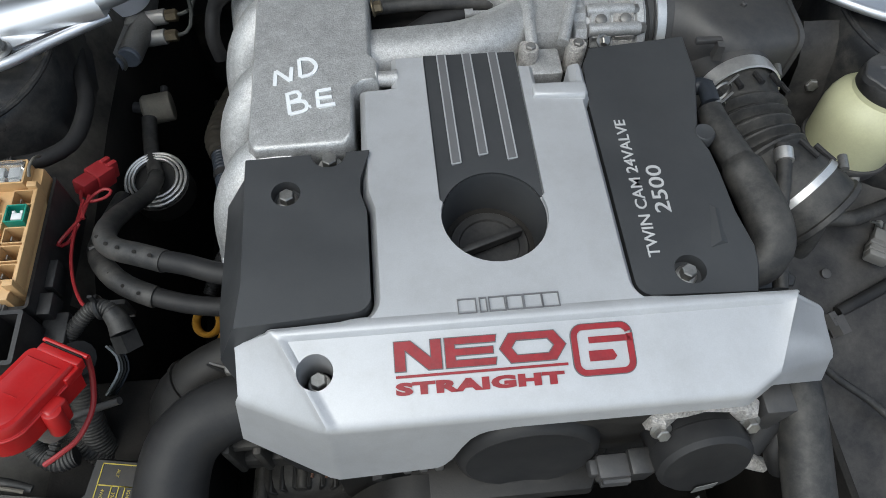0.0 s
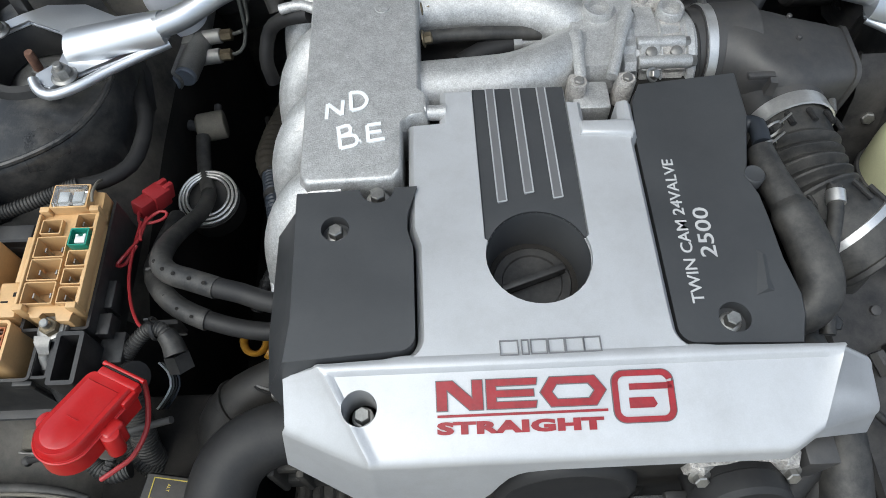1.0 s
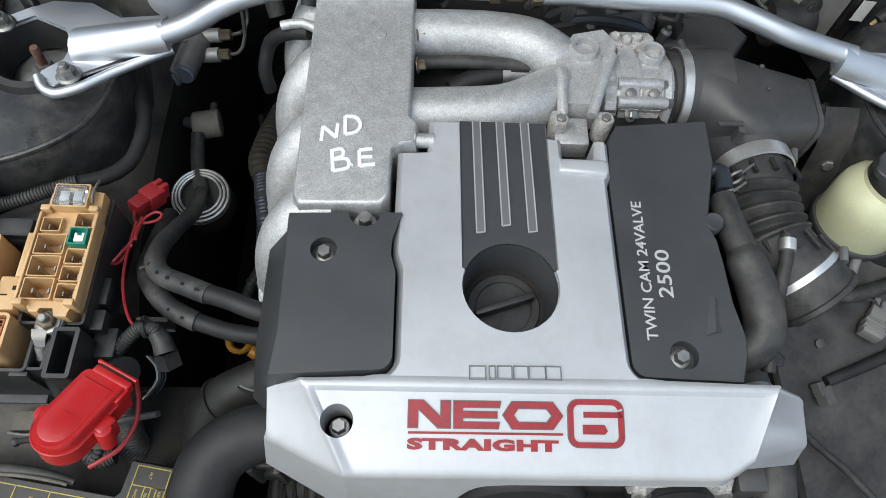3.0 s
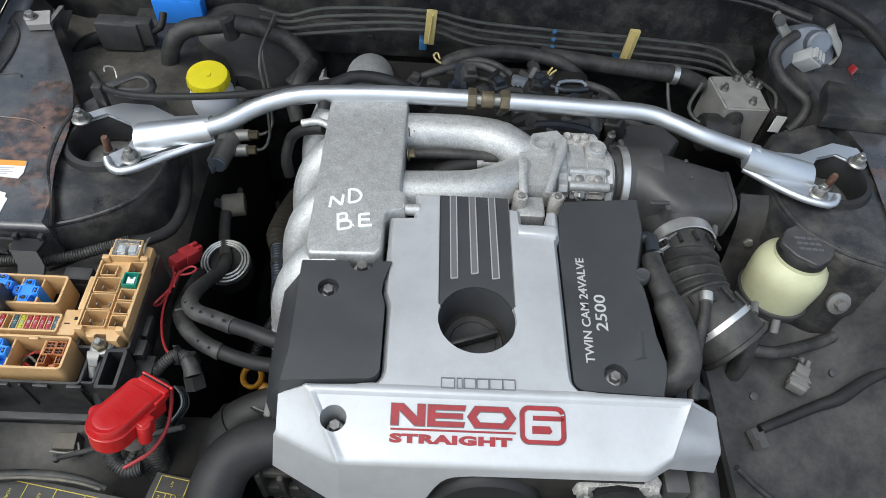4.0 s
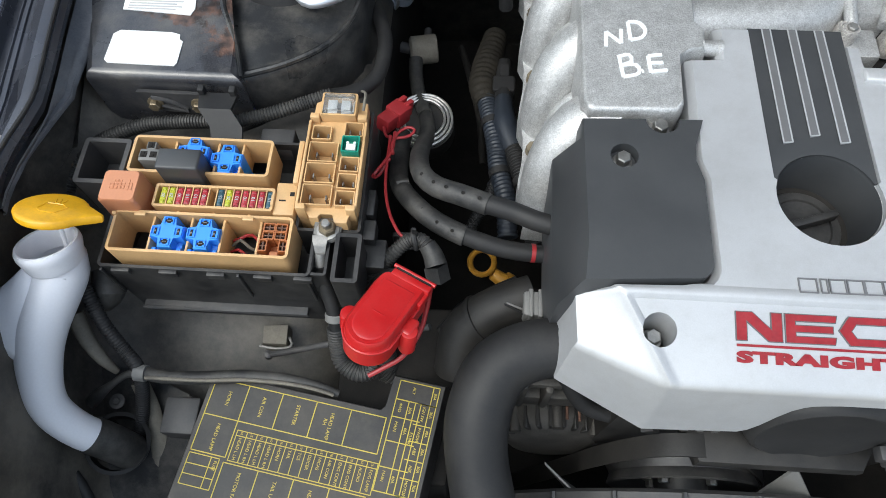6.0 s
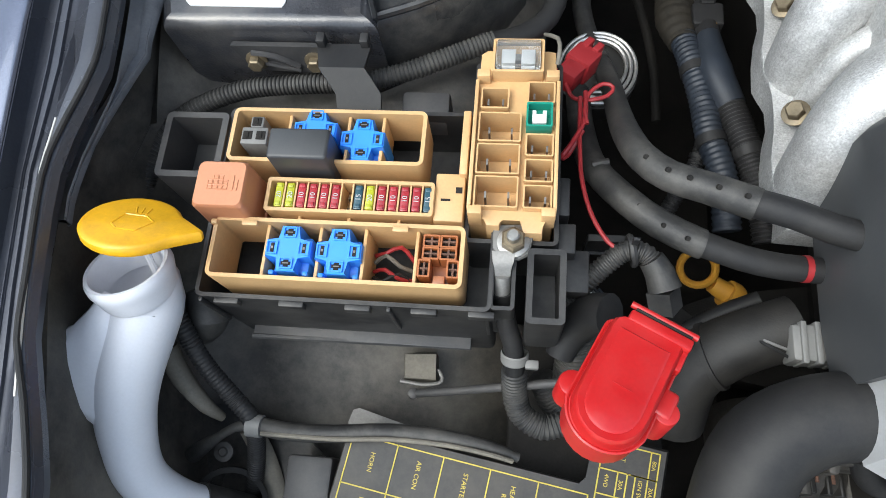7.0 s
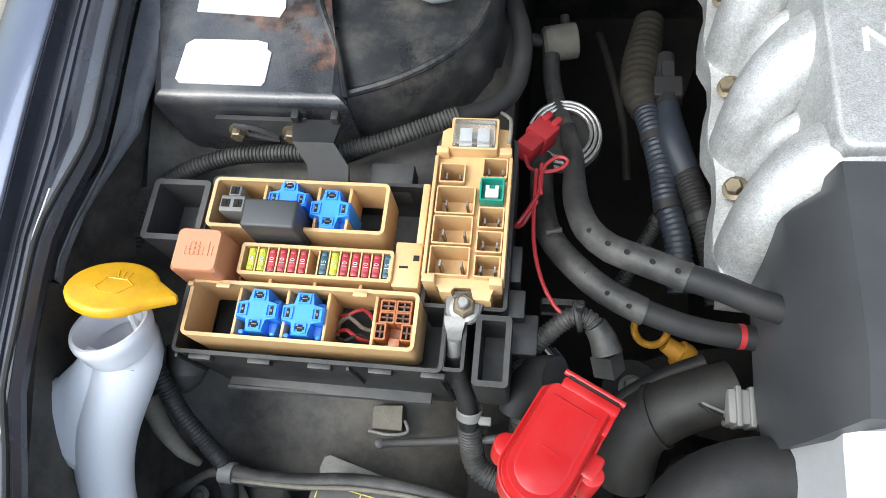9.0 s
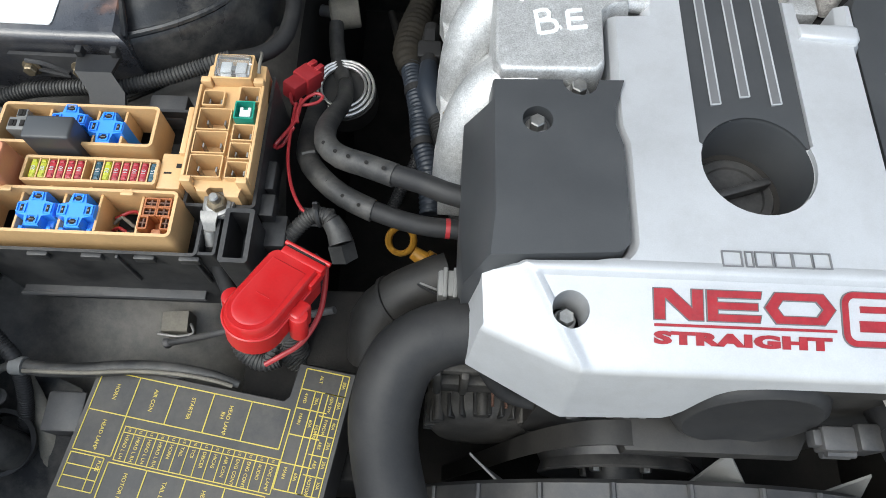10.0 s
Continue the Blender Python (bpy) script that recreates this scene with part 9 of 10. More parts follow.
for x, up in ((0.022, 0.020), (0.370, 0.006)):
    cp2 = thing("line_clip", (x, 0.955, 0.82), "pale yellow plastic clip holding the brake lines", "clip", "line clips")
    bm = bmesh.new()
    box(bm, (x - 0.009, 0.945, 0.792 + up), (x + 0.009, 0.953, 0.858 + up), 0.002, mtx=Matrix.Translation((x, 0.95, 0.83)) @ pose(0, 0, 0, 0, 3, 0) @ Matrix.Translation((-x, -0.95, -0.83)))
    part("body", bm, "cream_clip", cp2)
    bm = bmesh.new()
    tube(bm, [(x + 0.0035, 0.944, 0.852 + up), (x - 0.001, 0.944, 0.80 + up)], 0.002, 6)
    part("rib", bm, "cream_clip", cp2)
    bm = bmesh.new()
    box(bm, (x - 0.018, 0.955, 0.772 + up), (x - 0.004, 0.975, 0.792 + up), 0.002)
    part("blue_foot", bm, "bluetape", cp2)
for k in range(3):
    bm = bmesh.new()
    cyl(bm, (0.235, 0.964 - 0.004 * k, 0.841 - 0.013 * k), (0.241, 0.964 - 0.004 * k, 0.841 - 0.013 * k), 0.0042, 10)
    solo("tape_band", bm, "bluetape", "blue tape band on a brake line", "tape", "tape bands")

ab = thing("abs_unit", (0.57, 0.84, 0.70), "grey metal brake pressure block with black control box", "brake unit")
bm = bmesh.new()
AB = [(0.516, 0.922, 0.800), (0.599, 0.929, 0.800), (0.605, 0.839, 0.800), (0.528, 0.838, 0.800)]
loops(bm, [[(x, y, 0.715) for x, y, z in AB], [(x, y, z) for x, y, z in AB]])
bmesh.ops.bevel(bm, geom=bm.edges[:], offset=0.003, segments=2, affect='EDGES', clamp_overlap=True)
part("valve_block", bm, "alloy", ab)
for q in [(0.563, 0.915, 0.800), (0.586, 0.923, 0.800), (0.585, 0.902, 0.800), (0.576, 0.854, 0.800), (0.535, 0.886, 0.800), (0.597, 0.897, 0.800)]:
    bm = bmesh.new()
    lathe(bm, q, (0, 0, 1), [(0.007, 0), (0.007, 0.004), (0.004, 0.0045), (0.004, 0.012)], 14)
    part("port", bm, "steel", ab)
bm = bmesh.new()
EC = [(0.613, 0.908, 0.800), (0.626, 0.909, 0.800), (0.648, 0.866, 0.790), (0.637, 0.842, 0.790), (0.607, 0.834, 0.800)]
loops(bm, [[(x, y + 0.004, 0.70) for x, y, z in EC], [(x, y, z) for x, y, z in EC]])
bmesh.ops.bevel(bm, geom=bm.edges[:], offset=0.003, segments=2, affect='EDGES', clamp_overlap=True)
ecu = part("control_box", bm, "black", ab)
bm = bmesh.new()
SK = Vector((0.625, 0.839, 0.775))
box(bm, (-0.010, -0.0006, -0.016), (0.010, 0.0006, 0.016), mtx=Matrix.Translation(SK + Vector((0, -0.006, 0))) @ pose(0, 0, 0, -8, 8, 4))
part("sticker", bm, "label", ecu)
bm = bmesh.new()
cyl(bm, (0.50, 0.835, 0.745), (0.56, 0.835, 0.745), 0.034, 28, 0.004)
part("pump_motor", bm, "black", ab)
bm = bmesh.new()
MQ = Vector((0.548, 0.846, 0.775))
cyl(bm, MQ, MQ + Vector((0, -0.014, 0.004)), 0.016, 20, 0.002)
hexhead(bm, MQ + Vector((0, -0.014, 0.004)), (0, -1, 0.3), 0.014, 0.010, 0.006)
part("rubber_mount", bm, "black", ab)
for k, s in enumerate([[(0.50, 0.90, 0.80), (0.48, 0.87, 0.77), (0.50, 0.85, 0.755), (0.53, 0.845, 0.76)], [(0.44, 0.93, 0.81), (0.45, 0.88, 0.76), (0.47, 0.86, 0.735), (0.52, 0.845, 0.735)], [(0.60, 0.92, 0.80), (0.615, 0.87, 0.81), (0.612, 0.84, 0.80)]]):
    hose("brake_line", s, 0.0032, "pipe", "bent brake line into the pressure block", "pipe", n=8, group="block lines")
wm = thing("wiper_motor", (0.70, 0.93, 0.80), "grey-blue wiper motor with white plug and black can", "motor")
bm = bmesh.new()
tube(bm, [(0.704, 0.940, 0.843), (0.743, 0.940, 0.834), (0.787, 0.940, 0.825), (0.843, 0.940, 0.815)], [0.044, 0.046, 0.046, 0.044], 28)
can = part("can", bm, "black", wm)
bm = bmesh.new()
GC = Vector((0.661, 0.930, 0.850))
lathe(bm, GC, (-0.1, -0.85, 0.45), [(0.048, -0.02), (0.050, 0.0), (0.046, 0.014), (0.030, 0.022), (0.0, 0.024)], 28, cap=(True, False))
part("gear_case", bm, "steelblue", wm)
bm = bmesh.new()
lathe(bm, (0.665, 0.910, 0.886), (-0.1, -0.85, 0.45), [(0.020, -0.02), (0.020, 0.006), (0.016, 0.009), (0.008, 0.008)], 20)
part("boss", bm, "steelblue", wm)
bm = bmesh.new()
PW = Vector((0.645, 0.885, 0.871))
box(bm, (-0.017, -0.012, -0.015), (0.017, 0.010, 0.017), 0.003, mtx=Matrix.Translation(PW) @ pose(0, 0, 0, 25, 32, 0))
for k in range(3):
    box(bm, (-0.012 + 0.009 * k, -0.010, 0.018), (-0.007 + 0.009 * k, 0.008, 0.024), mtx=Matrix.Translation(PW) @ pose(0, 0, 0, 25, 32, 0))
part("plug", bm, "grey_print", wm, "dusty white plug")
bm = bmesh.new()
tube(bm, [(0.593, 0.945, 0.911), (0.605, 0.940, 0.897), (0.628, 0.935, 0.875)], [0.015, 0.016, 0.017], 14, flat=0.4)
br2 = part("bracket", bm, "alloy", wm)
bm = bmesh.new()
lathe(bm, (0.591, 0.925, 0.915), (0, -0.8, 0.6), [(0.010, -0.004), (0.010, 0.002), (0.005, 0.003)], 16)
part("grommet", bm, "midgrey", br2)
bm = bmesh.new()
tube(bm, [(0.682, 0.930, 0.906), (0.694, 0.920, 0.890), (0.716, 0.915, 0.864), (0.703, 0.910, 0.845)], [0.012, 0.011, 0.012, 0.009], 12, flat=0.4)
part("bracket", bm, "alloy", wm)
bm = bmesh.new()
tube(bm, [(0.628, 0.920, 0.894), (0.601, 0.900, 0.885), (0.595, 0.890, 0.867), (0.611, 0.870, 0.846), (0.634, 0.840, 0.837), (0.646, 0.820, 0.832), (0.635, 0.800, 0.816), (0.619, 0.790, 0.800)], 0.0085, 12)
part("lead", bm, "hose", wm)
bm = bmesh.new()
tube(bm, [(0.666, 0.885, 0.850), (0.681, 0.885, 0.839), (0.694, 0.890, 0.843), (0.691, 0.900, 0.851)], 0.0022, 8)
part("wire", bm, "slate", wm)
bm = bmesh.new()
tube(bm, [(0.725, 0.893, 0.836), (0.733, 0.893, 0.848), (0.738, 0.895, 0.858)], [0.007, 0.012, 0.010], 10, flat=0.3)
part("red_patch", bm, "red_wire", wm)
hose("yellow_lead", [(0.632, 0.804, 0.800), (0.625, 0.798, 0.795), (0.620, 0.797, 0.785)], 0.003, "cream_clip", "short yellow wire at the pressure block plug", "wire", n=8)
bm = bmesh.new()
box(bm, (0.628, 0.805, 0.755), (0.643, 0.804, 0.785), 0.004)
solo("block_plug", bm, "black", "black plug on the brake pressure block", "connector")

# injector rail, coil leads, sensors across the back
rail = thing("fuel_rail", (0.15, 0.76, 0.80), "dusty grey fuel rail with injector plugs", "fuel rail")
bm = bmesh.new()
tube(bm, [(0.0, 0.770, 0.815), (0.16, 0.775, 0.815), (0.30, 0.775, 0.81)], 0.011, 14)
part("rail", bm, "midgrey", rail)
for k, (x, y, z, c, r) in enumerate(((0.060, 0.775, 0.848, "slate", 0.011), (0.135, 0.800, 0.840, "slate", 0.012), (0.110, 0.770, 0.845, "black", 0.014), (0.185, 0.790, 0.845, "black", 0.013), (0.250, 0.770, 0.838, "slate", 0.011), (0.030, 0.750, 0.83, "black", 0.014), (0.290, 0.775, 0.835, "black", 0.014), (0.160, 0.745, 0.842, "midgrey", 0.010), (0.205, 0.815, 0.838, "slate", 0.011), (0.085, 0.820, 0.846, "midgrey", 0.012), (0.235, 0.735, 0.835, "midgrey", 0.009), (0.315, 0.740, 0.832, "hose", 0.013), (0.000, 0.800, 0.835, "midgrey", 0.012))):
    bm = bmesh.new()
    box(bm, (-r, -r, -0.030), (r, r, 0.016), 0.003, mtx=pose(x, y, z, 12 * math.sin(k * 3), 15 * math.cos(k * 2), 30 * math.sin(k)))
    box(bm, (-r * 0.6, -r * 0.6, 0.014), (r * 0.6, r * 0.6, 0.026), 0.002, mtx=pose(x, y, z, 12 * math.sin(k * 3), 15 * math.cos(k * 2), 30 * math.sin(k)))
    part("injector_plug", bm, c, rail)
rnd = random.Random(4)
for k in range(30):
    x0, x1 = rnd.uniform(-0.02, 0.22), rnd.uniform(0.12, 0.36)
    y0, y1 = rnd.uniform(0.74, 0.86), rnd.uniform(0.72, 0.90)
    z0, z1 = rnd.uniform(0.79, 0.85), rnd.uniform(0.76, 0.83)
    pts = [(x0, y0, z0)] + [(x0 + (x1 - x0) * t + rnd.uniform(-0.02, 0.02), y0 + (y1 - y0) * t + rnd.uniform(-0.02, 0.02), z0 + (z1 - z0) * t + rnd.uniform(0.0, 0.03)) for t in (0.3, 0.65)] + [(x1, y1, z1)]
    hose("engine_lead", pts, rnd.choice((0.003, 0.0045, 0.006, 0.009)), rnd.choice(("rubber", "hose", "midgrey")), "dusty black lead across the back of the engine", "lead", n=8, group="engine leads")
for k in range(16):
    x0, x1 = rnd.uniform(0.02, 0.20), rnd.uniform(0.14, 0.33)
    y0, y1 = rnd.uniform(0.69, 0.75), rnd.uniform(0.70, 0.77)
    z0, z1 = rnd.uniform(0.80, 0.845), rnd.uniform(0.79, 0.84)
    pts = [(x0, y0, z0 - 0.04), (x0, y0, z0)] + [(x0 + (x1 - x0) * t, y0 + (y1 - y0) * t + rnd.uniform(-0.01, 0.01), z0 + (z1 - z0) * t + rnd.uniform(0.004, 0.02)) for t in (0.35, 0.7)] + [(x1, y1, z1), (x1 + 0.01, y1, z1 - 0.04)]
    hose("engine_lead", pts, rnd.choice((0.0035, 0.005, 0.0075, 0.010)), rnd.choice(("hose", "midgrey", "slate")), "dusty lead looped behind the crossover pipes", "lead", n=8, group="engine leads")
for x, y, z, r, c in ((0.205, 0.715, 0.842, 0.010, "tin"), (0.285, 0.735, 0.838, 0.005, "sheath"), (0.305, 0.725, 0.834, 0.006, "tin"), (0.075, 0.720, 0.835, 0.012, "midgrey"), (0.120, 0.705, 0.832, 0.012, "slate")):
    bm = bmesh.new()
    lathe(bm, (x, y, z - 0.03), (0.1, -0.1, 1), [(r, 0), (r, 0.022), (r * 1.15, 0.023), (r * 1.15, 0.028), (r * 0.6, 0.031), (r * 0.5, 0.036)], 14)
    solo("sensor_stub", bm, c, "small dusty sensor among the engine leads", "sensor", "engine sensors")
hose("heater_pipe", [(0.040, 0.853, 0.820), (0.050, 0.863, 0.838), (0.088, 0.879, 0.845), (0.145, 0.893, 0.845), (0.202, 0.892, 0.842), (0.250, 0.880, 0.835), (0.277, 0.873, 0.815), (0.287, 0.867, 0.790)], 0.0115, "hose", "thick black heater hose arched behind the engine", n=16)
hose("heater_pipe", [(0.214, 0.932, 0.815), (0.269, 0.927, 0.812), (0.338, 0.922, 0.808), (0.409, 0.918, 0.804), (0.460, 0.917, 0.800), (0.509, 0.921, 0.780)], 0.015, "hose", "thick black heater hose along the firewall", n=16)
for pts, r, m in (([(0.002, 0.817, 0.840), (0.033, 0.827, 0.848), (0.069, 0.842, 0.850), (0.106, 0.848, 0.850), (0.138, 0.834, 0.845), (0.153, 0.829, 0.830)], 0.0065, "midgrey"), ([(0.074, 0.851, 0.850), (0.105, 0.854, 0.855), (0.132, 0.844, 0.855), (0.156, 0.836, 0.845)], 0.0055, "hose"), ([(0.010, 0.859, 0.830), (-0.012, 0.839, 0.835), (-0.025, 0.819, 0.825)], 0.008, "hose"), ([(0.276, 0.827, 0.840), (0.300, 0.818, 0.840), (0.321, 0.807, 0.835), (0.345, 0.799, 0.810)], 0.0075, "hose"), ([(0.102, 0.744, 0.830), (0.130, 0.727, 0.840), (0.158, 0.733, 0.840), (0.168, 0.762, 0.830)], 0.004, "midgrey"), ([(0.169, 0.741, 0.820), (0.179, 0.738, 0.835), (0.200, 0.733, 0.840), (0.215, 0.730, 0.830)], 0.0085, "hose"), ([(0.267, 0.764, 0.830), (0.276, 0.739, 0.845), (0.279, 0.720, 0.840), (0.273, 0.718, 0.820)], 0.0095, "midgrey"), ([(0.225, 0.790, 0.850), (0.231, 0.813, 0.853), (0.267, 0.818, 0.853), (0.274, 0.807, 0.850)], 0.0028, "steelblue"), ([(0.217, 0.807, 0.850), (0.239, 0.798, 0.850), (0.276, 0.804, 0.850)], 0.0045, "slate"), ([(0.303, 0.785, 0.820), (0.333, 0.771, 0.820), (0.385, 0.771, 0.800)], 0.0075, "hose")):
    hose("engine_lead", pts, r, m, "dusty lead among the plugs behind the engine", "lead", n=10, group="engine leads")
for pts in ([(0.214, 0.837, 0.848), (0.218, 0.839, 0.856), (0.221, 0.842, 0.858)], [(0.217, 0.835, 0.848), (0.223, 0.835, 0.856), (0.227, 0.837, 0.858)], [(0.042, 0.848, 0.850), (0.034, 0.849, 0.855), (0.030, 0.858, 0.857), (0.036, 0.864, 0.857), (0.040, 0.856, 0.852)]):
    hose("yellow_lead", pts, 0.0016, "cream_clip", "short yellow wire end behind the engine", "wire", n=6)
br2 = [(0.063, 0.789, 0.845), (0.084, 0.791, 0.845), (0.079, 0.841, 0.858), (0.065, 0.840, 0.858)]
bm = bmesh.new()
loops(bm, [[(x, y, z) for x, y, z in br2], [(x, y + 0.006, z - 0.03) for x, y, z in br2]])
solo("lift_bracket", bm, "slate", "blue-grey steel lifting bracket behind the strut bar", "bracket")
for q, sx, m in (((0.169, 0.819, 0.848), 0.013, "steelblue"), ((0.204, 0.834, 0.848), 0.011, "black"), ((0.032, 0.809, 0.842), 0.011, "midgrey")):
    bm = bmesh.new()
    box(bm, (-sx, -0.010, -0.035), (sx, 0.010, 0.004), 0.0025, mtx=pose(q[0], q[1], q[2], -14, 6, -8))
    for i in range(3):
        box(bm, (-sx * 0.8 + i * sx * 0.55, -0.0125, -0.020), (-sx * 0.5 + i * sx * 0.55, -0.009, 0.000), 0.0008, mtx=pose(q[0], q[1], q[2], -14, 6, -8))
    solo("coil_plug", bm, m, "moulded wiring plug among the engine leads", "connector", "coil plugs")
bm = bmesh.new()
tube(bm, [(0.448, 0.917, 0.801), (0.458, 0.916, 0.800)], 0.017, 16)
solo("hose_clamp", bm, "bright", "steel clamp on the heater hose", "clamp")
hose("vacuum_pipe", [(-0.121, 0.674, 0.895), (-0.115, 0.692, 0.912), (-0.085, 0.717, 0.918), (-0.046, 0.721, 0.915), (-0.014, 0.720, 0.905), (0.010, 0.736, 0.880)], 0.0085, "rubber", "black vacuum hose arched over the manifold neck", n=12)
hose("vacuum_pipe", [(-0.118, 0.644, 0.885), (-0.144, 0.652, 0.875), (-0.168, 0.662, 0.850), (-0.178, 0.648, 0.820), (-0.176, 0.643, 0.790)], 0.0080, "rubber", "black vacuum hose bent down beside the manifold", n=12)
hose("throttle_cable", [(-0.463, 0.738, 0.880), (-0.430, 0.697, 0.890), (-0.377, 0.674, 0.900), (-0.303, 0.666, 0.910), (-0.227, 0.672, 0.915), (-0.147, 0.701, 0.910), (-0.089, 0.739, 0.900)], 0.0050, "rubber", "long black cable sleeve crossing the bay", "cable", n=10)
hose("purge_hose", [(-0.191, 0.800, 0.754), (-0.198, 0.820, 0.779), (-0.187, 0.850, 0.802), (-0.176, 0.900, 0.793)], 0.012, "hose", "black hose beside the brake pipes", n=14)
# resonator chamber and relay boxes on the far side
bm = bmesh.new()
prism(bm, [(0.305, 0.715), (0.40, 0.705), (0.425, 0.74), (0.40, 0.775), (0.32, 0.775)], 0.74, 0.815, 0.010, 3)
solo("air_chamber", bm, "midgrey", "brownish-black plastic air chamber behind the duct", "air box")
hose("body_harness", [(0.501, 0.639, 0.800), (0.535, 0.595, 0.800), (0.588, 0.578, 0.800), (0.635, 0.571, 0.800), (0.678, 0.550, 0.780), (0.717, 0.521, 0.740)], 0.0085, "rubber", "black harness clipped across the far tower", "harness", n=12)
hose("body_harness", [(0.507, 0.631, 0.790), (0.564, 0.592, 0.790), (0.628, 0.582, 0.790), (0.693, 0.591, 0.780)], 0.0060, "hose", "slim black harness under the strut bar foot", "harness", n=12)
hn2 = thing("apron_harness", (0.56, 0.43, 0.67), "taped harness on the wheel arch with loose plugs", "harness")
bm = bmesh.new()
tube(bm, [(0.505, 0.433, 0.700), (0.535, 0.428, 0.700), (0.573, 0.439, 0.695), (0.622, 0.457, 0.690), (0.665, 0.474, 0.705), (0.717, 0.494, 0.735), (0.790, 0.520, 0.775)], 0.0095, 12)
part("loom", bm, "hose", hn2)
bm = bmesh.new()
tube(bm, [(0.494, 0.468, 0.740), (0.498, 0.445, 0.725), (0.499, 0.432, 0.700), (0.495, 0.429, 0.680)], 0.0125, 12)
part("hose_drop", bm, "hose", hn2)
bm = bmesh.new()
tube(bm, [(0.517, 0.335, 0.645), (0.561, 0.352, 0.650), (0.604, 0.369, 0.655), (0.638, 0.380, 0.660), (0.685, 0.407, 0.665), (0.733, 0.429, 0.670)], [0.007, 0.0075, 0.008, 0.010, 0.0085, 0.0085], 12)
part("branch", bm, "rubber", hn2)
PQ = [(0.594, 0.423, 0.668), (0.561, 0.370, 0.668)]
d = (Vector(PQ[1]) - Vector(PQ[0]))
mm = Matrix((d.normalized(), Vector((0, 0, 1)).cross(d.normalized()).normalized(), Vector((0, 0, 1)))).transposed().to_4x4()
mm.translation = PQ[0]
bm = bmesh.new()
box(bm, (0.0, -0.010, -0.006), (0.022, 0.010, 0.009), 0.002, mtx=mm)
box(bm, (0.018, -0.013, -0.007), (0.044, 0.013, 0.011), 0.003, mtx=mm)
part("grey_plug", bm, "grey", hn2)
for s in (-0.005, 0.005):
    bm = bmesh.new()
    cyl(bm, mm @ Vector((-0.014, s, 0.002)), mm @ Vector((0.004, s, 0.002)), 0.0042, 10)
    part("barrel", bm, "grey", hn2)
bm = bmesh.new()
for k in range(2):
    box(bm, (0.024 + 0.009 * k, -0.0145, -0.002), (0.028 + 0.009 * k, 0.0145, 0.0125), 0.001, mtx=mm)
part("plug_rib", bm, "grey", hn2)
bm = bmesh.new()
tube(bm, [(0.595, 0.424, 0.670), (0.586, 0.430, 0.680), (0.570, 0.428, 0.690)], 0.0014, 6)
part("green_wire", bm, "pipe", hn2)
bm = bmesh.new()
PQ = [(0.509, 0.329, 0.645), (0.515, 0.309, 0.640)]
tube(bm, PQ, 0.012, 6)
tube(bm, [(0.502, 0.333, 0.648), (0.507, 0.318, 0.645)], 0.009, 6)
part("black_plug", bm, "midgrey", hn2)
for q in [(0.493, 0.373, 0.640), (0.517, 0.383, 0.650), (0.639, 0.418, 0.665)]:
    bm = bmesh.new()
    lathe(bm, q, (0, -0.3, 1), [(0.006, -0.008), (0.006, 0.004), (0.003, 0.005)], 14)
    solo("stud_clip", bm, "midgrey", "small stud in the wheel-arch panel", "stud", "panel studs")
hose("drain_hose", [(0.461, 0.273, 0.660), (0.492, 0.255, 0.640), (0.521, 0.233, 0.632), (0.560, 0.196, 0.618)], 0.0045, "hose", "black drain hose on the far side", n=12)

# rear left corner
lc = thing("hood_bracket", (-0.597, 0.870, 0.862), "folded steel bracket with bolt at the wing end", "bracket")
bm = bmesh.new()
PB = [(-0.617, 0.876, 0.872), (-0.608, 0.889, 0.872), (-0.583, 0.895, 0.872), (-0.570, 0.859, 0.872), (-0.603, 0.853, 0.872)]
loops(bm, [[(x, y, z - 0.010) for x, y, z in PB], [(x, y, z) for x, y, z in PB]])
part("plate", bm, "alloy", lc)
bm = bmesh.new()
PB = [(-0.579, 0.861, 0.870), (-0.572, 0.862, 0.870), (-0.611, 0.904, 0.800), (-0.617, 0.900, 0.800)]
loops(bm, [[(x, y, z) for x, y, z in PB], [(x + 0.004, y + 0.05, z) for x, y, z in PB]])
part("web", bm, "tin", lc)
bm = bmesh.new()
PB = [(-0.589, 0.913, 0.860), (-0.562, 0.915, 0.860), (-0.579, 0.911, 0.830), (-0.615, 0.914, 0.790)]
loops(bm, [[(x, y, z) for x, y, z in PB], [(x, y + 0.006, z - 0.004) for x, y, z in PB]])
part("hinge_arm", bm, "tin", lc)
bm = bmesh.new()
hexhead(bm, (-0.605, 0.874, 0.872), (0, 0, 1), 0.014, 0.011, 0.008)
part("bolt", bm, "steel", lc)
bm = bmesh.new()
box(bm, (-0.46, 0.985, 0.79), (-0.375, 1.015, 0.84), 0.004)
solo("blue_container", bm, "blue", "bright blue plastic case against the firewall", "container")
pc = thing("wiring_plug", (-0.44, 0.90, 0.80), "grey wiring plug on a thick loom", "connector")
bm = bmesh.new()
box(bm, (-0.527, 0.930, 0.796), (-0.457, 0.900, 0.848), 0.004)
box(bm, (-0.481, 0.925, 0.805), (-0.437, 0.905, 0.849), 0.003)
part("plug", bm, "midgrey", pc)
bm = bmesh.new()
tube(bm, [(-0.445, 0.910, 0.829), (-0.426, 0.920, 0.834), (-0.423, 0.940, 0.848)], 0.006, 10)
part("lead", bm, "rubber", pc)
bm = bmesh.new()
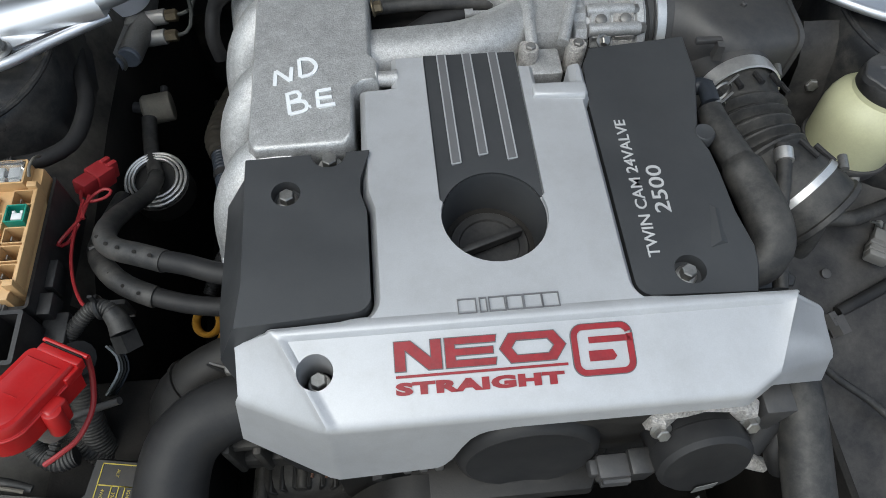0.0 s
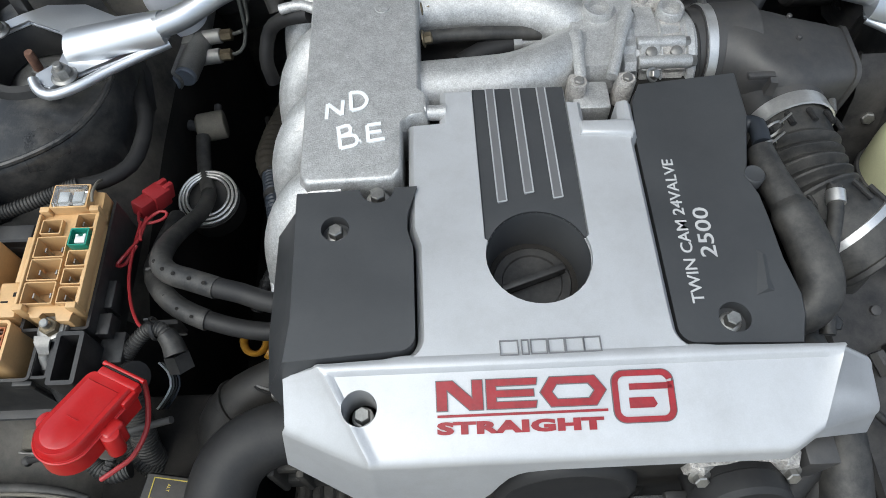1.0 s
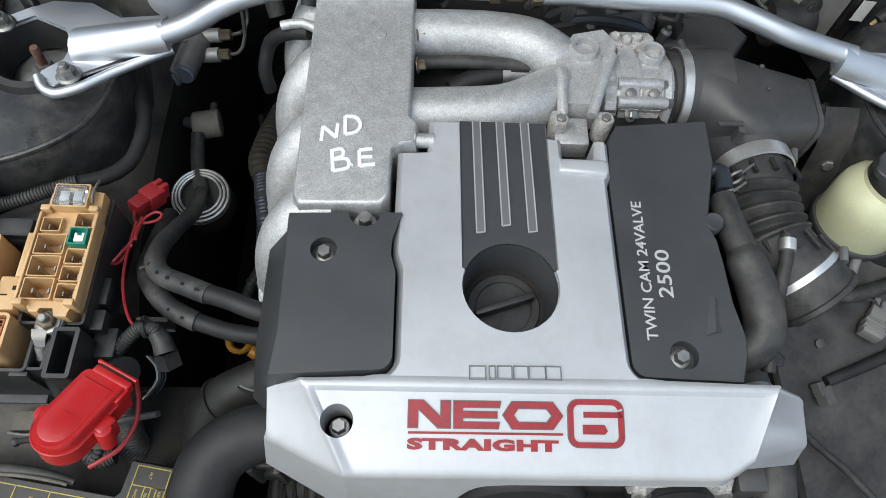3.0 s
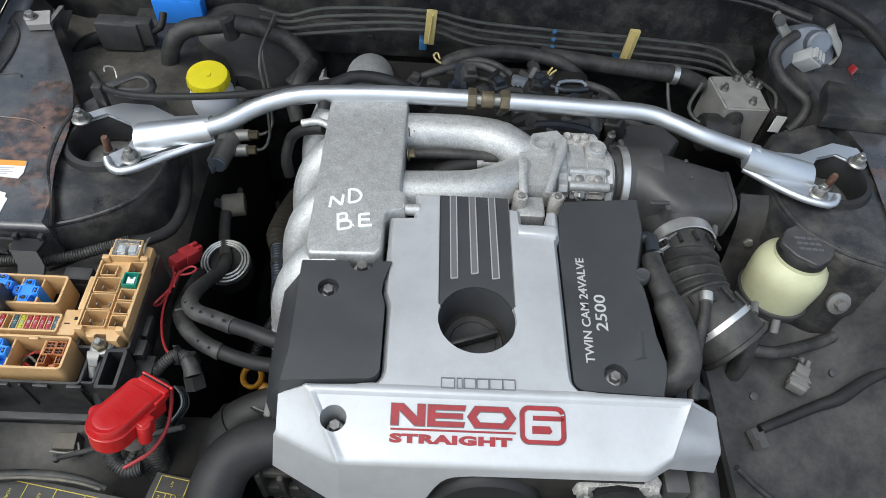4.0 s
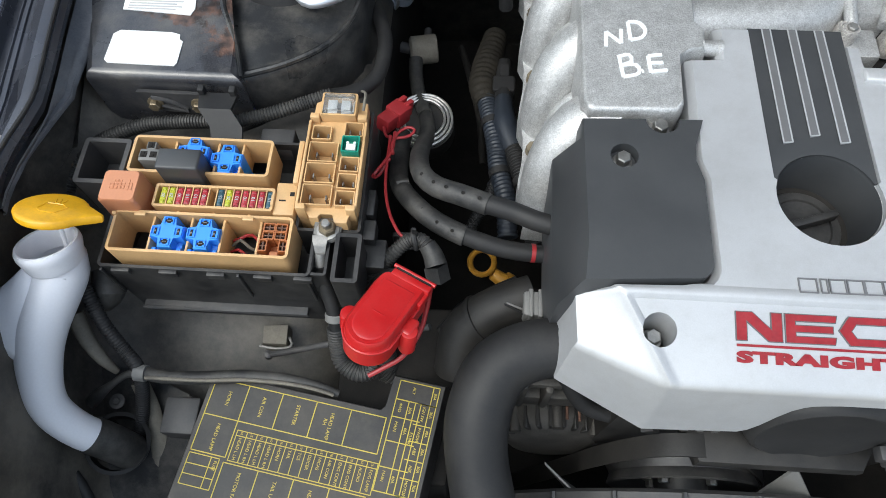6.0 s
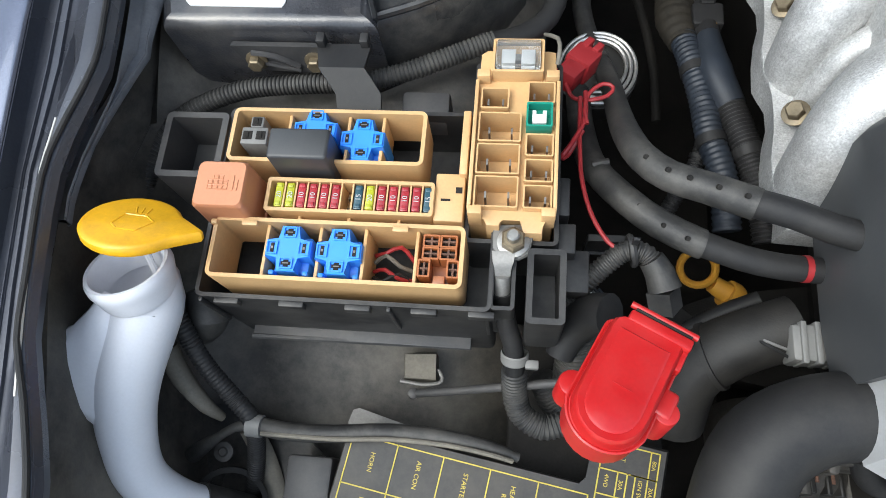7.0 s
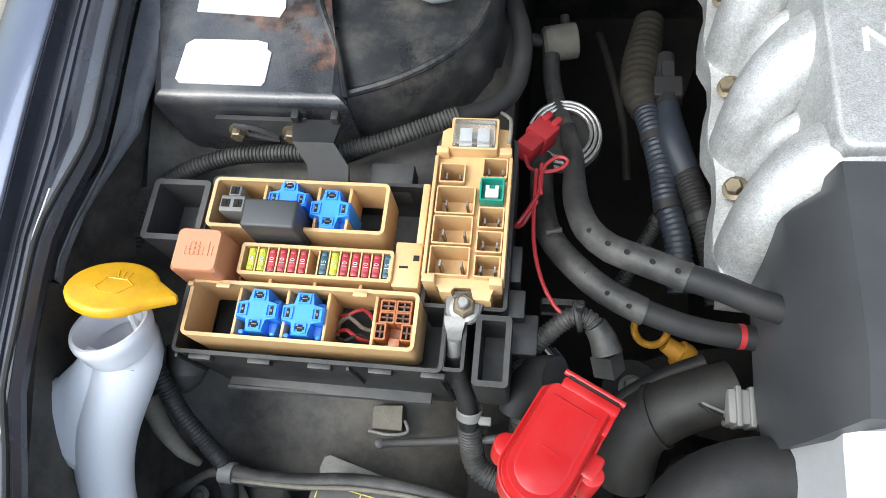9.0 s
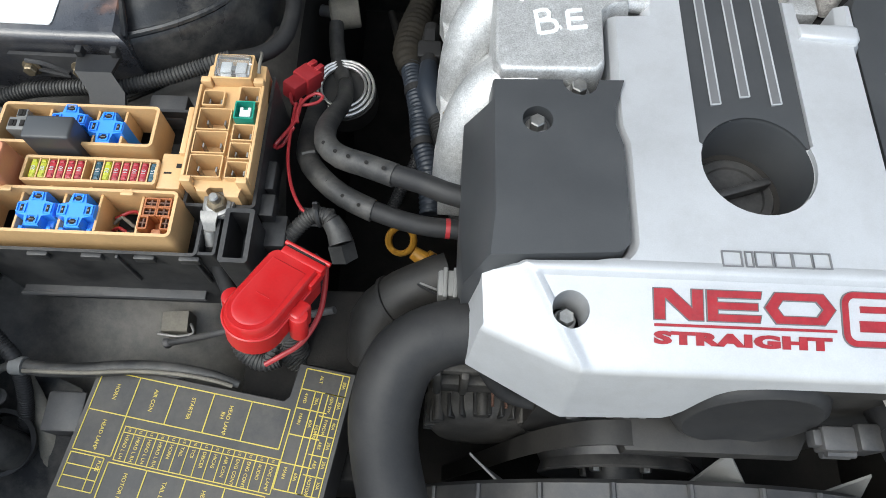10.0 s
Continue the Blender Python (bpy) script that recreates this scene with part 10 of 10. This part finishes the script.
tube(bm, [(-0.516, 0.920, 0.815), (-0.556, 0.920, 0.798), (-0.578, 0.910, 0.781), (-0.588, 0.900, 0.758)], 0.010, 10)
part("lead", bm, "rubber", pc)
hose("firewall_loom", [(-0.603, 0.930, 0.747), (-0.542, 0.950, 0.754), (-0.477, 0.970, 0.755), (-0.442, 0.980, 0.743)], 0.013, "hose", "thick dusty loom along the firewall", "loom", n=12)
for q in [(-0.501, 0.900, 0.767), (-0.474, 0.900, 0.770), (-0.448, 0.900, 0.768)]:
    bm = bmesh.new()
    lathe(bm, q, (0.1, -0.7, 0.6), [(0.006, -0.02), (0.006, 0.006), (0.0035, 0.012)], 12)
    solo("firewall_stud", bm, "steel", "small steel stud and nut by the firewall", "stud", "firewall studs")
cs2 = thing("cable_clip", (-0.47, 0.72, 0.87), "black cable clip arm with a wire spring", "clip")
bm = bmesh.new()
tube(bm, [(-0.445, 0.699, 0.880), (-0.420, 0.707, 0.890), (-0.390, 0.723, 0.895), (-0.370, 0.715, 0.893), (-0.368, 0.701, 0.888), (-0.387, 0.696, 0.885), (-0.418, 0.704, 0.880)], 0.0065, 8, flat=0.5)
part("arm", bm, "black", cs2)
bm = bmesh.new()
box(bm, (-0.007, -0.006, -0.03), (0.007, 0.006, 0.012), 0.002, mtx=Matrix.Translation((-0.439, 0.695, 0.884)))
part("foot", bm, "black", cs2)
bm = bmesh.new()
tube(bm, [(-0.437, 0.726, 0.895), (-0.437, 0.731, 0.900), (-0.424, 0.730, 0.900), (-0.418, 0.717, 0.892)], 0.0014, 6)
part("spring", bm, "steel", cs2)

# bolt at the rear edge of the left cover panel
BT = (-0.044, 0.409, 0.896)
bm = bmesh.new()
cyl(bm, (BT[0], BT[1] + 0.002, 0.885), (BT[0], BT[1] + 0.002, 0.96), 0.0145, 28)
for o in cov.children:
    if o.name == "side_panel":
        cut(o, bm)
bm = bmesh.new()
hexhead(bm, (BT[0], BT[1], 0.886), (0, 0, 1), 0.0135, 0.0105, 0.012)
part("bolt", bm, "steel", cov)

# even shading over large flat faces
for ob in list(bpy.data.objects):
    if ob.type == 'MESH' and ob.name.split(".")[0] in ("stem", "side_panel", "inset_panel", "collector", "resonator", "apron_tray", "strut_tower", "throttle_chamber", "shell", "case"):
        wnm = ob.modifiers.new("even_normals", 'WEIGHTED_NORMAL')
        wnm.keep_sharp = True
